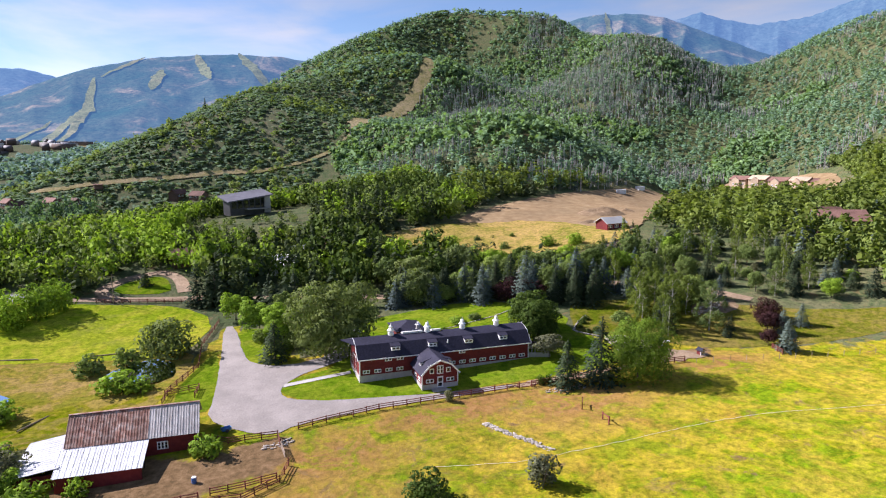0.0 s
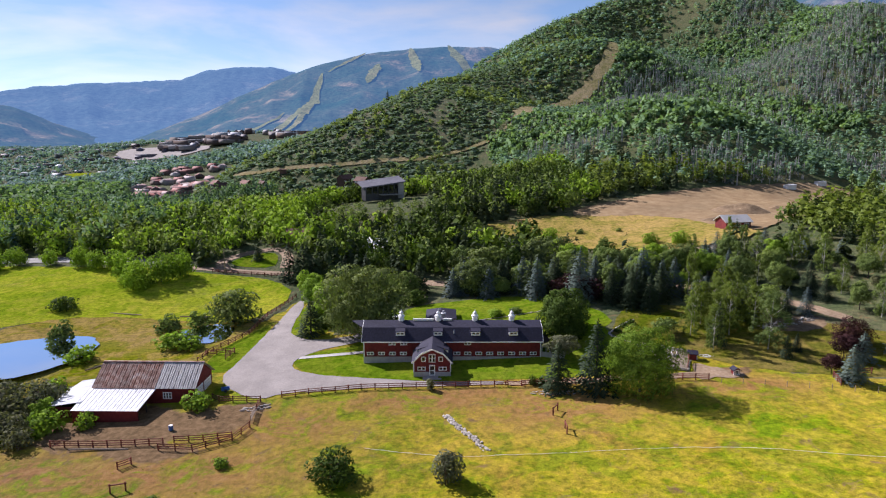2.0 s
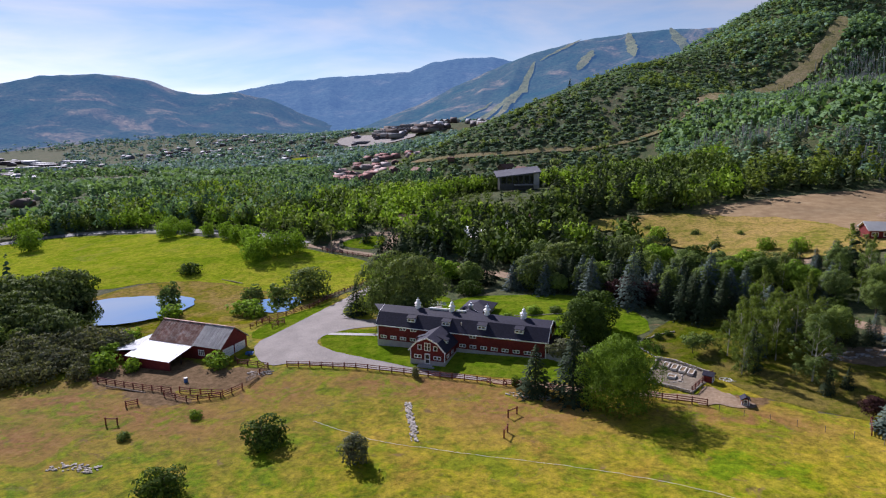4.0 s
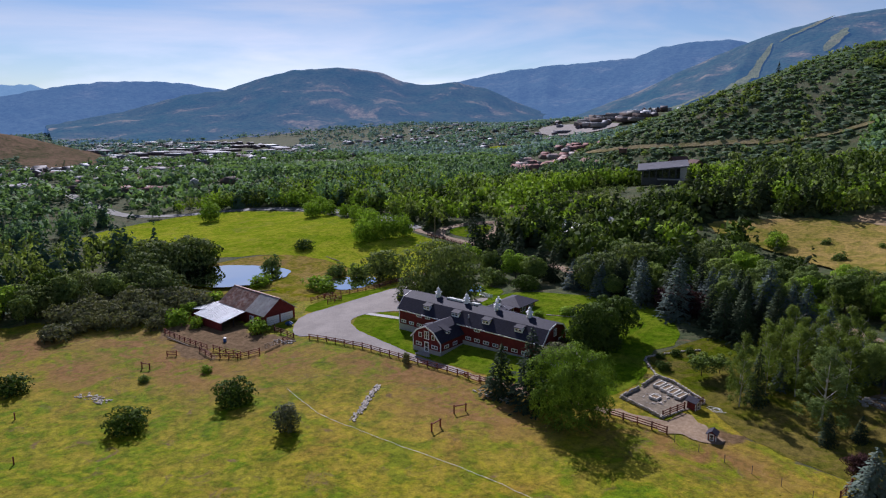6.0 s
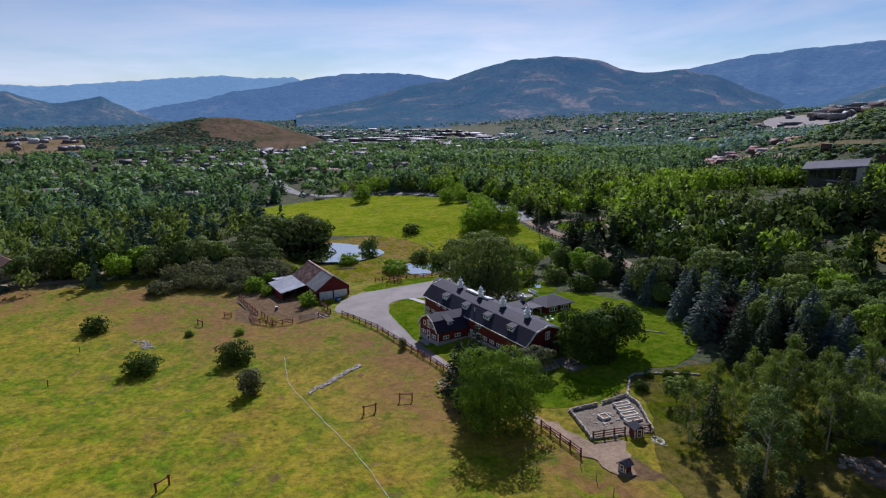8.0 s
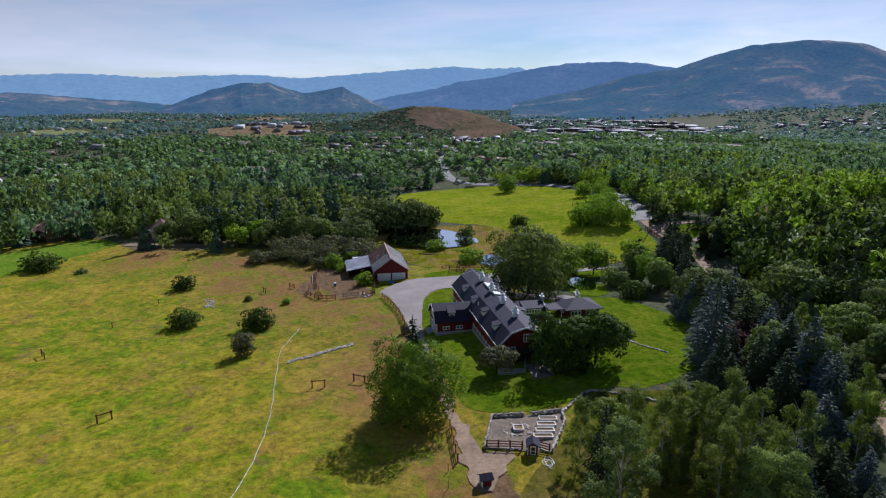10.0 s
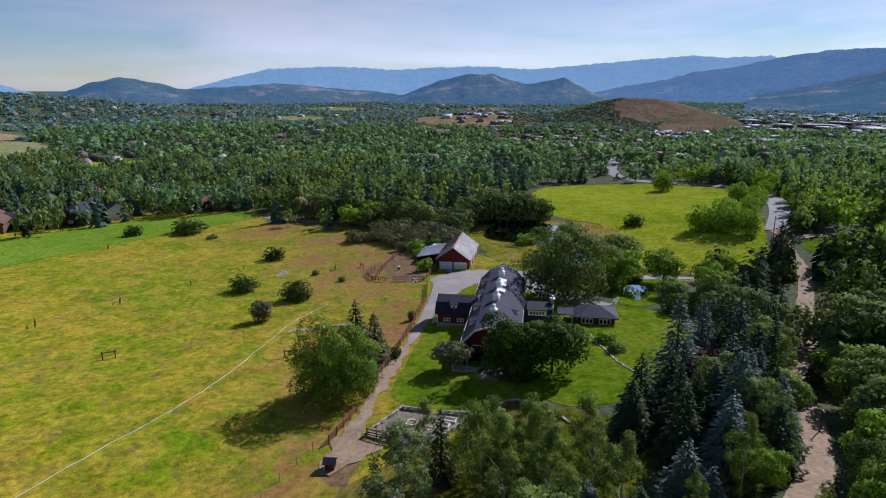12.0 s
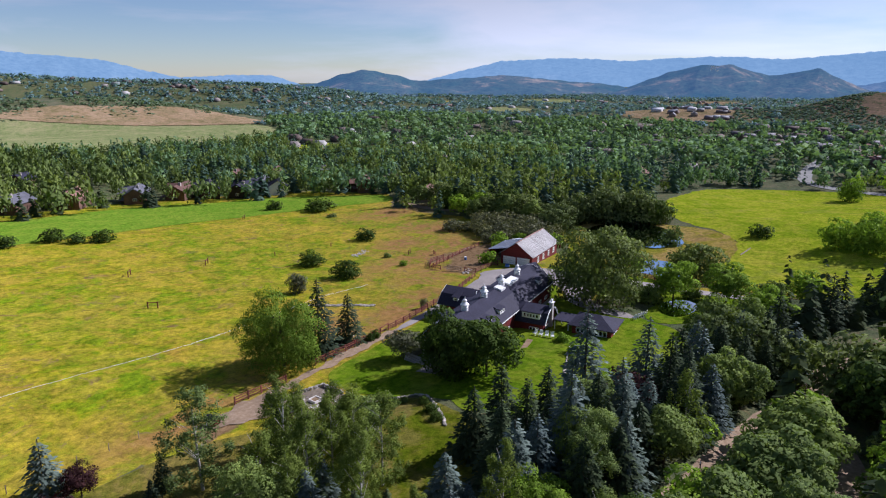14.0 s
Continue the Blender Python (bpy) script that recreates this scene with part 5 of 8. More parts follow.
for x, y, w, a in ((-93.5, 35.6, 10, -10), (-73, 34.5, 9, 2), (-79.5, -2.5, 7, 60), (-59, -39.6, 10, 2)):
    ob = thing("log_pipe", x, y, land(x, y) + 0.2, a, "pale fallen pole lying in the grass", "pole", "poles in the grass")
    bm = bmesh.new()
    spin(bm, [(0.16, -w / 2), (0.18, 0), (0.14, w / 2)], 8, pose(0, 0, 0, 0, 90, 0))
    part("pole", bm, TIMBER, ob)

# barrel, bin, sacks and pens about the yards
def drum(x, y, label, mat, r=0.38, h=0.9):
    ob = thing("barrel", x, y, land(x, y), 0, label, "barrel")
    bm = bmesh.new()
    spin(bm, [(r * 0.95, -0.1), (r, 0.05), (r * 1.04, h * 0.33), (r * 0.98, h * 0.36), (r * 1.04, h * 0.66), (r * 0.98, h * 0.7), (r, h), (r * 0.9, h + 0.03)], 14)
    part("body", bm, mat, ob)
    bm = bmesh.new()
    spin(bm, [(r * 0.92, h + 0.02), (r * 0.92, h + 0.06), (r * 0.5, h + 0.08)], 14)
    part("lid", bm, WHITE, ob)


drum(-49.5, -33.2, "blue plastic water barrel on the bare yard", BLUE)
cart = thing("utility_cart", -45.2, -18.2, land(-45.2, -18.2) + 0.1, 20, "small dark blue yard trailer beside the old barn", "trailer")
part("tub", boxes((-0.8, -0.5, 0.3, 0.8, 0.5, 0.42), (-0.8, -0.5, 0.42, -0.74, 0.5, 0.8), (0.74, -0.5, 0.42, 0.8, 0.5, 0.8), (-0.74, -0.5, 0.42, 0.74, -0.44, 0.8), (-0.74, 0.44, 0.42, 0.74, 0.5, 0.8)), BLUE, cart)
for s in (-1, 1):
    bm = bmesh.new()
    spin(bm, [(0.28, -0.06), (0.32, 0), (0.28, 0.06)], 14, pose(0, s * 0.6, 0.3, 90, 0, 0))
    part("wheel", bm, STEEL, cart)
fence([(-57.5, -2), (-57, 2.4), (-51, 3.4), (-51.6, -1)], "small rail pen behind the old barn", span=2.0)

# the utility pole by the lane, the path lamp in the wood
pole = thing("utility_pole", -79.2, 74.2, land(-79.2, 74.2), 0, "tall weathered timber pole beside the lane", "pole")
bm = bmesh.new()
spin(bm, [(0.17, -0.5), (0.15, 4), (0.11, 8.6)], 10)
part("shaft", bm, TIMBER, pole)
part("crossarm", boxes((-0.5, -0.05, 8.1, 0.5, 0.05, 8.22)), TIMBER, pole)
lamp = thing("path_lamp", 42.5, 44.0, land(42.5, 44.0), 0, "black post lamp beside the gravel lane", "lamp")
part("shaft", boxes((-0.06, -0.06, -0.3, 0.06, 0.06, 3.0)), STEEL, lamp)
part("arm", boxes((-0.05, -0.05, 3.0, 0.6, 0.05, 3.1)), STEEL, lamp)

# chairs on the terrace and beside the pond
def garden_chair(x, y, turn):
    ob = thing("garden_chair", x, y, land(x, y) + 0.08, turn, "white slatted garden chair on the lawn", "chair", "garden chairs")
    part("seat", boxes((-0.3, -0.3, 0.36, 0.3, 0.3, 0.42)), WHITE, ob)
    bm = bmesh.new()
    solid(bm, [(0.25, 0.4), (0.32, 0.4), (0.52, 1.0), (0.46, 1.0)], -0.3, 0.3)
    part("backrest", bm, WHITE, ob)
    for a in (-0.26, 0.26):
        for b in (-0.26, 0.26):
            part("leg", boxes((a - 0.04, b - 0.04, 0, a + 0.04, b + 0.04, 0.36)), WHITE, ob)


for i in range(5):
    garden_chair(-18.8 + i * 1.1, 24.2 - i * 0.25, 20 + i * 9)
for i in range(4):
    garden_chair(3.4 + 0.2 * i, 9.6 + i * 1.2, 80 + i * 11)

# loops of a thin garden hose on the grass beside the shed
cu = bpy.data.curves.new("garden_hose", "CURVE")
cu.dimensions, cu.bevel_depth, cu.bevel_resolution = "3D", 0.03, 1
sp = cu.splines.new("POLY")
sp.points.add(79)
for i, p in enumerate(sp.points):
    a = i * 0.24
    x, y = 52.3 + (0.9 + 0.3 * math.sin(a * 0.37)) * math.cos(a) + 0.01 * i, -7.2 + 0.55 * math.sin(a) + 0.25 * math.sin(a * 0.5)
    p.co = (x, y, land(x, y) + 0.1, 1)
cu.materials.append(WHITE)
tagged(new("garden_hose", cu), "thin white garden hose looped on the grass", "hose")

# low concrete walls and steps of the sunken terrace at the barn end
terrace = thing("terrace_steps", 20.5, -2.5, land(20.5, -2.5), -18, "low grey concrete terrace walls with steps by the barn", "terrace")
part("retaining_wall", boxes((-4.6, -2.7, -0.6, 3.4, -2.4, 0.75)), CONCRETE, terrace)
part("retaining_wall", boxes((-4.6, 1.8, -0.6, 3.4, 2.1, 0.75)), CONCRETE, terrace)
for k in range(4):
    part("step", boxes((3.4 - k * 0.42, -2.4, -0.4, 3.82 - k * 0.42, 1.8, 0.14 + 0.15 * k)), CONCRETE, terrace)
flowers = tagged(new("flower_bed", None), "narrow strip of dark bare flower bed in the lawn", "flower bed")
flowers.matrix_basis = pose(9.4, 10.4, land(9.4, 10.4), 0, 0, 8)
part("soil", boxes((-2.6, -0.5, -0.3, 2.6, 0.5, 0.16)), DIRT, flowers)

# ---- trees ----
def leaf_cloud(rng, lobes, n, size, droop=0.0, out=0.62):
    """Leaf sprays near the skins of the lobes, as bent four-cornered pieces, with soft normals that round the crown."""
    lobes = np.array(lobes, float)
    vol = np.prod(lobes[:, 3:6], 1) ** (2 / 3)
    pick = rng.choice(len(lobes), n, p=vol / vol.sum())
    d = rng.normal(size=(n, 3))
    d /= np.linalg.norm(d, axis=1)[:, None]
    under = (d[:, 2] < -0.25) & (rng.random(n) < 0.5)
    d[under, 2] *= -1
    rad = out + (1.06 - out) * rng.random(n) ** 0.6
    c = lobes[pick, :3] + d * lobes[pick, 3:6] * rad[:, None]
    nrm = d + rng.normal(size=(n, 3)) * 0.55 + np.array([0, 0, 0.35])
    nrm /= np.linalg.norm(nrm, axis=1)[:, None]
    a = np.cross(nrm, rng.normal(size=(n, 3)))
    a /= np.linalg.norm(a, axis=1)[:, None] + 1e-9
    b = np.cross(nrm, a)
    s = size * (0.6 + 0.8 * rng.random(n))[:, None]
    if droop:
        a = a * (1 - droop) + np.array([0, 0, -1.0]) * droop
    v = np.stack([c - a * s, c - b * s * 0.62 + nrm * s * 0.15, c + a * s, c + b * s * 0.62 + nrm * s * 0.15], 1).reshape(-1, 3)
    heart = np.array([0, 0, lobes[:, 2].mean()])
    span = np.abs(c - heart).max(0) + 1e-6
    soft = d * 0.95 + (c - heart) / span * 0.35 + nrm * 0.28
    soft /= np.linalg.norm(soft, axis=1)[:, None]
    return v, np.arange(4 * n).reshape(-1, 4), np.repeat(soft, 4, 0)


def crown_lobes(rng, rx, rz, zc, count, k=0.42, squash=0.85):
    """An uneven crown: an inner mass and, round it, lobes that reach out unevenly."""
    out = [(0, 0, zc, rx * 0.44, rx * 0.44, rz * 0.5)]
    for i in range(3):
        a = 2.1 * i + rng.uniform(-0.6, 0.6)
        out.append((math.cos(a) * rx * 0.3, math.sin(a) * rx * 0.3, zc + rng.uniform(-0.3, 0.3) * rz, rx * 0.42, rx * 0.42, rz * 0.45))
    turn = rng.random() * 6.28
    for i in range(count):
        t = 1 - 1.75 * (i + 0.5) / count
        a, w = turn + 2.4 * i + rng.uniform(-0.35, 0.35), math.sqrt(max(0.0, 1 - t * t))
        reach, q = rng.uniform(0.5, 0.9), k * rng.uniform(0.6, 1.2)
        out.append((math.cos(a) * w * rx * reach, math.sin(a) * w * rx * reach, zc + t * rz * reach, rx * q, rx * q, rz * q * squash))
    return out


def limb(bm, p, q, r0, r1, n=6):
    p, q = Vector(p), Vector(q)
    m = (q - p).to_track_quat("Z", "Y").to_matrix().to_4x4()
    spin(bm, [(r0, 0), ((r0 + r1) / 2 * 0.95, (q - p).length * 0.5), (r1, (q - p).length)], n, Matrix.Translation(p) @ m)


def trunk_mesh(rng, h, r, spread, mat, limbs=6, lean=0.0, stems=1):
    bm = bmesh.new()
    for s in range(stems):
        ox, oy = (0, 0) if stems == 1 else (rng.uniform(-0.5, 0.5), rng.uniform(-0.5, 0.5))
        mid = (ox * 1.6 + rng.uniform(-lean, lean), oy * 1.6 + rng.uniform(-lean, lean), h * 0.5)
        topp = (mid[0] * 1.5, mid[1] * 1.5, h * 0.88)
        limb(bm, (ox, oy, -0.5), mid, r, r * 0.62)
        limb(bm, mid, topp, r * 0.62, r * 0.16)
        for i in range(limbs):
            f = rng.uniform(0.3, 0.8)
            a = rng.random() * 6.283
            base = (mid[0] * min(1, f * 2), mid[1] * min(1, f * 2), h * f)
            limb(bm, base, (base[0] + math.cos(a) * spread * 0.62, base[1] + math.sin(a) * spread * 0.62, base[2] + h * rng.uniform(0.1, 0.22)), r * 0.32, r * 0.07, 5)
    return shared("trunk", bm, mat)


def round_tree(seed, h, rx, mat, leaves, size, low=0.22, lobes=13, bark=None, droop=0.0, stems=1, k=0.34):
    rng = np.random.default_rng(seed)
    zc, rz = h * (low + (1 - low) / 2) * (0.84 if low < 0.07 else 1), h * (1 - low) / 2
    rx *= 1.14
    masses = crown_lobes(rng, rx, rz, zc, lobes, k)
    if low < 0.07:
        masses += [(math.cos(i * 0.9) * rx * 0.5, math.sin(i * 0.9) * rx * 0.5, h * (0.16 + 0.05 * (i % 2)), rx * 0.36, rx * 0.36, h * 0.18) for i in range(7)]
    v, f, nn = leaf_cloud(rng, masses, leaves, size, droop, 0.74)
    return trunk_mesh(rng, h * (0.78 if low < 0.07 else 0.92), max(0.09, h * 0.024), rx, bark or BARK, 6, 0.3, stems), quick_mesh("crown", v, f, mat, normals=nn)


def slim_tree(seed, h, rx, mat, leaves, size, bark=None, low=0.1):
    """Aspens and young poplars: a loose airy crown of small sprays on a thin straight stem."""
    rng = np.random.default_rng(seed)
    lobes = []
    for i in range(64):
        f = rng.random() ** 1.2
        w = rx * (0.22 + 0.9 * math.sin(math.pi * min(1, 0.28 + f * 0.72))) * math.sqrt(rng.random())
        a = rng.random() * 6.28
        r = rx * rng.uniform(0.14, 0.3)
        lobes.append((math.cos(a) * w, math.sin(a) * w, h * (low + (1 - low) * f * 0.97), r, r, r * rng.uniform(1.1, 1.9)))
    v, f, nn = leaf_cloud(rng, lobes, leaves, size, 0.15, 0.1)
    return trunk_mesh(rng, h, max(0.07, h * 0.011), rx, bark or PALEBARK, 12, 0.15), quick_mesh("crown", v, f, mat, normals=nn)


def spruce(seed, h, r, mat, whorls=24):
    """Tiers of drooping boughs, each a ragged fan of needle sprays round the stem."""
    rng = np.random.default_rng(seed)
    n = int(150 * h)
    t = 1 - rng.random(n) ** 0.6
    tier = (np.floor(t * whorls) + rng.normal(size=n) * 0.34) / whorls
    a = rng.random(n) * 6.283
    arm = 1 + 0.22 * np.sin(a * 5 + np.floor(t * whorls) * 2.4)
    full = (r * (1 - t) ** 0.82 + 0.12) * arm * rng.uniform(0.8, 1.08, n)
    rr = full * rng.random(n) ** 0.45
    o = np.stack([np.cos(a), np.sin(a), np.zeros(n)], 1)
    c = o * rr[:, None]
    c[:, 2] = h * (0.04 + 0.94 * tier) - 0.34 * rr + 0.06 * rr * rr / (full + 0.01)
    dip = np.stack([np.zeros(n), np.zeros(n), rng.uniform(-0.55, -0.05, n)], 1)
    yaw = rng.normal(size=n) * 0.5
    along = np.stack([np.cos(a + yaw), np.sin(a + yaw), np.zeros(n)], 1) + dip
    side = np.stack([-np.sin(a + yaw), np.cos(a + yaw), rng.normal(size=n) * 0.25], 1)
    k = (0.19 + 0.125 * full / r * (0.5 + rng.random(n)))[:, None]
    v = np.stack([c - along * k, c - side * k * 0.62 + along * k * 0.2, c + along * k * 1.5, c + side * k * 0.62 + along * k * 0.2], 1).reshape(-1, 3)
    soft = o * 0.9 + np.array([0, 0, 0.35]) + 0.5 * np.cross(along, side)
    soft /= np.linalg.norm(soft, axis=1)[:, None]
    bm = bmesh.new()
    limb(bm, (0, 0, -0.5), (0, 0, h * 0.97), h * 0.016 + 0.05, 0.03)
    return shared("trunk", bm, BARK), quick_mesh("crown", v, np.arange(4 * n).reshape(-1, 4), mat, normals=np.repeat(soft, 4, 0))


KINDS = {}
KINDS["willow"] = [round_tree(1, 13.5, 7.6, LEAF_WILLOW, 11752, 0.28, 0.03, 26, droop=0.2, k=0.32), round_tree(2, 9.0, 4.6, LEAF_WILLOW, 6500, 0.241, 0.03, 27, droop=0.2)]
KINDS["maple"] = [round_tree(3, 12.5, 6.6, LEAF_SHADE, 11141, 0.24, 0.0, 21, k=0.33), round_tree(4, 9.0, 4.6, LEAF_BRIGHT, 6500, 0.235, 0.03, 27)]
KINDS["dark"] = [round_tree(5, 9.5, 6.2, LEAF_DARK, 9517, 0.25, 0.0, 20, k=0.34), round_tree(6, 9.0, 4.2, LEAF_DARK, 5564, 0.241, 0.1, 25)]
KINDS["leafy"] = [round_tree(7, 10.0, 4.3, LEAF_GREEN, 6500, 0.235, 0.1, 28), round_tree(8, 11.0, 3.9, LEAF_GREEN, 6500, 0.227, 0.1, 28), round_tree(9, 8.0, 3.7, LEAF_BRIGHT, 4953, 0.227, 0.08, 23)]
KINDS["apple"] = [round_tree(10, 4.6, 3.1, LEAF_SAGE, 3094, 0.184, 0.25, 20), round_tree(11, 3.4, 2.0, LEAF_GREEN, 1703, 0.156, 0.25, 15)]
KINDS["bush"] = [round_tree(12, 3.8, 2.5, LEAF_DARK, 2626, 0.171, 0.0, 20, stems=3), round_tree(13, 3.0, 1.9, LEAF_GREEN, 1859, 0.156, 0.0, 17, stems=3), round_tree(14, 4.6, 1.5, LEAF_SAGE, 2171, 0.142, 0.05, 18, stems=4), round_tree(15, 2.4, 1.5, LEAF_BRIGHT, 1391, 0.142, 0.0, 15, stems=3)]
KINDS["greybush"] = [round_tree(16, 5.0, 3.4, LEAF_SAGE, 4017, 0.171, 0.0, 27, stems=5), round_tree(17, 4.0, 2.6, LEAF_SAGE, 2782, 0.156, 0.0, 23, stems=5)]
KINDS["plum"] = [round_tree(18, 6.0, 3.4, LEAF_PLUM, 4641, 0.191, 0.05, 23), round_tree(19, 4.0, 1.7, LEAF_PLUM, 2015, 0.156, 0.08, 17)]
KINDS["aspen"] = [slim_tree(20, 12.5, 2.4, LEAF_YOUNG, 3569, 0.162), slim_tree(21, 10.5, 2.2, LEAF_YOUNG, 2980, 0.156), slim_tree(22, 13.5, 2.8, LEAF_YOUNG, 4049, 0.168), slim_tree(23, 11.5, 2.5, LEAF_GREEN, 3449, 0.162)]
KINDS["poplar"] = [slim_tree(24, 11.0, 1.7, LEAF_GREEN, 3089, 0.168, BARK, 0.06)]
KINDS["spruce"] = [spruce(25, 11.0, 3.60, NEEDLE), spruce(26, 9.0, 3.16, NEEDLE), spruce(27, 13.0, 3.88, NEEDLE, 28)]
KINDS["bluespruce"] = [spruce(28, 10.5, 3.60, NEEDLE_BLUE), spruce(29, 8.0, 3.02, NEEDLE_BLUE), spruce(30, 12.0, 3.74, NEEDLE_BLUE, 27)]


def lighter(crown):
    """The same crown with fewer, larger sprays, for trees that stand far off."""
    n = len(crown.vertices)
    co, nn = np.empty(n * 3, np.float32), np.empty(n * 3, np.float32)
    crown.vertices.foreach_get("co", co)
    crown.attributes["custom_normal"].data.foreach_get("vector", nn)
    co, nn = co.reshape(-1, 4, 3), nn.reshape(-1, 4, 3)
    pick = np.arange(len(co)) % 5 < 2
    mid = co[pick].mean(1, keepdims=True)
    v = (mid + (co[pick] - mid) * 1.5).reshape(-1, 3)
    return quick_mesh("crown", v, np.arange(len(v)).reshape(-1, 4), crown.materials[0], normals=nn[pick].reshape(-1, 3))


def finer(crown):
    """The same crown with three small sprays in the place of each large one."""
    n = len(crown.vertices)
    co, nn = np.empty(n * 3, np.float32), np.empty(n * 3, np.float32)
    crown.vertices.foreach_get("co", co)
    crown.attributes["custom_normal"].data.foreach_get("vector", nn)
    co, nn = co.reshape(-1, 4, 3), nn.reshape(-1, 4, 3)
    rng = np.random.default_rng(n)
    mid = co.mean(1, keepdims=True)
    long = co[:, 2:3] - co[:, 0:1]
    rows = [mid + long * k + rng.normal(size=mid.shape) * np.linalg.norm(long, axis=2, keepdims=True) * 0.22 + (co - mid) * 0.56 for k in (-0.36, 0.04, 0.42)]
    v = np.stack(rows, 1).reshape(-1, 3)
    return quick_mesh("crown", v, np.arange(len(v)).reshape(-1, 4), crown.materials[0], normals=np.repeat(nn, 3, 0).reshape(-1, 3))


FINE = {crown.name: finer(crown) for key in ("aspen", "leafy", "willow", "dark", "maple", "plum") for _, crown in KINDS[key]}
LITE = {crown.name: lighter(crown) for rows in KINDS.values() for _, crown in rows}
WORDS = {
    "willow": ("broad grey-green willow tree with drooping leafy crown", "tree"), "maple": ("bright green broad-crowned shade tree in full leaf", "tree"),
    "dark": ("dense dark green round tree on the lawn", "tree"), "leafy": ("green leafy tree at the wood edge", "tree"), "apple": ("small spreading fruit tree on the grass", "tree"),
    "bush": ("rounded green shrub standing in rough grass", "shrub"), "greybush": ("grey-green thicket shrub beside the field", "shrub"), "plum": ("dark purple-leaved plum tree", "tree"),
    "aspen": ("slender pale-stemmed aspen tree in leaf", "tree"), "poplar": ("narrow upright poplar tree", "tree"), "spruce": ("dark green spruce tree with drooping boughs", "tree"),
    "bluespruce": ("silver-blue spruce tree with tiered boughs", "tree"),
}
NAMES = {"willow": "willow_tree", "maple": "shade_tree", "dark": "round_tree", "leafy": "leafy_tree", "apple": "fruit_tree", "bush": "shrub", "greybush": "thicket_shrub", "plum": "plum_tree", "aspen": "aspen_tree", "poplar": "poplar_tree", "spruce": "spruce_tree", "bluespruce": "blue_spruce_tree"}
tree_rng = random.Random(11)


def tree(kind, x, y, high=None, which=None, wide=1.0):
    which = tree_rng.randrange(len(KINDS[kind])) if which is None else which
    trunk, crown = KINDS[kind][which]
    top = max(c[2] for c in crown_box[crown.name])
    s = (high or top * tree_rng.uniform(0.85, 1.12)) / top
    ob = thing(NAMES[kind], x, y, land(x, y) - 0.05, tree_rng.uniform(0, 360), *WORDS[kind], NAMES[kind] + "s")
    ob.matrix_basis = ob.matrix_basis @ Matrix.Diagonal((s * wide, s * wide, s, 1))
    part("trunk", trunk, None, ob)
    close = x > 45 and y < 45 or kind == "maple" and x > 30
    far_off = x < -42 or (y > 48 and x < 28) or y > 75 or y < -100
    part("crown", LITE[crown.name] if far_off else FINE.get(crown.name, crown) if close else crown, None, ob)
    return ob


crown_box = {}
for rows in KINDS.values():
    for _, cr in rows:
        co = np.empty(len(cr.vertices) * 3, np.float32)
        cr.vertices.foreach_get("co", co)
        co = co.reshape(-1, 3)
        crown_box[cr.name] = [tuple(co.min(0)), tuple(co.max(0))]

# named trees round the farm: kind, x, y, height, variant, breadth
for row in (
    ("maple", 35.0, -22.3, 13.2, 0, 0.86), ("spruce", 27.0, -21.4, 14.0, 0, 0.9), ("spruce", 20.0, -20.4, 9.6, 1, 0.95), ("dark", 25.0, 4.4, 10.2, 0, 0.76),
    ("dark", 25.4, 10.6, 9.6, 1, 1.1), ("apple", 22.8, -6.4, 5.2, 0, 1.0), ("willow", -22.6, 13.6, 17.2, 0, 0.84), ("spruce", -35.5, 13.5, 9.0, 1, 1.1),
    ("leafy", -33.0, 27.0, 9.5, 2, 1.0), ("leafy", -38.5, 37.0, 9.0, 2, 1.1), ("spruce", -55.5, 68.6, 13.0, 2, 1.0),
    ("spruce", -50.4, 67.2, 12.5, 0, 1.15), ("spruce", -72.0, 88.0, 6.5, 1, 1.0), ("willow", -59.8, 27.5, 9.4, 1, 1.1), ("bush", -75.1, 22.1, 4.6, 1, 1.2),
):
    tree(*row)
for row in (
    ("bush", -67.8, 24.6, 5.0, 1, 1.0), ("bush", -67.0, 8.8, 4.2, 3, 1.5), ("bush", -63.0, 7.2, 3.2, 3, 1.3), ("bush", -98.5, 13.8, 5.6, 1, 0.9),
    ("bush", -85.8, 1.0, 3.8, 3, 1.3), ("bush", -112.7, 37.8, 4.4, 0, 1.25), ("bush", -22.7, -67.3, 4.6, 0, 1.1), ("bush", -17.2, -50.5, 5.2, 0, 1.0),
    ("bush", -0.2, -51.5, 5.0, 2, 1.15), ("bush", -57.2, -74.3, 4.2, 0, 1.15), ("bush", -48.0, -25.2, 3.6, 3, 1.1), ("bush", -93.0, -124.5, 5.6, 0, 1.5),
    ("bush", -88.5, -122.0, 4.6, 0, 1.3), ("bush", -42.5, -55.5, 1.6, 1, 1.2), ("bush", -36, -45.5, 1.6, 3, 1.1), ("bush", -4.4, -19.3, 2.4, 2, 0.9),
):
    tree(*row)
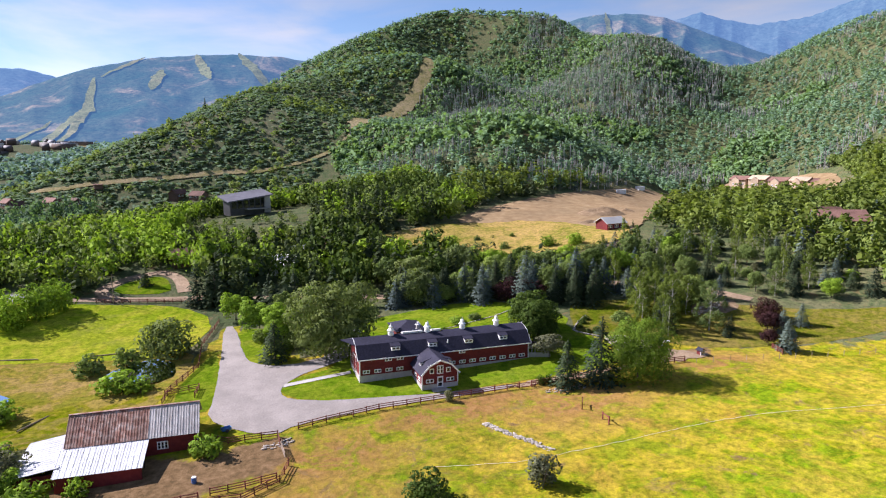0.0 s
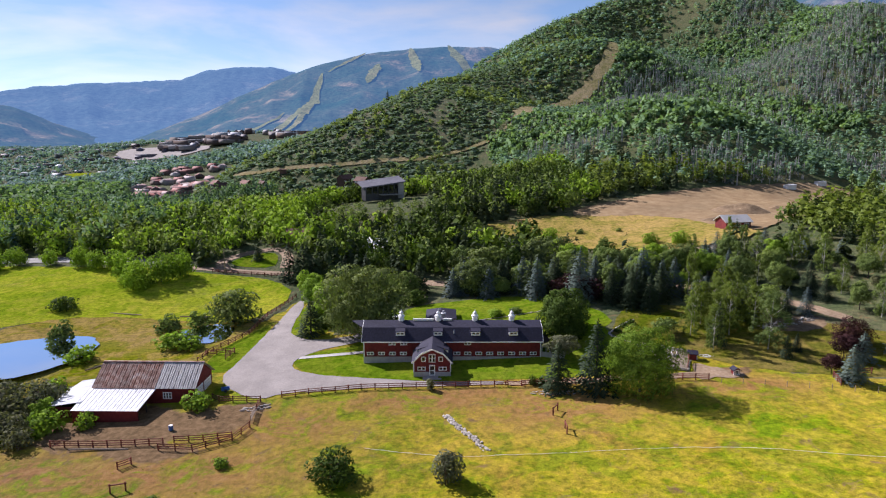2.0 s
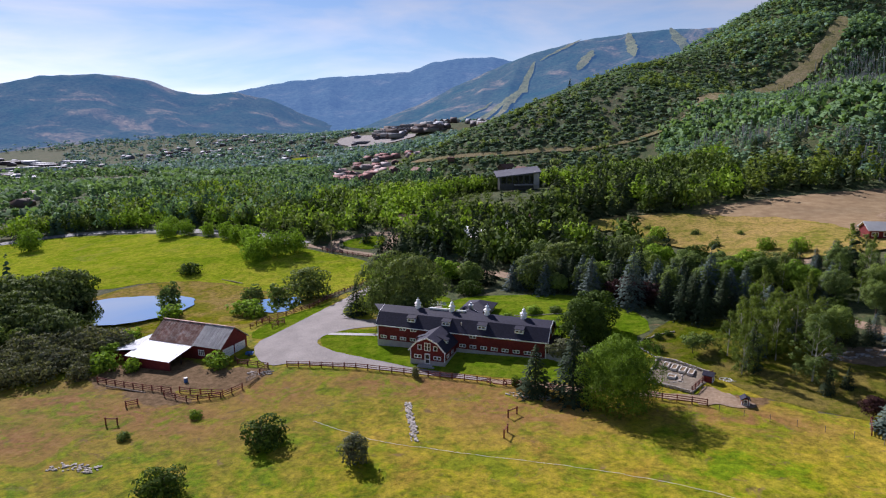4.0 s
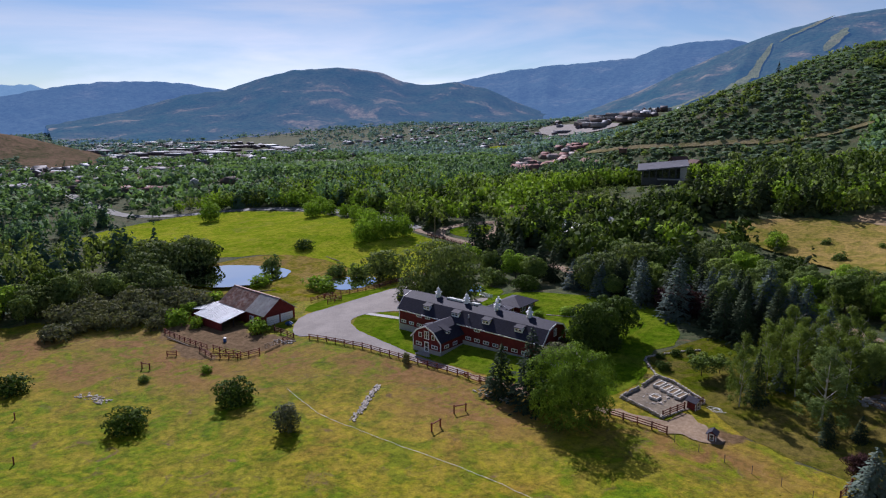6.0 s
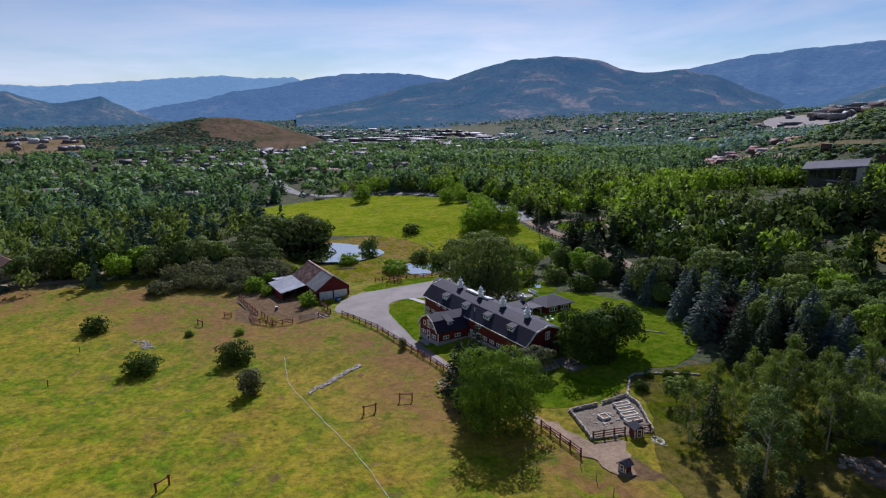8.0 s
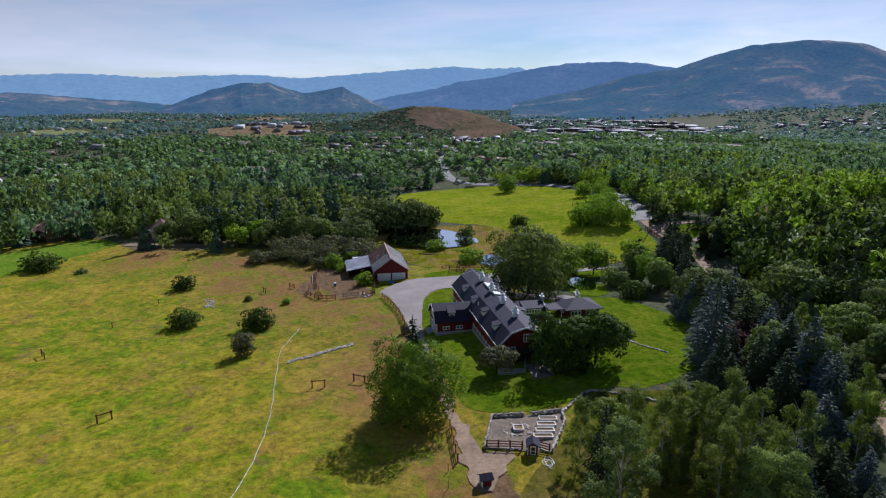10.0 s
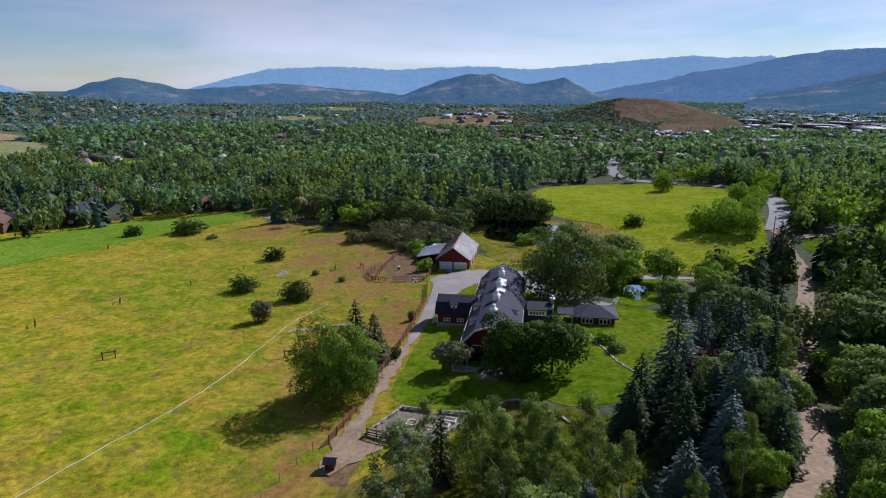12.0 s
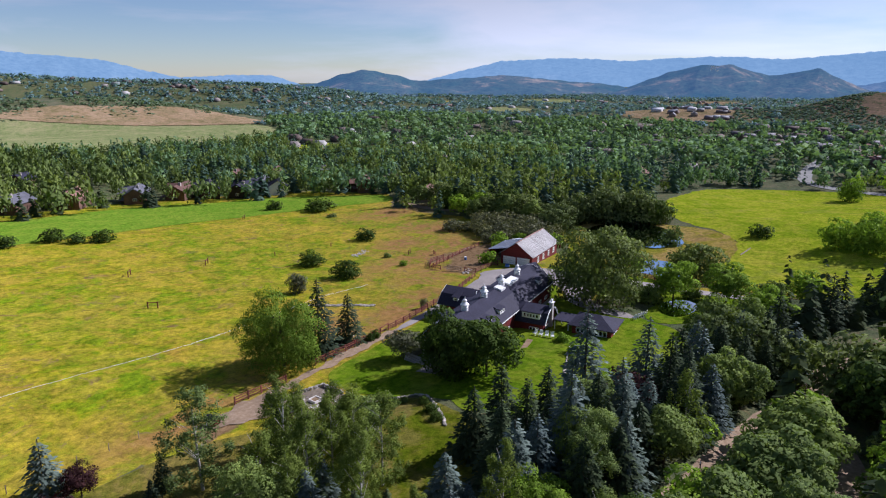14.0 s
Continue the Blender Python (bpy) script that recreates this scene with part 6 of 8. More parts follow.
for row in (
    ("bush", 15.6, -17.6, 2.0, 0, 0.7), ("bush", 17.4, -17.5, 1.8, 0, 0.7), ("bush", -66.0, -31.2, 3.0, 3, 0.9), ("bush", -72.2, -33.0, 4.4, 3, 1.0),
    ("apple", 48.9, 5.7, 3.6, 1, 1.0), ("aspen", 57.5, 1.6, 11.0, 1, 1.1), ("aspen", 61.5, 3.4, 12.5, 0, 1.1),
    ("spruce", 72.0, -5.6, 4.2, 1, 0.8), ("aspen", 66.7, -4.2, 13.0, 3, 1.35), ("aspen", 55.2, -4.2, 10.0, 1, 1.0), ("plum", 79.8, -9.4, 5.0, 1, 1.2), ("plum", 84.5, -4.0, 6.0, 0, 1.0),
    ("plum", 73.6, -16.0, 4.0, 1, 1.1), ("bluespruce", 75.4, -19.8, 7.5, 1, 1.0), ("bluespruce", 82.5, -11.0, 6.4, 1, 1.1), ("bluespruce", 90.0, -9.0, 5.8, 0, 1.1),
):
    tree(*row)
for row in (
    ("spruce", 68.5, -8.6, 5.0, 1, 0.8), ("bluespruce", 59.0, 5.0, 5.5, 1, 0.9), ("spruce", 57.0, -1.8, 9.5, 0, 0.7), ("aspen", 55.5, 8.5, 10.5, 0, 1.2),
    ("aspen", 60.5, 9.5, 11.5, 2, 1.2), ("aspen", 53.0, 3.6, 9.5, 1, 1.2), ("aspen", 65.5, 10.5, 12.0, 2, 1.25), ("bush", 40.0, 2.7, 1.7, 0, 1.1),
    ("bush", 37.6, 6.8, 1.2, 0, 1.1), ("bush", 39.6, 9.2, 1.4, 0, 1.1), ("bush", 41.6, 11.2, 1.3, 0, 1.1), ("bush", 38.4, 3.9, 1.0, 1, 1.0),
    ("apple", 46.6, 3.2, 4.4, 1, 1.0), ("bush", 10.0, 20.0, 2.0, 3, 1.5), ("bush", 15.0, 21.5, 1.8, 1, 1.5), ("bush", 4.8, 15.4, 1.6, 3, 1.2),
):
    tree(*row)
for row in (
    ("bush", -29.5, 22.5, 4.6, 1, 1.2), ("bush", -33.5, 19.5, 3.2, 0, 1.2), ("bush", -12.0, 36.0, 4.4, 0, 1.2), ("bush", -24.0, 37.0, 5.2, 1, 1.1),
    ("bush", -38.0, 30.0, 3.4, 1, 1.2), ("leafy", -44.5, 52.0, 8.0, 2, 1.0), ("plum", 30.0, 33.0, 6.5, 0, 1.2), ("plum", 35.5, 31.0, 6.0, 0, 1.1),
    ("spruce", 33.0, 40.5, 12.5, 2, 1.0), ("leafy", 41.0, 31.5, 9.5, 1, 0.9), ("leafy", 49.5, 33.5, 10.0, 1, 0.9),
    ("aspen", 53.0, 35.0, 9.5, 3, 1.3), ("bluespruce", 69.5, 14.0, 8.0, 0, 1.0),
):
    tree(*row)
for row in (
    ("bluespruce", 18.5, 40.0, 11.0, 0, 1.0), ("spruce", 12.5, 41.5, 10.0, 1, 1.0), ("willow", 6.5, 43.0, 10.5, 1, 1.0), ("bluespruce", 9.0, 38.0, 9.0, 1, 1.0),
    ("spruce", 1.5, 47.0, 11.0, 0, 1.0), ("bluespruce", -1.0, 42.0, 8.5, 1, 1.0), ("leafy", 21.0, 43.0, 9.0, 1, 1.0), ("spruce", -11.0, 48.0, 10.5, 0, 1.0),
    ("spruce", -18.0, 53.0, 9.5, 1, 1.0), ("leafy", -14.5, 43.5, 8.0, 0, 1.0), ("leafy", -22.5, 46.0, 8.5, 2, 1.0), ("spruce", -28.0, 56.0, 11.5, 2, 1.0),
    ("spruce", -35.0, 58.0, 10.5, 0, 1.1), ("leafy", -32.0, 46.0, 8.0, 1, 1.0), ("leafy", 34.0, 52.5, 9.5, 0, 1.2),
):
    tree(*row)
for row in (
    ("leafy", 45.0, 51.0, 9.5, 1, 1.35), ("leafy", 54.0, 47.5, 8.5, 0, 1.1), ("dark", 62.0, 44.0, 8.0, 1, 1.1),
    ("leafy", 12.0, 62.0, 10.5, 0, 1.1), ("leafy", 1.0, 66.0, 10.0, 1, 1.1), ("maple", -101.6, 58.4, 9.6, 1, 0.86), ("maple", -97.0, 65.2, 10.3, 1, 0.78),
    ("maple", -108.5, 67.0, 10.2, 1, 0.86), ("maple", -93.0, 70.5, 9.8, 1, 0.78), ("maple", -135.4, 84.0, 7.7, 1, 0.78), ("maple", -127.0, 80.0, 7.2, 1, 0.78),
    ("maple", -119.0, 78.0, 7.9, 1, 0.78), ("maple", -170.1, 86.9, 8.6, 1, 0.94), ("maple", -165.0, 93.0, 7.7, 1, 0.86), ("maple", -150.0, 90.0, 6.5, 1, 0.78),
):
    tree(*row)
for row in (
    ("maple", -226.5, 64.7, 10.8, 1, 0.86), ("maple", -180, 100, 8.4, 1, 0.78), ("greybush", -103.0, -40.0, 4.2, 0, 1.3), ("bluespruce", 32.3, 28.0, 15.0, 2, 0.95),
    ("bluespruce", 49.5, 31.9, 13.2, 0, 0.95), ("bluespruce", 21.8, 33.5, 12.0, 2, 0.95), ("spruce", 44.1, 21.7, 10.6, 0, 0.95), ("spruce", 48.4, 20.3, 8.8, 1, 1.0),
    ("bluespruce", 61.8, 24.2, 8.1, 1, 1.0), ("spruce", 46.4, 25.9, 10.4, 2, 1.0), ("bluespruce", 57.1, 29.1, 10.4, 0, 1.0), ("spruce", 20.6, 37.7, 10.8, 0, 1.0),
    ("bluespruce", 65.7, 12.6, 7.0, 1, 1.0), ("spruce", 52.6, 25.6, 10.0, 0, 1.0), ("spruce", 40.2, 26.0, 9.5, 0, 1.0), ("bluespruce", 37.4, 34.0, 11.0, 0, 1.0),
):
    tree(*row)
for row in (
    ("spruce", 43.5, 33.0, 11.5, 2, 1.0), ("spruce", 27.0, 37.5, 12.0, 2, 1.0), ("aspen", 58.0, 14.2, 11.5, 1, 1.25), ("aspen", 62.5, 15.0, 10.5, 0, 1.25),
    ("aspen", 66.0, 17.5, 11.0, 2, 1.2), ("aspen", 69.5, 12.0, 10.0, 0, 1.25), ("aspen", 61.0, 6.0, 11.0, 2, 1.3), ("aspen", 57.5, 10.0, 10.5, 1, 1.3),
    ("aspen", 68.0, 6.5, 10.5, 1, 1.3), ("bush", 15.0, -150.0, 4.0, 0, 1.2), ("bush", 2.0, -148.0, 4.6, 0, 1.1), ("bush", -1.0, -141.0, 3.4, 0, 1.2),
    ("bush", -7.0, -137.0, 4.2, 0, 1.2), ("bush", -85.0, -142.0, 4.2, 0, 1.2), ("bush", -82.0, -109.0, 1.5, 1, 2.2), ("greybush", -84.0, -57.0, 4.2, 1, 1.2),
):
    tree(*row)

# a belt of mixed young trees between the lawn and the lane
BELT = [(56, 30), (62, 23), (72, 9), (84, 12), (84, 18), (70, 22), (60, 33), (54, 36), (42, 44), (30, 46), (22, 50), (14, 52), (4, 54), (-2, 50), (4, 40), (18, 37), (28, 38), (38, 33), (46, 28)]
belt_rng = random.Random(3)
along_lane = np.concatenate([np.linspace(a, b, 8) for a, b in zip(lane, lane[1:])])
stood = []
while len(stood) < 56:
    x, y = belt_rng.uniform(-2, 86), belt_rng.uniform(8, 54)
    if inside(np.array([x]), np.array([y]), BELT)[0] and all(math.hypot(x - p, y - q) > 3.1 for p, q in stood) and np.hypot(along_lane[:, 0] - x, along_lane[:, 1] - y).min() > 3.6:
        stood.append((x, y))
        kind = belt_rng.choice(("bluespruce", "spruce", "spruce", "aspen", "leafy", "bluespruce", "spruce", "bush"))
        tree(kind, x, y, {"bush": 3.4, "aspen": 9.0, "leafy": 7.5}.get(kind, 8.5 if x < 56 else 6.0) * belt_rng.uniform(0.75, 1.25))
for x, y, kind, h in ((8, 60, "willow", 11), (16, 62, "dark", 10), (28, 69, "willow", 11.5), (36, 64, "leafy", 10), (46, 62, "dark", 9), (52, 54, "leafy", 8.5), (60, 57, "leafy", 8), (27, 42.6, "bluespruce", 9), (18, 45.6, "leafy", 7.5), (43, 48.6, "leafy", 6.5), (61, 45, "leafy", 8.5), (54, 46, "leafy", 8), (67, 42.5, "leafy", 7), (25, 52.6, "leafy", 7), (49, 37, "spruce", 8), (4, 50.5, "willow", 8), (44, 53, "leafy", 7.5), (66, 50, "willow", 8), (70, 40, "leafy", 8), (76, 34, "leafy", 7.5)):
    tree(kind, x, y, h)

# young mixed trees above the rough grass, east of the belt
EAST = [(64, 36), (80, 18), (100, 2), (122, -6), (122, 34), (104, 60), (72, 64)]
while len(stood) < 138:
    x, y = belt_rng.uniform(64, 122), belt_rng.uniform(-6, 64)
    if inside(np.array([x]), np.array([y]), EAST)[0] and all(math.hypot(x - p, y - q) > 3.6 for p, q in stood) and np.hypot(along_lane[:, 0] - x, along_lane[:, 1] - y).min() > 4:
        stood.append((x, y))
        kind = belt_rng.choice(("aspen", "aspen", "leafy", "spruce", "bluespruce", "bush"))
        tree(kind, x, y, {"bush": 3.0, "aspen": 9.5, "leafy": 7.5}.get(kind, 7.0) * belt_rng.uniform(0.75, 1.2))
for x, y, k, h in ((34, 101, "maple", 5.5), (52, 92, "bush", 3.0), (30, 112, "bush", 2.2), (46, 106, "bush", 2.4), (60, 104, "bush", 2.0), (66, 84, "maple", 4.6), (74, 78, "maple", 5.0)):
    tree(k, x, y, h, 1)
for x, y, h in ((164, 138, 17), (169, 132, 19), (158, 113, 12), (172, 140, 15)):
    tree("poplar", x, y, h, 0, 1.1)
# trees behind the driveway at the meadow's far edge
for x, y, k, h in ((-118, -92, "leafy", 9), (-122, -84, "willow", 10), (-119, -78, "dark", 9), (-124, -72, "leafy", 11), (-116, -68, "dark", 10), (-112, -60, "leafy", 9.5), (-108, -54, "willow", 9), (-106, -47, "leafy", 10), (-112, -49, "dark", 11), (-103, -58, "leafy", 8), (-110, -42, "willow", 10), (-105, -36, "leafy", 9), (-116, -54, "spruce", 12), (-124, -60, "spruce", 13), (-106, -66, "leafy", 8.5), (-128, -80, "spruce", 12)):
    tree(k, x, y, h)
for x, y, k, h in ((-97, -52, "greybush", 5.4), (-92, -50, "greybush", 5.0), (-88, -48, "greybush", 4.8), (-84, -46, "greybush", 4.6), (-94, -46, "greybush", 6.0), (-80, -42, "greybush", 4.4), (-99, -44, "greybush", 6.0), (-86, -52, "greybush", 3.8)):
    tree(k, x, y, h)

# the dark thicket west of the old barn, and trees round the large pond
for x, y, k, h in ((-79, -24, "greybush", 6.2), (-82, -36, "greybush", 5.4), (-90, -42, "greybush", 5.6), (-98, -31, "greybush", 6.2), (-93, -34, "greybush", 6.4), (-86, -26, "greybush", 6.6), (-74, -38, "greybush", 3.6), (-83, -29, "greybush", 5.0), (-78, -34, "greybush", 4.4), (-87, -35, "greybush", 5.4), (-92, -29, "greybush", 5.6), (-88, -22, "greybush", 5.0), (-84, -41, "greybush", 3.8), (-95, -38, "greybush", 4.6), (-80, -18, "bush", 4.0),
                   (-96, -24, "willow", 8.5), (-104, -24, "willow", 9.5), (-112, -24, "willow", 9.0), (-119, -17, "dark", 10.0), (-122, -8, "dark", 11.0), (-117, -12, "spruce", 9.5), (-124, 2, "dark", 10.0), (-118, -2, "spruce", 9.0), (-101, -31, "leafy", 6.0), (-109, -33, "willow", 7.5),
                   (-87, -58, "greybush", 3.0), (-76, -28, "leafy", 4.2), (-126, -14, "willow", 12.0), (-121, -2, "willow", 12.0), (-118, -12, "willow", 12.5), (-114, -21, "willow", 11.0)):
    tree(k, x, y, h)

# ---- woods: one mesh a stand, each tree a clump of leaf sprays round a core ----
def far_round(seed, n, size, squash=1.0, even=0.0):
    rng = np.random.default_rng(seed)
    lobes = crown_lobes(rng, 0.56, 0.5 * squash, 0.5, 10, 0.4)
    v, f, nn = leaf_cloud(rng, lobes, n, size, 0.0, 0.55)
    if even:
        lean = v - np.array([0, 0, 0.42 * squash])
        nn = nn * (1 - even) + lean / np.linalg.norm(lean, axis=1)[:, None] * even
        nn = nn / np.linalg.norm(nn, axis=1)[:, None]
    return v, f, nn


def far_spruce(seed, n):
    rng = np.random.default_rng(seed)
    t = rng.random(n) ** 1.25
    a = rng.random(n) * 6.283
    rr = 0.26 * (1 - t) ** 0.9 + 0.01
    c = np.stack([np.cos(a) * rr * 0.62, np.sin(a) * rr * 0.62, 0.04 + 0.95 * t], 1)
    o = np.stack([np.cos(a), np.sin(a), np.full(n, -0.55)], 1)
    s = np.stack([-np.sin(a), np.cos(a), np.zeros(n)], 1)
    k = (0.5 * rr + 0.018)[:, None]
    v = np.stack([c - o * k * 0.8, c - s * k * 0.75, c + o * k * 0.9, c + s * k * 0.75], 1).reshape(-1, 3)
    soft = np.stack([np.cos(a), np.sin(a), np.full(n, 0.4)], 1) + 0.35 * np.cross(o, s)
    soft /= np.linalg.norm(soft, axis=1)[:, None]
    return v, np.arange(4 * n).reshape(-1, 4), np.repeat(soft, 4, 0)


def far_aspen(seed, n, stem, size):
    """A narrow crown and, below it, a pale bare stem of two crossed slats."""
    rng = np.random.default_rng(seed)
    lobes = [(0, 0, 0.45 + 0.12 * i, 0.14 - 0.012 * i, 0.14 - 0.012 * i, 0.10) for i in range(5)]
    return leaf_cloud(rng, lobes, n, size, 0.2, 0.4)


def plant(name, spots, sizes, wides, templates, mat, label, tints, category="woods"):
    """Joins the trees of a stand into one mesh."""
    rng = np.random.default_rng(len(spots))
    vs, fs, ts, ns, base = [], [], [], [], 0
    spots, sizes, wides, tints = (np.asarray(a, float) for a in (spots, sizes, wides, tints))
    which = rng.integers(0, len(templates), len(spots))
    turn = rng.random(len(spots)) * 6.283
    z = heights(spots[:, 0], spots[:, 1]) - 0.1
    for k, (tv, tf, *tn) in enumerate(templates):
        sel = np.flatnonzero(which == k)
        if not len(sel):
            continue
        c, s = np.cos(turn[sel])[:, None], np.sin(turn[sel])[:, None]
        w, h = (sizes[sel] * wides[sel])[:, None], sizes[sel][:, None]
        x = (tv[None, :, 0] * c - tv[None, :, 1] * s) * w + spots[sel, 0][:, None]
        y = (tv[None, :, 0] * s + tv[None, :, 1] * c) * w + spots[sel, 1][:, None]
        v = np.stack([x, y, tv[None, :, 2] * h + z[sel][:, None]], -1)
        if tn:
            nv = np.stack([tn[0][None, :, 0] * c - tn[0][None, :, 1] * s, tn[0][None, :, 0] * s + tn[0][None, :, 1] * c, tn[0][None, :, 2] * np.ones_like(c)], -1)
            ns.append(nv.reshape(-1, 3))
        n = len(tv)
        fs.append((tf[None] + (np.arange(len(sel)) * n)[:, None, None]).reshape(-1, tf.shape[1]) + base)
        vs.append(v.reshape(-1, 3))
        ts.append(np.repeat(tints[sel], n))
        base += n * len(sel)
    me = quick_mesh(name, np.concatenate(vs), np.concatenate(fs), mat, normals=np.concatenate(ns) if ns else None)
    a = me.attributes.new("tint", "FLOAT", "POINT")
    a.data.foreach_set("value", np.concatenate(ts).astype(np.float32))
    return tagged(new(name, me), label, category, kind="stuff")


CHALETS = [(-163, 346), (-148, 338), (-84, 328), (-71, 322), (-196, 372), (-216, 360), (-186, 356)]
CHALET_QUARTER = [(-215, 366), (-240, 372), (-318, 455), (-352, 565), (-364, 665), (-285, 672), (-270, 560), (-238, 450)]
VILLAGE = [(-42, -211, 15), (-68, -207, 17), (-88, -203, 17), (-98, -196, 15), (-111, -186, 20), (-124, -178, 9), (-146, -231, 15), (-168, -222, 14), (-180, -197, 14), (-148, -142, 13), (-171, -139, 12), (-60, -284, 13), (-128, -192, 14), (-20, -212, 12), (8, -216, 13)]
CLEAR = [  # open ground in the woods
    [(-262, 44), (-258, 84), (-228, 100), (-188, 103), (-128, 86), (-106, 84), (-84, 79), (-60, 74), (-46, 60), (-40, 40), (-20, 40), (40, 40), (66, 33), (80, 16), (100, 0), (128, -12), (160, -212), (70, -200), (-1, -189), (-56, -190), (-90, -171), (-115, -164), (-135, -140), (-141, -126), (-135, -112), (-120, -106), (-110, -98), (-102, -84), (-100, -62), (-100, -50), (-102, -34), (-119, -26), (-124, -12), (-130, 2), (-146, -3), (-176, -9), (-204, -6), (-231, -3), (-249, 14)],
]
CLEAR += [
    [(2, 119), (20, 130), (38, 135), (52, 130), (67, 128), (86, 120), (106, 86), (100, 72), (84, 66), (67, 66), (50, 78), (34, 94), (14, 105)],
    [(43, 132), (56, 150), (112, 188), (157, 206), (196, 230), (218, 236), (220, 206), (198, 168), (168, 138), (131, 110), (104, 76), (88, 94), (80, 112), (62, 122)],
    [(226, 112), (262, 122), (300, 180), (270, 204), (238, 160)],
    [(258, 246), (292, 268), (320, 254), (322, 194), (278, 140), (250, 146), (252, 200)],
    ribbon(RUN[:8], 19), ribbon(RUN[7:], 7),
    ribbon([(-190, 392), (-164, 371), (-147, 367), (-128, 362), (-106, 358), (-84, 356), (-62, 357), (-34, 353)], 9),
]
CLEAR += [
    [(-84, 76), (-88, 88), (-80, 99), (-66, 103), (-56, 92), (-56, 78)],
    ribbon([(-42, 100), (-30, 130), (-14, 165), (-6, 190)], 7),
    ribbon([(-95, 80), (-130, 92), (-190, 106), (-240, 100), (-263, 60), (-290, 40), (-420, 60), (-620, 110)], 8.5),
    ribbon(lane, 7),
    ribbon([(-123, -108), (-120, -100), (-114, -86), (-113, -76), (-122, -66)], 7),
    [(-890 + 185 * math.cos(a * 0.5), 130 + 140 * math.sin(a * 0.5)) for a in range(13)],
    [(-895 + 105 * math.cos(a * 0.5), -115 + 100 * math.sin(a * 0.5)) for a in range(13)],
    [(-72, 128), (-18, 122), (-8, 206), (-64, 212)],
    [(38, 60), (60, 58), (100, 56), (112, 74), (96, 80), (42, 86)],
] + [[(x + 7 * math.cos(a * 0.8), y - 5 + 9 * math.sin(a * 0.8)) for a in range(8)] for x, y in CHALETS] + [[(x + 2 + 7 * math.cos(a * 0.8), y + 3 + 7 * math.sin(a * 0.8)) for a in range(8)] for x, y, w in VILLAGE] + [
    [(82, 58), (112, 62), (112, 92), (84, 92)],
]
CLEAR += [
    CHALET_QUARTER, [(150, 30), (172, 32), (176, 50), (166, 56), (150, 46)],
    ribbon([(-14, 62), (0, 55.5), (8, 54.3), (17, 55), (28, 57.2), (40, 60), (62, 66), (90, 70)], 8),
    OPEN_FLAT, [(-230, -690), (-290, -628), (-380, -565), (-450, -520), (-500, -560), (-450, -640), (-370, -668), (-290, -705)],
] + [oval(fx, fy, fr, 1.05) for fx, fy, fr, fm in FIELDS]
RESORT = [(-600, 900), (-520, 850), (-390, 870), (-290, 930), (-250, 1000), (-300, 1080), (-560, 1060)]
wood_rng = np.random.default_rng(5)


def scatter(n, x0, x1, y0, y1, keep=None):
    p = np.c_[wood_rng.uniform(x0, x1, n), wood_rng.uniform(y0, y1, n)]
    ok = np.ones(n, bool)
    for poly in CLEAR + [RESORT]:
        ok &= ~inside(p[:, 0], p[:, 1], poly)
    if keep is not None:
        ok &= keep(p[:, 0], p[:, 1])
    return p[ok]


def patches(x, y, k, seed=0):
    return np.array([noise.noise((a * k, b * k, seed)) for a, b in zip(x, y)])


MIDT = [far_round(i, 96, 0.098, 1.0, 0.3) for i in range(5)]
LOWT = [far_round(40 + i, 22, 0.2, 1.0, 0.5) for i in range(5)]
MIDL = [far_round(90 + i, 100, 0.092, 1.0, 0.35) for i in range(5)]
TINY = [far_round(80 + i, 11, 0.25, 1.0, 0.5) for i in range(5)]
SPRT = [far_spruce(i, 56) for i in range(3)]
SPRL = [far_spruce(9 + i, 20) for i in range(3)]
ASPT = [far_aspen(i, 34, 0, 0.075) for i in range(4)]
ASPL = [far_aspen(20 + i, 18, 0, 0.1) for i in range(4)]
SCRT = [leaf_cloud(np.random.default_rng(60 + i), [(0, 0, 0.34, 0.42, 0.42, 0.32), (0.2, 0.1, 0.45, 0.3, 0.3, 0.3)], 6, 0.38, 0.0, 0.6) for i in range(5)]
slat = np.array([(-0.010, 0, 0), (0.010, 0, 0), (0.004, 0, 1.02), (-0.004, 0, 1.02), (0, -0.010, 0), (0, 0.010, 0), (0, 0.004, 1.02), (0, -0.004, 1.02)])
def lifted(templates, up):
    """Templates whose soft normals lean upwards, as low cover on a slope has them."""
    out = []
    for v, f, n in templates:
        n = n + np.array([0, 0, up])
        out.append((v, f, n / np.linalg.norm(n, axis=1)[:, None]))
    return out


SCRT, ASPL, TINY = lifted(SCRT, 0.9), lifted(ASPL, 0.8), lifted(TINY, 0.6)
HILT = lifted(LOWT, 0.8)
STEM = [(slat, np.array([(0, 1, 2, 3), (4, 5, 6, 7)]))]


def stand(name, p, low, high, wide, templates, mat, label, glow=0.5, trend=0.02):
    n = len(p)
    size = wood_rng.uniform(low, high, n)
    tint = np.clip(glow * (0.5 + 1.2 * patches(p[:, 0], p[:, 1], trend, 3)) + wood_rng.uniform(-0.2, 0.2, n), 0, 1)
    return plant(name, p, size, np.full(n, wide) * wood_rng.uniform(0.85, 1.2, n), templates, mat, label, tint)


# broadleaf wood between the pasture and the hill
FRONT = [(0, 114), (26, 72), (62, 60), (78, 76), (46, 105), (10, 122)]
p = scatter(3000, -270, 60, 66, 265)
p = p[~inside(p[:, 0], p[:, 1], FRONT) | (wood_rng.random(len(p)) < 0.16)]
bright = wood_rng.random(len(p)) + 0.9 * patches(p[:, 0], p[:, 1], 0.022, 31) + np.where(p[:, 0] < -50, 0.3, -0.08)
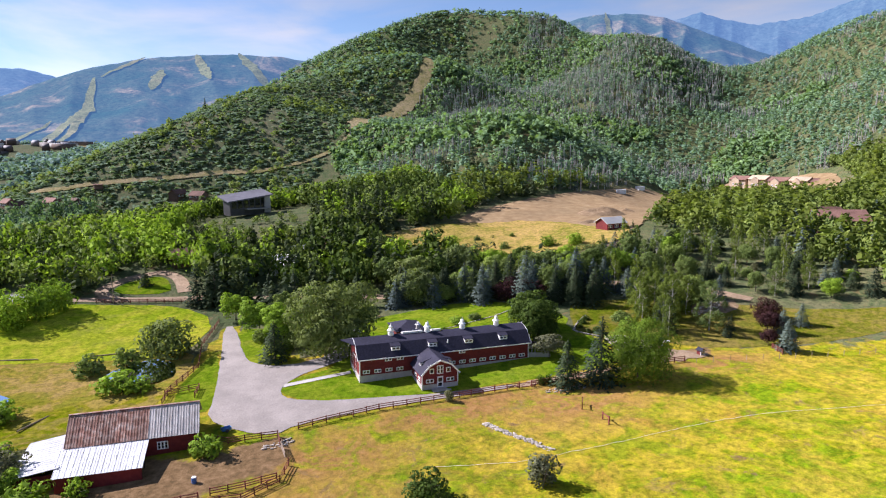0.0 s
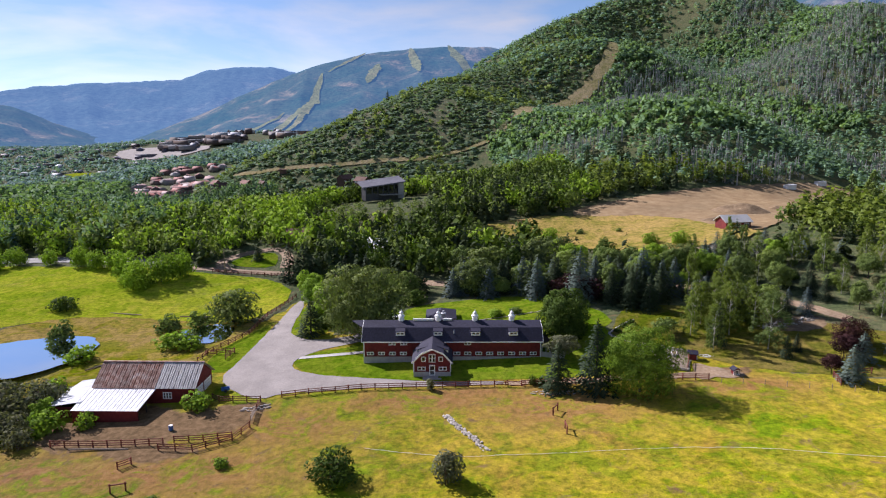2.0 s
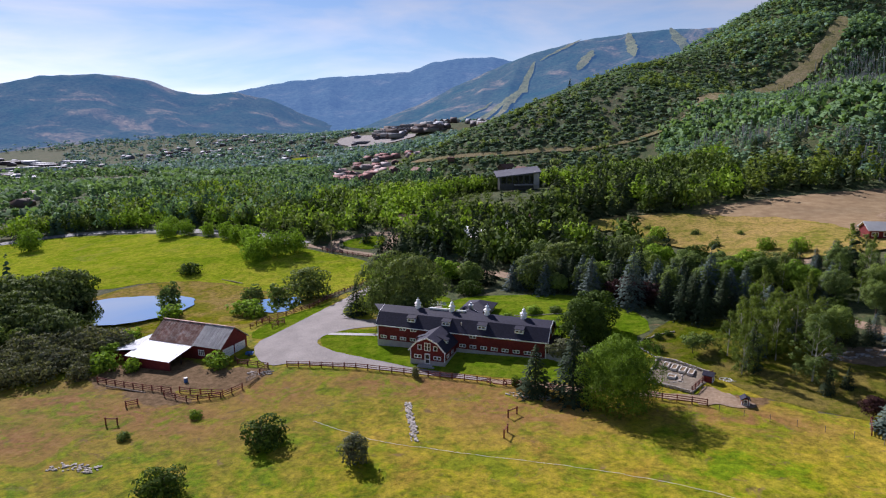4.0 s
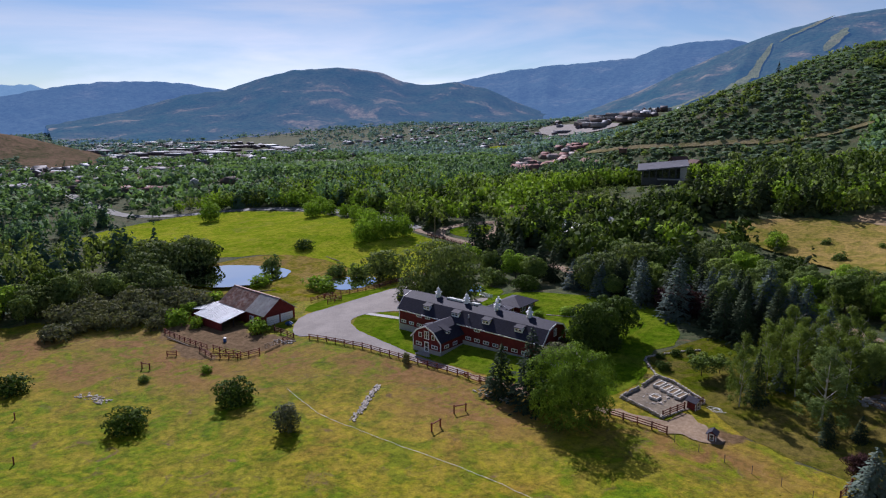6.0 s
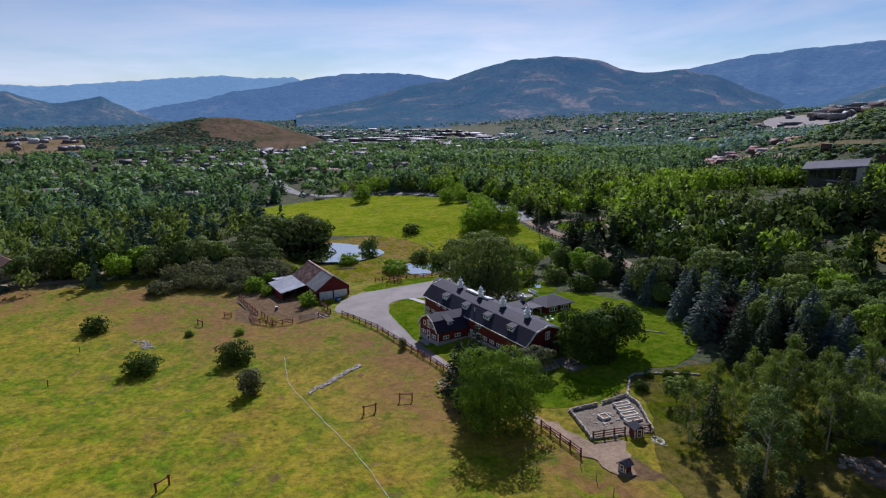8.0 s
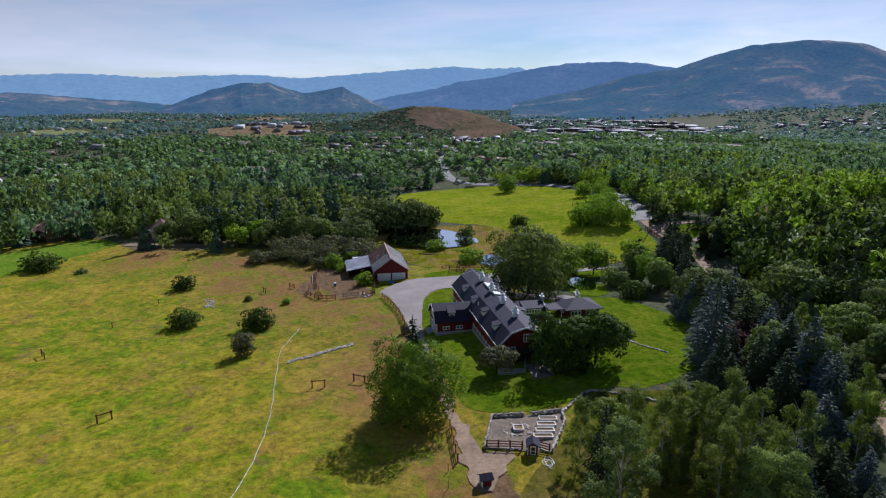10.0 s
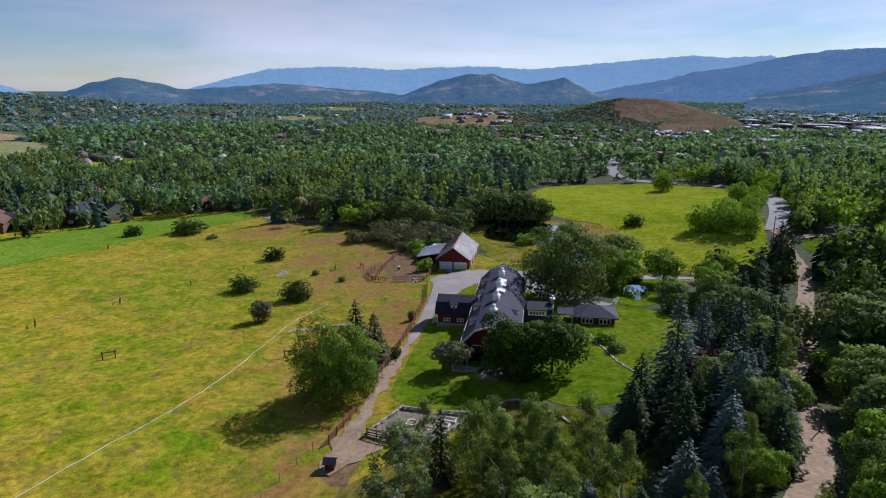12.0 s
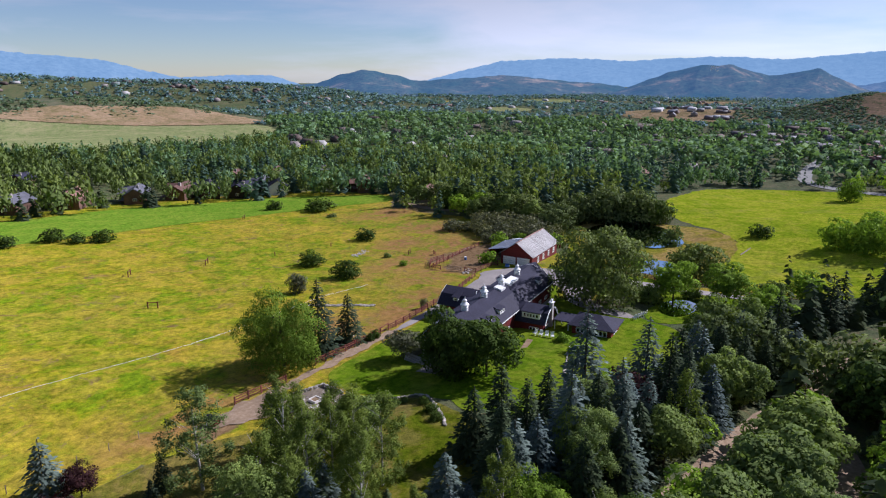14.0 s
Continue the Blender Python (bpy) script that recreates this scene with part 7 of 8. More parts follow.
stand("broadleaf_wood", p[bright > 0.72], 6, 11.5, 0.78, MIDT, LEAF_BRIGHT, "bright green broadleaf trees behind the pasture", 0.25)
stand("broadleaf_wood", p[(bright <= 0.72) & (bright > 0.32)], 5, 11.5, 0.74, MIDT, LEAF_GREEN, "green mixed wood below the hill", 0.35)
stand("broadleaf_wood", p[bright <= 0.32], 5, 12.5, 0.74, MIDT, LEAF_DARK, "dark broadleaf trees in the mixed wood", 0.3)
p = np.c_[wood_rng.uniform(-68, -20, 60), wood_rng.uniform(132, 172, 60)]
stand("broadleaf_wood", p, 2.5, 4.5, 0.95, MIDT, LEAF_GREEN, "low green trees before the modern hall", 0.4)
p = np.concatenate([scatter(520, -230, 130, 44, 250), scatter(420, -60, 40, 62, 190)])
p = p[~inside(p[:, 0], p[:, 1], FRONT) | (wood_rng.random(len(p)) < 0.22)]
stand("spruce_wood", p, 7, 14, 0.95, SPRT, NEEDLE, "dark spruces standing in the mixed wood")
# right of the farm: aspens and mixed trees up to the building site
p = scatter(3400, 66, 330, -30, 210, lambda x, y: (x > 122) | (y > 62))
cut = len(p) // 2
stand("aspen_wood", p[:cut], 8, 13, 1.5, ASPT, LEAF_YOUNG, "pale aspen wood on the rising ground", 0.4)
stand("broadleaf_wood", p[cut:], 6, 10, 0.8, MIDT, LEAF_GREEN, "green mixed wood on the rising ground", 0.35)
p = scatter(300, 66, 330, -30, 210, lambda x, y: (x > 122) | (y > 62))
stand("spruce_wood", p, 7, 12, 0.95, SPRT, NEEDLE_BLUE, "blue-green spruces among the aspens")
# hillside: aspens to the right of the run, scrub oak to the left
p = scatter(14500, 20, 640, 190, 720, lambda x, y: ((y - 205) > (60 - x) * 0.9) & (x > 4 + (y - 346) * 0.64))
tone = patches(p[:, 0], p[:, 1], 0.011, 8)
a = p[tone < 0.14]
stand("hill_aspens", a, 5.5, 8.5, 1.75, ASPL, LEAF_ASPEN_HAZED, "grey-green aspens covering the hillside", 0.2, 0.01)
SWATH = [(90, 480), (190, 560), (274, 640), (340, 620), (440, 560), (470, 480), (424, 440), (348, 400), (293, 390), (220, 380), (150, 305), (128, 300), (105, 380)]
dead = patches(p[:, 0], p[:, 1], 0.016, 2) + 0.6 * patches(p[:, 0], p[:, 1], 0.05, 5) + np.where(inside(p[:, 0], p[:, 1], SWATH), 0.3, -0.26)
grey = p[dead > 0.0]
grey = np.concatenate([grey, grey + wood_rng.uniform(-4, 4, grey.shape)])
plant("aspen_stems", grey, wood_rng.uniform(7.5, 10.5, len(grey)), wood_rng.uniform(2.8, 5.0, len(grey)), STEM, HILLSTEM, "pale bare aspen stems on the hillside", np.zeros(len(grey)))
stand("hill_broadleaf", p[tone >= 0.14], 5, 9, 0.95, HILT, LEAF_FAR_HAZED, "green broadleaf trees on the hillside", 0.15)
p = scatter(34000, -420, 260, 250, 860, lambda x, y: x < 14 + (y - 346) * 0.62)
thick = patches(p[:, 0], p[:, 1], 0.03, 4)
p = p[(thick > -0.3) | (wood_rng.random(len(p)) < 0.3)]
stand("hill_scrub", p, 1.5, 3.6, 1.85, SCRT, SCRUB_HAZED, "low scrub oak covering the dry hillside", 0.12)
p = scatter(2600, -300, 260, 260, 800, lambda x, y: x < 14 + (y - 346) * 0.62)
p = p[patches(p[:, 0], p[:, 1], 0.02, 14) > 0.0]
stand("hill_broadleaf", p, 3.5, 6.5, 1.0, HILT, LEAF_GREEN, "clumps of taller trees on the scrub slope", 0.1)
p = scatter(11000, -170, 760, 560, 1050)
far_up = p[(patches(p[:, 0], p[:, 1], 0.006, 6) > -0.2) | (p[:, 0] > 280)]
stand("high_wood", far_up[::2], 4.5, 7.5, 1.2, TINY, LEAF_ASPEN_HAZED, "wooded upper slopes of the hill", 0.15, 0.006)
stand("high_spruce", far_up[1::10], 6, 11, 1.1, SPRL, NEEDLE_FAR_HAZED, "dark conifers on the upper slopes")
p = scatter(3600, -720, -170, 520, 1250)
stand("valley_wood", p, 6, 11, 1.0, TINY, LEAF_DISTANT_HAZED, "trees about the far resort village", 0.1)
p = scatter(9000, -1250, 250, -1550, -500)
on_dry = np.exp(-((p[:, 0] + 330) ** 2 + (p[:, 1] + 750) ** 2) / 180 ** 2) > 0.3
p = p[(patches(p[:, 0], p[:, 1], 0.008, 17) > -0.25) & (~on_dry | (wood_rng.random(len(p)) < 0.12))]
stand("valley_scrub", p, 5, 10, 1.15, TINY, LEAF_DISTANT_HAZED, "trees on the low ridges beyond the fields", 0.08)
p = np.c_[wood_rng.uniform(-560, -120, 6500), wood_rng.uniform(-920, -600, 6500)]
p = p[(patches(p[:, 0], p[:, 1], 0.02, 27) > -0.2) & (heights(p[:, 0], p[:, 1]) > 5) & (np.exp(-((p[:, 0] + 330) ** 2 + (p[:, 1] + 750) ** 2) / 180 ** 2) > 0.25)]
stand("ridge_scrub", p, 1.4, 3.2, 1.7, SCRT, SCRUB_HAZED, "low scrub on the dry ridge beyond the fields", 0.2)
p = np.c_[wood_rng.uniform(-1060, -720, 6000), wood_rng.uniform(-60, 150, 6000)]
p = p[(patches(p[:, 0], p[:, 1], 0.02, 9) > -0.22) & (p[:, 1] < 95 + 0.25 * (p[:, 0] + 900) + 60 * patches(p[:, 0], p[:, 1], 0.01, 19))]
stand("butte_scrub", p, 1.6, 3.4, 1.6, SCRT, SCRUB_HAZED, "low green scrub on one flank of the brown butte", 0.2)
# the valley floor: close woods first, looser groves between the houses beyond
p = scatter(12500, -760, -100, -560, 520, lambda x, y: ((x < -130) | (y < -60)) & ((y < 330) | (x < -260)))
mix = wood_rng.random(len(p)) + 0.5 * patches(p[:, 0], p[:, 1], 0.012, 21)
beyond = np.clip((-p[:, 0] - 360) / 160, 0, 1) * (p[:, 1] > -90) + 0.4 * np.clip((-p[:, 0] - 480) / 160, 0, 1) * (p[:, 1] <= -90)
gap = wood_rng.random(len(p)) < 0.5 * beyond + 0.3 * (patches(p[:, 0], p[:, 1], 0.012, 41) < -0.1)
p, mix = p[~gap], mix[~gap]
near = p[:, 0] > -270
mix = np.where((p[:, 0] > -270) & (p[:, 1] > 320), 0.3, mix)
mix = np.where((p[:, 1] > 230) & (p[:, 0] < -270), mix * 0.55, mix)
edge = near & (p[:, 0] > -205) & (p[:, 1] > -130) & (p[:, 1] < 20)
stand("valley_wood", p[edge & (mix < 0.62)], 6, 12, 0.7, MIDT, LEAF_GREEN, "fresh green trees at the near edge of the valley wood", 0.6)
stand("valley_wood", p[(mix < 0.48) & near & ~edge], 7, 15, 0.68, MIDL, LEAF_FAR_HAZED, "leafy trees between the houses on the valley floor", 0.4)
stand("valley_wood", p[(mix < 0.48) & ~near], 6, 10.5, 1.05, LOWT, LEAF_FAR_HAZED, "round trees between the houses on the valley floor", 0.4)
stand("valley_spruce", p[(mix >= np.where(edge, 0.62, 0.48)) & near], 8, 16, 1.0, SPRT, NEEDLE_FAR_HAZED, "tall dark conifers on the valley floor")
stand("valley_spruce", p[(mix >= 0.48) & ~near], 7, 12, 1.15, SPRL, NEEDLE_FAR_HAZED, "dark conifers on the valley floor")
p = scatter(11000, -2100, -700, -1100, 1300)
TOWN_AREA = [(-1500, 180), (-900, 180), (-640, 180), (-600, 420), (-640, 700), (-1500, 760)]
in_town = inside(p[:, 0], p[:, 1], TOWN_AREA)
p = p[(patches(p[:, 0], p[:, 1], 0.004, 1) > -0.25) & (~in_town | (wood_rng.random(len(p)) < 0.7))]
stand("valley_wood", p, 6, 10.5, 1.15, TINY, LEAF_DISTANT_HAZED, "far trees on the valley floor", 0.1)
p = scatter(1500, -330, 130, -420, -100)
stand("valley_wood", p, 7, 15, 0.55, MIDT, LEAF_GREEN, "trees round the houses beyond the dry field", 0.4)
p = scatter(380, -330, 130, -420, -100)
stand("valley_spruce", p, 8, 12, 0.95, SPRT, NEEDLE, "dark conifers round the houses beyond the dry field")

# ---- tufts that roughen the meadow ----
def tuft_template(seed):
    """A low ragged mound of leaning blades."""
    rng = np.random.default_rng(seed)
    v, f = [], []
    for i in range(4):
        a = 1.571 * i + rng.uniform(-0.4, 0.4)
        ox, oy = math.cos(a), math.sin(a)
        w, h = rng.uniform(0.28, 0.5), rng.uniform(0.35, 0.7)
        f.append([len(v), len(v) + 1, len(v) + 2, len(v) + 3])
        v += [(ox * 0.62 - oy * w, oy * 0.62 + ox * w, -0.08), (ox * 0.62 + oy * w, oy * 0.62 - ox * w, -0.08), (oy * w * 0.5, -ox * w * 0.5, h), (-oy * w * 0.5, ox * w * 0.5, h * 0.9)]
    return np.array(v), np.array(f)


TUFTS = [tuft_template(i) for i in range(5)]
GREENTUFT = foliage("green_tufts", (0.19, 0.22, 0.008), (0.24, 0.255, 0.010), (0.30, 0.29, 0.016), glow=0.35)
DRYTUFT = foliage("dry_tufts", (0.27, 0.215, 0.014), (0.32, 0.245, 0.02), (0.38, 0.28, 0.04), glow=0.3)
OPEN_FIELD = [(-76, -46), (-90, -62), (-74, -100), (-64, -140), (-60, -180), (120, -180), (110, -40), (80, -26), (52, -21), (33, -20.5), (-32, -23), (-36, -30), (-40, -42), (-54, -46)]
tp = np.c_[wood_rng.uniform(-95, 125, 11000), wood_rng.uniform(-180, -20, 11000)]
BURNT = [(4, -20), (27, -20), (31, -25), (24, -32), (24, -40), (12, -42), (4, -30)]
tp = tp[~inside(tp[:, 0], tp[:, 1], BURNT)]
tp = tp[inside(tp[:, 0], tp[:, 1], OPEN_FIELD)]
lush = patches(tp[:, 0], tp[:, 1], 0.05, 12) + 0.4 * patches(tp[:, 0], tp[:, 1], 0.2, 13)
for name, sel, mat, label in (("meadow_tufts", lush > 0.2, GREENTUFT, "green tussocks of meadow grass"), ("dry_tufts", (lush <= 0.12) & (lush > -0.16) & (wood_rng.random(len(tp)) < 0.55), DRYTUFT, "dry straw-coloured tussocks of grass")):
    q = tp[sel]
    plant(name, q, wood_rng.uniform(0.12, 0.3, len(q)), wood_rng.uniform(1.2, 2.2, len(q)), TUFTS, mat, label, wood_rng.uniform(0, 0.5, len(q)), "grass")

WEEDS = foliage("weed_leaves", (0.16, 0.20, 0.008), (0.21, 0.25, 0.010), (0.27, 0.30, 0.018), glow=0.35)
wp = np.c_[wood_rng.uniform(-60, 70, 9000), wood_rng.uniform(-95, -22, 9000)]
wp = wp[inside(wp[:, 0], wp[:, 1], OPEN_FIELD)]
wp = wp[patches(wp[:, 0], wp[:, 1], 0.11, 23) + 0.5 * patches(wp[:, 0], wp[:, 1], 0.4, 24) > 0.14]
plant("tall_weeds", wp, wood_rng.uniform(0.1, 0.26, len(wp)), wood_rng.uniform(1.2, 2.2, len(wp)), TUFTS, WEEDS, "green clumps of tall weeds in the meadow", wood_rng.uniform(0, 0.4, len(wp)), "weeds")

# ---- houses among the trees ----
def house(x, y, turn, w, d, h, wall, roof, label, rise=0.32, windows=3, wing=False):
    z = land(x, y)
    ob = thing("house", x, y, z, turn, label, "house")
    bm = bmesh.new()
    solid(bm, [(-d / 2, -2), (d / 2, -2), (d / 2, h), (0, h + d * rise), (-d / 2, h)], -w / 2, w / 2)
    part("wall", bm, wall, ob)
    bm = bmesh.new()
    solid(bm, [(-d / 2 - 0.6, h - 0.2), (0, h + d * rise + 0.18), (d / 2 + 0.6, h - 0.2), (d / 2 + 0.55, h - 0.4), (0, h + d * rise - 0.05), (-d / 2 - 0.55, h - 0.4)], -w / 2 - 0.6, w / 2 + 0.6)
    part("roof", bm, roof, ob)
    if wing:
        bm = bmesh.new()
        solid(bm, [(-w * 0.42, -2), (-w * 0.06, -2), (-w * 0.06, h * 0.9), (-w * 0.24, h * 0.9 + w * 0.12), (-w * 0.42, h * 0.9)], -d / 2 - 3.2, 0, "y")
        part("wing", bm, wall, ob)
        bm = bmesh.new()
        solid(bm, [(-w * 0.46, h * 0.84), (-w * 0.24, h * 0.9 + w * 0.15), (-w * 0.02, h * 0.84), (-w * 0.03, h * 0.78), (-w * 0.24, h * 0.9 + w * 0.12), (-w * 0.45, h * 0.78)], -d / 2 - 3.8, 0.2, "y")
        part("wing_roof", bm, roof, ob)
        window(ob, -w * 0.24, -d / 2 - 3.2, h * 0.5, 2.2, 2.0, "s")
        part("porch_roof", boxes((-w * 0.02, -d / 2 - 2.4, h * 0.5, w / 2 + 0.4, -d / 2, h * 0.5 + 0.2)), roof, ob)
        part("chimney", boxes((w * 0.2, 0.4, h, w * 0.2 + 1.0, 1.4, h + d * rise + 0.9)), STONE, ob)
    for i in range(windows):
        cx = -w / 2 + w * (i + 0.5) / windows
        window(ob, cx, -d / 2, h * 0.55, min(2.0, w / windows * 0.6), 1.2, "s")
    window(ob, w / 2, 0, h * 0.55, 1.6, 1.2, "e")
    return ob


# modern hall with one long tilted roof
hall = thing("modern_hall", -41, 196, land(-41, 196) + 3.4, 24, "long modern hall with a single tilted grey roof", "hall")
hall.matrix_basis = hall.matrix_basis @ Matrix.Diagonal((0.8, 0.8, 0.9, 1))
bm = bmesh.new()
solid(bm, [(-5, -3), (5, -3), (5, 7.9), (-5, 6.4)], -12, 12)
for v in bm.verts:
    v.co.z += v.co.x * 0.1 if v.co.z > 0 else 0
part("wall", bm, STEEL, hall, "dark metal wall")
bm = bmesh.new()
solid(bm, [(-8.4, 6.4), (7.4, 8.8), (7.4, 8.2), (-8.4, 5.8)], -14.5, 14.0)
for v in bm.verts:
    v.co.z += v.co.x * 0.1
part("roof", bm, GREYROOF, hall, "slate-grey tilted roof")
for i in range(6):
    part("glazing", boxes((-11 + i * 3.7, -5.05, 1.0, -8.0 + i * 3.7, -4.98, 5.6)), GLASS, hall)
part("terrace", boxes((-3, -9, 0.2, 12, -5, 0.6)), CONCRETE, hall)
part("tower", boxes((9.5, -6.5, -2, 13, -1, 7.8)), CONCRETE, hall, "grey end tower")

house(97, 92, 12, 9.5, 6.5, 3.0, RED, PALEROOF, "small red barn with a pale roof on the graded field", 0.28)
house(162, 48, -20, 18, 10, 4.2, BROWNWALL, BROWNROOF, "broad brown house among the aspens")
house(168, 60, -20, 12, 7, 4.6, RED, BROWNROOF, "red-trimmed wing of the brown house")
house(-62, 108, 20, 9, 8, 3.0, BROWNWALL, BROWNROOF, "small brown house behind the turning circle")
house(-30, 92, -30, 12, 8, 3.4, WHITE, PALEROOF, "white cottage hidden among the trees")
house(-10, 112, 35, 9, 7, 3.2, BROWNWALL, RUST, "weathered cottage with a rusty roof in the wood")
house(-22, 104, 20, 8, 6, 3.0, WHITE, PALEROOF, "pale outbuilding in the wood")
house(-238, -30, 10, 16, 10, 3.6, BROWNWALL, BROWNROOF, "brown house beyond the pasture trees")

# the new terrace under construction
site = thing("building_shell", 291, 208, land(291, 208) + 2.0, -68, "unfinished tan terrace of houses on the building site", "building")
for i in range(5):
    x = -26 + i * 13
    h = 4.4 + 0.6 * (i % 2)
    wall = part("house_shell", boxes((x - 5.6, -5, -3, x + 5.6, 6, h)), TANWALL, site, "bare sheathed walls")
    bm = bmesh.new()
    solid(bm, [(-6.0, h - 0.1), (0.5, h + 2.4), (7.0, h - 0.1)], x - 5.9, x + 5.9)
    part("roof", bm, TANWALL if i % 2 else BROWNROOF, wall)
    bm = bmesh.new()
    solid(bm, [(x - 3.4, -2.5), (x + 1.6, -2.5), (x + 1.6, h - 0.4), (x - 0.9, h + 1.5), (x - 3.4, h - 0.4)], -6.4, -4.9, "y")
    part("front_gable", bm, TANWALL, wall)
    for k in (-2.2, 0.4):
        window(site, x + k, -6.4, 1.4, 1.1, 1.3, "s")
    window(site, x + 3.6, -5.0, 1.4, 1.5, 1.3, "s")


for x, y, t in ((170, 202, 20), (196, 222, 20)):
    ob = thing("site_container", x, y, land(x, y), t, "white site container at the field edge", "container", "site containers")
    part("body", boxes((-3, -1.3, 0, 3, 1.3, 2.6)), WHITE, ob)
    part("door", boxes((3.0, -1.1, 0.1, 3.06, 1.1, 2.5)), CONCRETE, ob)
for x, y, r, h, label in ((116, 131, 13, 4.2, "tall heap of dug earth on the field"), (97, 110, 7, 1.6, "low heap of dug earth on the field"), (136, 142, 6, 1.8, "heap of rubble and soil on the field"), (300, 258, 16, 6.0, "large spoil heap above the building site")):
    rng = np.random.default_rng(int(x))
    n = 18
    g = np.linspace(-1, 1, n)
    a, b = np.meshgrid(g, g)
    k = np.clip(1 - np.hypot(a, b), 0, 1) ** 0.8
    k = k * (1 + 0.5 * np.array([[noise.noise((p * 2.3, q * 2.3, x)) for p, q in zip(r0, r1)] for r0, r1 in zip(a, b)]))
    vx, vy = x + a * r, y + b * r * 0.7
    vz = heights(vx, vy) + k * h - 0.15
    i = np.arange(n * n).reshape(n, n)
    q = np.stack([i[:-1, :-1], i[:-1, 1:], i[1:, 1:], i[1:, :-1]], -1).reshape(-1, 4)
    tagged(new("spoil_mound", quick_mesh("spoil_mound", np.stack([vx, vy, vz], -1).reshape(-1, 3), q, DIRT, True)), label, "earth heap")

# the lookout hut on the hill road
hut = thing("lift_hut", -136, 352, land(-136, 352), 15, "dark timber hut on stilts on the hillside", "hut")
part("cabin", boxes((-2.6, -2.2, 2.4, 2.6, 2.2, 5.4)), BROWNWALL, hut)
part("roof", boxes((-3.1, -2.7, 5.4, 3.1, 2.7, 5.8)), BROWNROOF, hut)
for a in (-2.2, 2.2):
    for b in (-1.8, 1.8):
        part("stilt", boxes((a - 0.2, b - 0.2, -1, a + 0.2, b + 0.2, 2.4)), DARKBOARD, hut)
tree("spruce", -74, 512, 12, 2, 0.8)

# chalets below the hill and houses along the valley
town_rng = random.Random(4)
for x, y in CHALETS:
    house(x, y, town_rng.uniform(-70, 70), town_rng.uniform(8, 12), 6.5, town_rng.uniform(2.4, 3.4), BROWNWALL, BROWNROOF, "brown timber chalet at the foot of the hill", 0.4)
for x, y, w in VILLAGE:
    house(x, y, 38 + town_rng.uniform(-14, 14), w, 8.5, town_rng.uniform(4.2, 5.4), WHITE if w == 9 else town_rng.choice((BROWNWALL, BROWNWALL, DARKBOARD)), town_rng.choice((BROWNROOF, SHINGLE, GREYROOF)), "two-storey timber house with shingled roof beyond the dry field", 0.3, 4, True)
house(-133, -97, 20, 12, 8, 3.6, TANWALL, BROWNROOF, "tan house beside a pale gravel driveway")


def town(name, n, x0, x1, y0, y1, label, big=0.1, roofs=None, tall=1.0, cover=None, within=None):
    """Many far houses: a gabled block each, joined; within: the outline of a cleared quarter that they fill."""
    rng = np.random.default_rng(n)
    ring = np.array([(-0.5, 0), (0.5, 0), (0.5, 0.6), (0, 1.0), (-0.5, 0.6)])
    tv = np.array([(s, u, w) for s in (-0.5, 0.5) for u, w in ring])
    tf = np.array([(0, 1, 6, 5), (1, 2, 7, 6), (2, 3, 8, 7), (3, 4, 9, 8), (4, 0, 5, 9), (0, 4, 2, 1), (4, 3, 3, 2), (5, 6, 7, 9), (7, 8, 8, 9)])
    tri_f = np.array([t for q in tf for t in ((q[0], q[1], q[2]), (q[0], q[2], q[3])) if len(set(t)) == 3])
    p = np.c_[rng.uniform(x0, x1, n), rng.uniform(y0, y1, n)]
    if within:
        p = p[inside(p[:, 0], p[:, 1], within)]
    for poly in [] if within else CLEAR[:-len(FIELDS)]:
        p = p[~inside(p[:, 0], p[:, 1], poly)]
    z = heights(p[:, 0], p[:, 1])
    vs, fs = [], []
    for i, ((x, y), h) in enumerate(zip(p, z)):
        wide = rng.random() < big
        L, W, H = (rng.uniform(26, 50), rng.uniform(16, 26), rng.uniform(6, 9)) if wide else (rng.uniform(9, 15), rng.uniform(7, 10), rng.uniform(4.5, 7))
        a = rng.uniform(-0.5, 0.5) + (1.57 if rng.random() < 0.5 else 0)
        H *= tall
        v = tv * (L, W, H)
        if wide:
            v[:, 2] = np.minimum(v[:, 2], H * 0.62)
        vs.append(np.c_[v[:, 0] * math.cos(a) - v[:, 1] * math.sin(a) + x, v[:, 0] * math.sin(a) + v[:, 1] * math.cos(a) + y, v[:, 2] + h - 0.3])
        fs.append(tri_f + 10 * i)
    me = quick_mesh(name, np.concatenate(vs), np.concatenate(fs), roofs)
    me.materials.append(cover or roofs)
    k = np.arange(len(me.polygons)) % len(tri_f)
    me.polygons.foreach_set("material_index", ((k >= 4) & (k <= 7)).astype(np.int32))
    return tagged(new(name, me), label, "houses", kind="stuff")


TOWN, tnt, tb = start("town_walls", 0.8)
tg = tnt.nodes.new("ShaderNodeNewGeometry")
tnt.links.new(stops(tnt, tg.outputs["Random Per Island"], [(0.0, (0.07, 0.05, 0.05)), (0.5, (0.12, 0.085, 0.09)), (0.8, (0.14, 0.135, 0.16)), (1.0, (0.26, 0.26, 0.29))]), tb.inputs["Base Color"])
TOWNDARK, tnt, tb = start("valley_house_walls", 0.85)
tg = tnt.nodes.new("ShaderNodeNewGeometry")
tnt.links.new(stops(tnt, tg.outputs["Random Per Island"], [(0.0, (0.07, 0.05, 0.045)), (0.5, (0.15, 0.11, 0.095)), (0.85, (0.24, 0.22, 0.21)), (1.0, (0.5, 0.49, 0.48))]), tb.inputs["Base Color"])
PALETOP, tnt, tb = start("town_roofs", 0.7)
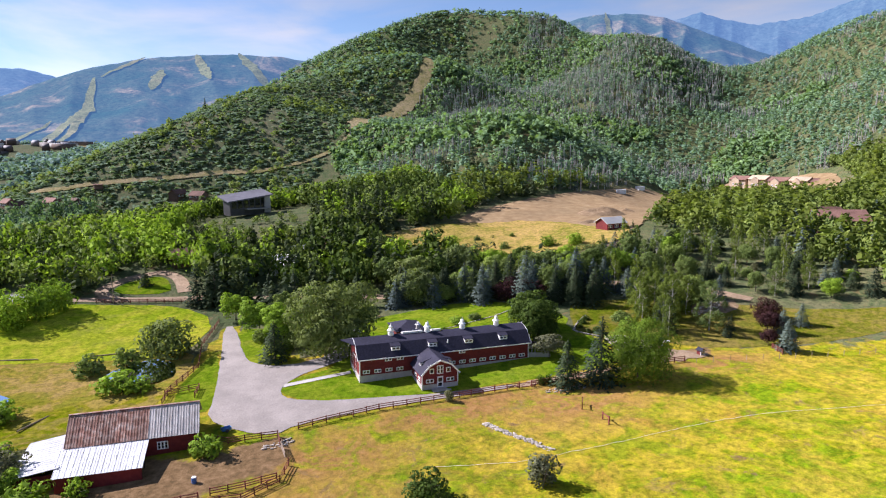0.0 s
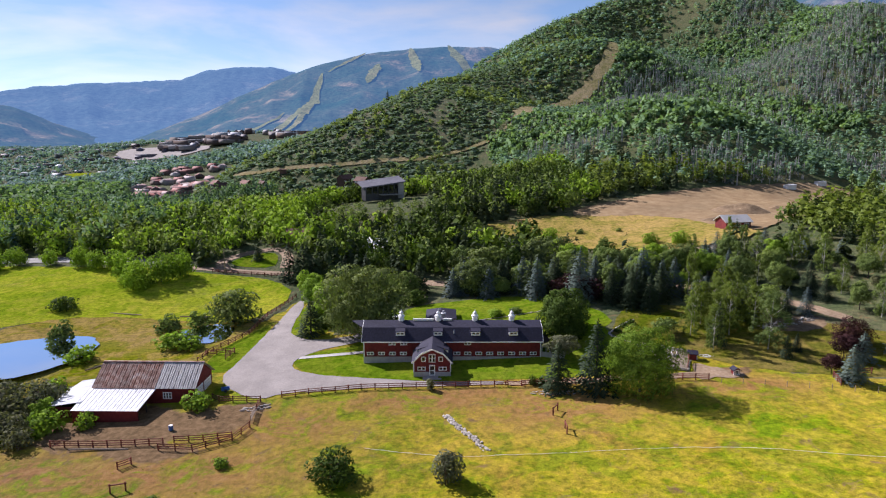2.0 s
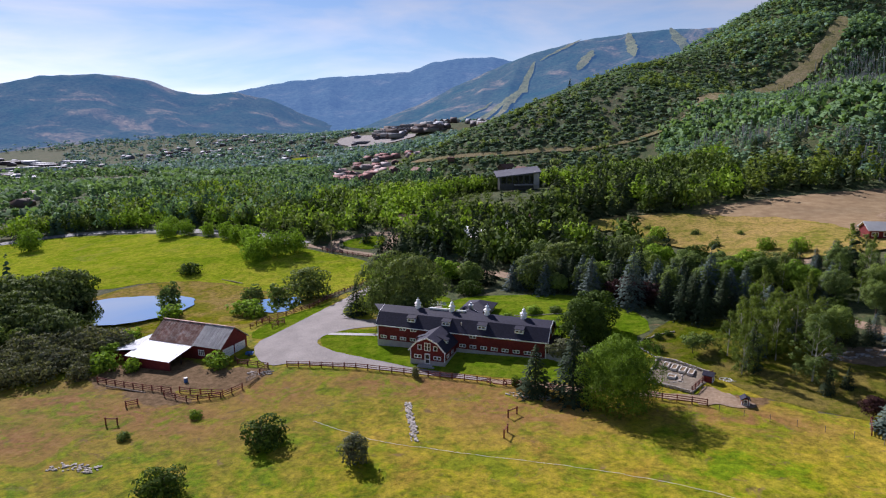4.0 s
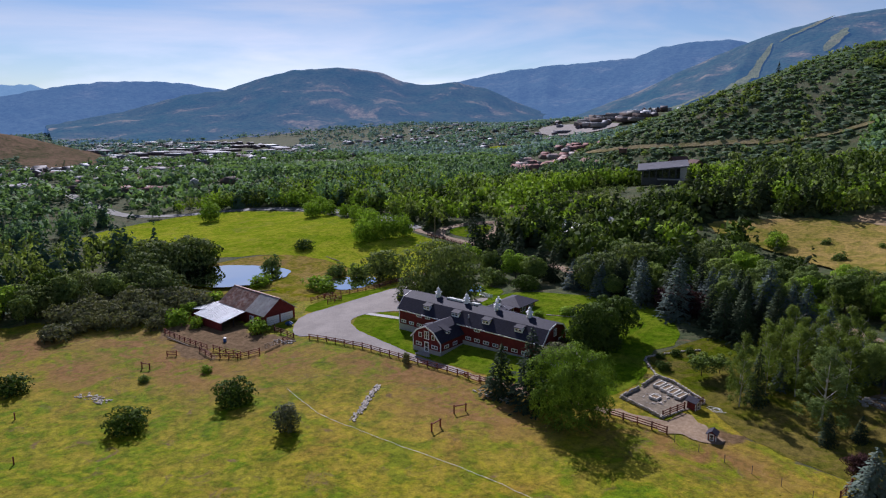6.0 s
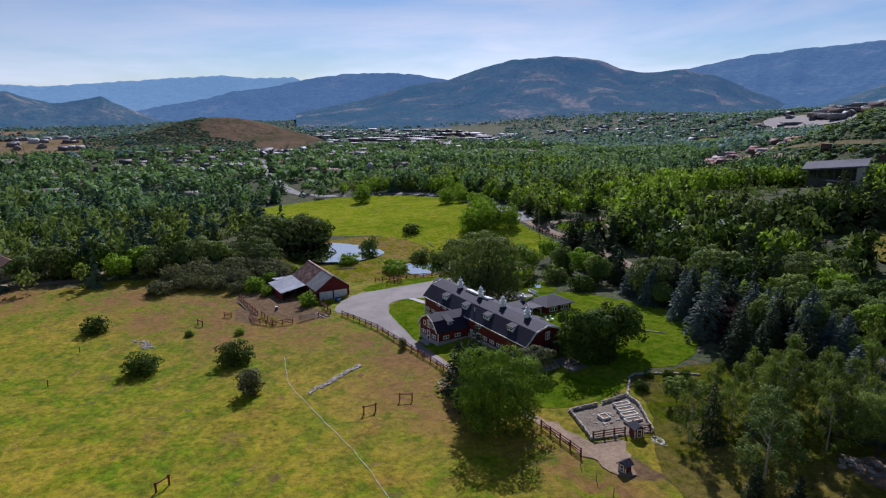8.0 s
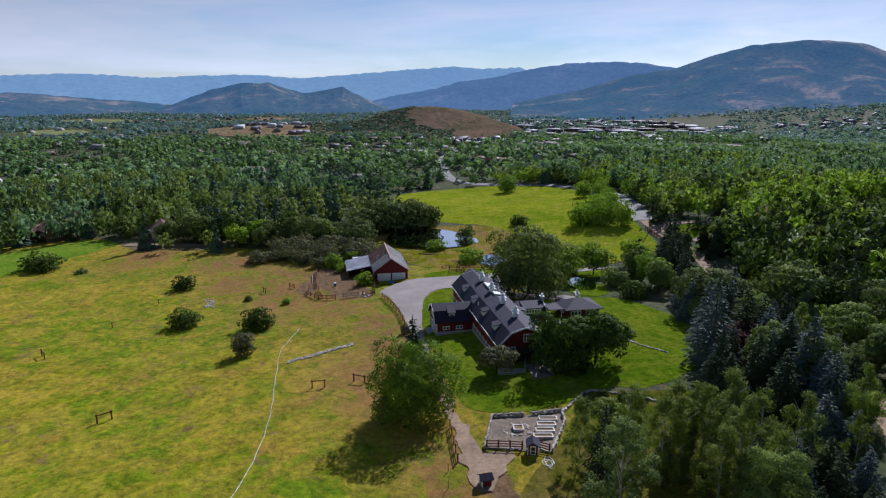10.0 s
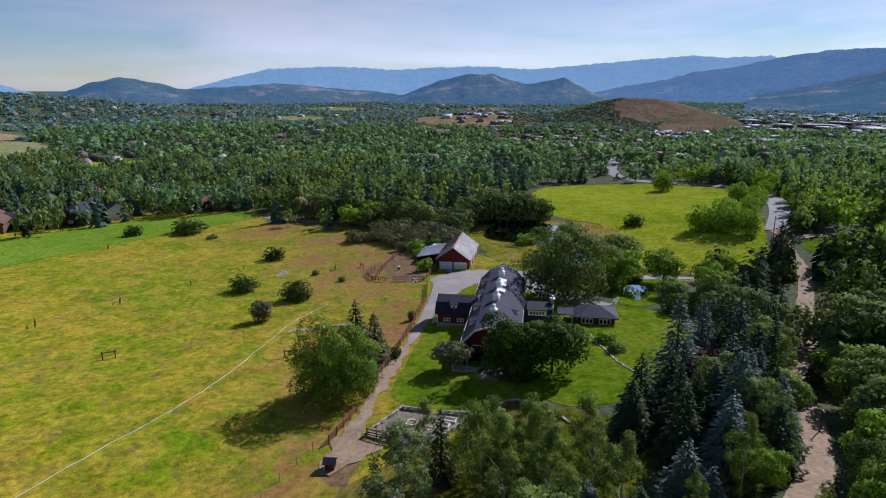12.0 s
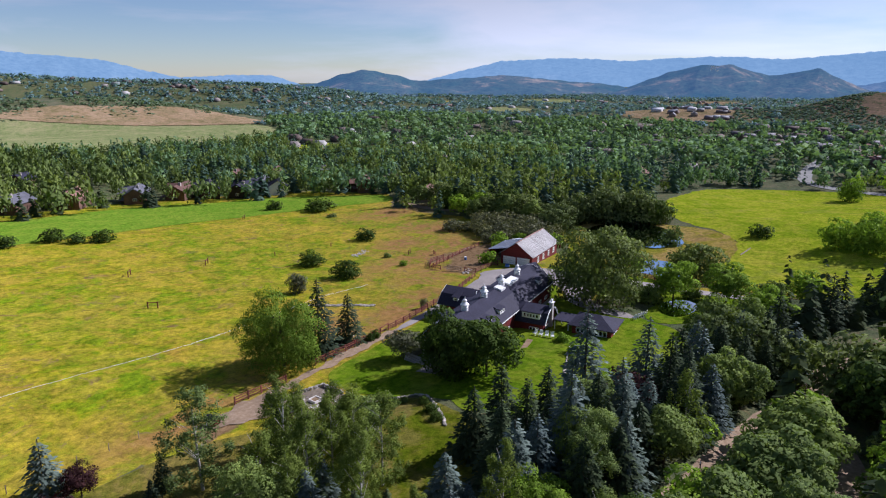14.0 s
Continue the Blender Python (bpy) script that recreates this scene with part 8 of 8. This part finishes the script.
tg = tnt.nodes.new("ShaderNodeNewGeometry")
tnt.links.new(stops(tnt, tg.outputs["Random Per Island"], [(0.0, (0.10, 0.08, 0.085)), (0.5, (0.14, 0.14, 0.17)), (0.82, (0.22, 0.23, 0.26)), (0.93, (0.42, 0.43, 0.46)), (1.0, (0.72, 0.72, 0.74))]), tb.inputs["Base Color"])
REDTOP, tnt, tb = start("red_brown_roofs", 0.8)
tg = tnt.nodes.new("ShaderNodeNewGeometry")
tnt.links.new(stops(tnt, tg.outputs["Random Per Island"], [(0.0, (0.16, 0.06, 0.05)), (0.6, (0.26, 0.10, 0.085)), (1.0, (0.40, 0.36, 0.35))]), tb.inputs["Base Color"])
town("valley_houses", 150, -760, -240, -500, 420, "scattered houses between the valley trees", 0.02, TOWNDARK)
town("town_houses", 170, -1300, -640, 220, 640, "far town of low pale and brown buildings", 0.4, TOWN, 1.0, PALETOP)
town("town_houses", 70, -720, -440, -30, 250, "pale town buildings beside the brown butte", 0.05, TOWN, 1.0, PALETOP)
town("brown_offices", 24, -560, -345, 62, 190, "red-brown office blocks at the town's edge", 0.12, TOWNDARK, 1.0, REDTOP)
town("town_houses", 110, -900, -480, 700, 1150, "far resort village at the valley head", 0.12, TOWN, 1.0, PALETOP)
town("resort_blocks", 60, -520, -300, 930, 1080, "large brown resort hotels below the ski runs", 0.5, TOWNDARK, 1.6, PALETOP, RESORT)
town("ridge_houses", 90, -1050, -380, -1330, -820, "houses dotted over the low wooded ridge", 0.0, TOWNDARK)
BUTTE_TOP = [(-960, -170), (-960, -30), (-820, -30), (-820, -170)]
town("butte_houses", 26, -960, -820, -170, -30, "houses along the top of the low tan hill", 0.0, TOWNDARK, 1.0, PALETOP, BUTTE_TOP)
town("chalet_village", 120, -362, -210, 372, 672, "close red-brown chalets at the valley head", 0.06, TOWNDARK, 1.0, REDTOP, CHALET_QUARTER)
town("valley_houses", 80, -1700, -560, -800, 100, "far houses on the valley floor", 0.03, TOWNDARK)

drape("dry_bank", [(-330, 960), (-250, 985), (-230, 1060), (-300, 1090), (-350, 1040)], RUNGRASS, 1.6, "pale cleared slope at the foot of the ski runs", "hill", 10, 4.0)
drape("car_park", [(-590, 945), (-540, 880), (-450, 880), (-400, 920), (-470, 965), (-570, 985)], GRAVEL, 1.5, "large pale car park below the ski runs", "car park", 12)

# ---- far hills and mountains ----
def far_range(name, crest, depth, mat, label, foot=-20.0, rough=0.012, seed=0, runs=(), taper=False):
    """A range under a crest line of (x, y, height); its near side falls to the foot within that depth towards the farm.
    runs: cleared strips on the near side, as (along, height) pairs from their low end to their high end, and a breadth."""
    c = np.array(crest, float)
    s = np.r_[0, np.cumsum(np.hypot(np.diff(c[:, 0]), np.diff(c[:, 1])))]
    n, m = 300, 40
    u = np.linspace(0, s[-1], n)
    if taper:
        c = c.copy()
        c[:, 2] = foot + (c[:, 2] - foot) * np.clip(np.minimum(s, s[-1] - s) / (0.16 * s[-1]), 0.0, 1.0) ** 0.7
    ker = np.array([1, 3, 5, 7, 5, 3, 1]) / 25
    line = [np.convolve(np.pad(np.interp(u, s, c[:, k]), 3, mode="edge"), ker, "valid") for k in range(3)]

    def at(i, f):
        """A place on the range: i along the crest, f from the foot (0) to the crest (1) and on behind it."""
        x, y, h = (float(np.interp(i, np.arange(n), k)) for k in line)
        d = math.hypot(x, y + 40)
        back = depth * (1 - f)
        x, y = x - x / d * back, y - (y + 40) / d * back
        g = f if f <= 1 else 1 - (f - 1) * 2.2
        body = math.sin(math.pi * min(1.0, max(0.0, g)))
        bumpy = noise.fractal((x * 0.0032, y * 0.0032, seed), 0.9, 2.1, 5) * rough * d
        fold = abs(noise.noise((i * 0.035 + seed, f * 0.9, seed))) * 0.2 * body
        crag = noise.noise((x * 0.03, y * 0.03, seed)) * d * 0.0016
        return x, y, foot + (h - foot) * max(0.0, g) ** 1.15 * (1 - fold) + bumpy * body + crag

    vs = [at(i, j / (m - 1) * 1.2) for j in range(m) for i in range(n)]
    i = np.arange(n * m).reshape(m, n)
    q = np.stack([i[:-1, :-1], i[:-1, 1:], i[1:, 1:], i[1:, :-1]], -1).reshape(-1, 4)
    ob = tagged(new(name, quick_mesh(name, np.array(vs), q, mat, True)), label, "mountain", kind="structure")
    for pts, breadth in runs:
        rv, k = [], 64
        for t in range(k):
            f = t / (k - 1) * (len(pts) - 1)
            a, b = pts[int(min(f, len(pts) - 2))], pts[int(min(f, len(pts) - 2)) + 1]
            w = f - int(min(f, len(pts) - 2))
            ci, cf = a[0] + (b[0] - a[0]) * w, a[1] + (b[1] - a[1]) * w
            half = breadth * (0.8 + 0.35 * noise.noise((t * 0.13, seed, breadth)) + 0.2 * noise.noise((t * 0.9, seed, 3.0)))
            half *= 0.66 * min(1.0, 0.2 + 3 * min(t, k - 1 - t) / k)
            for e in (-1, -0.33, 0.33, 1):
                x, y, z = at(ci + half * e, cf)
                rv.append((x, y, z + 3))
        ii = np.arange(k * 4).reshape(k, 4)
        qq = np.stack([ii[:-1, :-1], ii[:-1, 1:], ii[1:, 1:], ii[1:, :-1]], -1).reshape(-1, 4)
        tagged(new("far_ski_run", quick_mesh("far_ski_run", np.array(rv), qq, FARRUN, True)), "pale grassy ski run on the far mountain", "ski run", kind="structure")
    return ob


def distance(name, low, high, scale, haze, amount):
    """The backdrop of the far distance: dark woods and pale clearings, with a blue emission painted on as haze."""
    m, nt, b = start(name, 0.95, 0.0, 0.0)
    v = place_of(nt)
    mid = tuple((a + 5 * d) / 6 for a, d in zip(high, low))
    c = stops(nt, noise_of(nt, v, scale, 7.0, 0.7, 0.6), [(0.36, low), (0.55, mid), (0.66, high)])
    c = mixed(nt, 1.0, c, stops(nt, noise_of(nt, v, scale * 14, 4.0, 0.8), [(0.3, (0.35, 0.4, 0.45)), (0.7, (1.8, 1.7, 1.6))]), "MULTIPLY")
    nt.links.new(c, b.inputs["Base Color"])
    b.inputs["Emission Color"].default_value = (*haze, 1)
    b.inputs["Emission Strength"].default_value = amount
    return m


# the emission paints the blue haze of the air onto these slopes
FAR1 = distance("hazed_far_slopes", (0.020, 0.046, 0.034), (0.19, 0.15, 0.10), 0.007, (0.048, 0.112, 0.235), 0.56)
FAR2 = distance("hazed_farther_slopes", (0.03, 0.05, 0.05), (0.08, 0.09, 0.08), 0.004, (0.07, 0.14, 0.285), 0.72)
FAR3 = distance("hazed_farthest_slopes", (0.04, 0.055, 0.06), (0.07, 0.08, 0.08), 0.002, (0.13, 0.235, 0.37), 0.95)
# straw grass of the runs, with a weaker painted haze in its emission
FARRUN = distance("hazed_run_grass", (0.12, 0.135, 0.075), (0.21, 0.195, 0.115), 0.012, (0.08, 0.15, 0.26), 0.3)
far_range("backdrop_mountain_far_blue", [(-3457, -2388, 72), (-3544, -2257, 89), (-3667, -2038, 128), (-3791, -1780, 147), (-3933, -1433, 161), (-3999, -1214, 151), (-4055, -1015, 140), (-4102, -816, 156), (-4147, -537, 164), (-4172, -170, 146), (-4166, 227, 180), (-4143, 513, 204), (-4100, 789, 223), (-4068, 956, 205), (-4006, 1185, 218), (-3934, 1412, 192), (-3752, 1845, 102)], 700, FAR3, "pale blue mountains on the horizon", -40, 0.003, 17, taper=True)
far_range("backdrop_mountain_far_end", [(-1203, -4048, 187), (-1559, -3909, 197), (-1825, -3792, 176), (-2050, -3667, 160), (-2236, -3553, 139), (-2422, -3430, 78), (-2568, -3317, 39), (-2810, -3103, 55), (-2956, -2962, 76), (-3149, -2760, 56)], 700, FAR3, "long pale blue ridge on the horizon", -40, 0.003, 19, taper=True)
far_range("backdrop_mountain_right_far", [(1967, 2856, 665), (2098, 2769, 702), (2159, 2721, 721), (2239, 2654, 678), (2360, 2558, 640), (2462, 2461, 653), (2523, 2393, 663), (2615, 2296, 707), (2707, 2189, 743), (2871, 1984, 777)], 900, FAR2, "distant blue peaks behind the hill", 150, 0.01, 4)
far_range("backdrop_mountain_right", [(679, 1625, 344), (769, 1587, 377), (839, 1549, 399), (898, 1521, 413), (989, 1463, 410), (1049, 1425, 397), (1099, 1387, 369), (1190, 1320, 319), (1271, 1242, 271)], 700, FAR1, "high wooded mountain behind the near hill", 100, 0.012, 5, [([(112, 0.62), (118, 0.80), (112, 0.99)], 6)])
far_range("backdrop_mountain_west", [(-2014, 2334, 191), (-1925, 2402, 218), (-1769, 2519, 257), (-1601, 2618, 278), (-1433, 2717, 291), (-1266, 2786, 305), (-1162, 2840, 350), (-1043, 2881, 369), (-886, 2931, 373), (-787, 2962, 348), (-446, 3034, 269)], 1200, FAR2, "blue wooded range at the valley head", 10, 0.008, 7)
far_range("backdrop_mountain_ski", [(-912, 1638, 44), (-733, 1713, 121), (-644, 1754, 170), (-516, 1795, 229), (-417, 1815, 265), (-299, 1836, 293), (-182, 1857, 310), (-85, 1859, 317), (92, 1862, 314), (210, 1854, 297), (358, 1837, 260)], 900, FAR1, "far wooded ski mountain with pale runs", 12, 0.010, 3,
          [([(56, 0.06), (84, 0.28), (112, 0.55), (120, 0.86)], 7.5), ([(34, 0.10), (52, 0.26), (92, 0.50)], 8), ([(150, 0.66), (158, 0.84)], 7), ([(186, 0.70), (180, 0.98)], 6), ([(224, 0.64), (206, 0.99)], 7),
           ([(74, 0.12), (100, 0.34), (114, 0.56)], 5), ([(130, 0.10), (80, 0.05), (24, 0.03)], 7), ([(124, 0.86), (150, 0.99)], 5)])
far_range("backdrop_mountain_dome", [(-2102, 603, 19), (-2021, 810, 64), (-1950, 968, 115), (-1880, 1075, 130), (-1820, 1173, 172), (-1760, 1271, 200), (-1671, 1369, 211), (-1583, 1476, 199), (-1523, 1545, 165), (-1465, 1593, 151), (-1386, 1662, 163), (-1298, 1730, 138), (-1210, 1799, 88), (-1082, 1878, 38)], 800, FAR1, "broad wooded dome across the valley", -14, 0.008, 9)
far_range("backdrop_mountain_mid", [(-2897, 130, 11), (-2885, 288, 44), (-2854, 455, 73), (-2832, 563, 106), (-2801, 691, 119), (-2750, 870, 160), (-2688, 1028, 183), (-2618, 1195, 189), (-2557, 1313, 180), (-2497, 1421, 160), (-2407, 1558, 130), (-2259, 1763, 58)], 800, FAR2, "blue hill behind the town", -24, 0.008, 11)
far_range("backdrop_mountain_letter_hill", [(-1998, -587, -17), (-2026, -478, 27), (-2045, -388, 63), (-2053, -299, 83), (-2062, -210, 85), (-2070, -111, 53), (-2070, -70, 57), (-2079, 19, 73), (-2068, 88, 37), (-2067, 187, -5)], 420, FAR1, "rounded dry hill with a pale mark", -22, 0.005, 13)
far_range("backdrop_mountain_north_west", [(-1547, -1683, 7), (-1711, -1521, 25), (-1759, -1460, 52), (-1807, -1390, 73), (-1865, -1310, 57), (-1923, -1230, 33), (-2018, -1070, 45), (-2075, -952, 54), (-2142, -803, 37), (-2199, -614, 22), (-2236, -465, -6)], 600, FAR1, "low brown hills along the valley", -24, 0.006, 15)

# two pale letters of laid stones on the rounded hill
letters = bpy.data.curves.new("hillside_letters", "FONT")
letters.body, letters.size, letters.extrude, letters.align_x = "PC", 19.0, 0.3, "CENTER"
letters.offset = 0.5
letters.materials.append(WHITE)
sign = tagged(new("hillside_letters", letters), "two large white letters laid out on the dry hillside", "letters")
sign.matrix_basis = pose(-1882, -232.2, 64, 90, 0, 97)
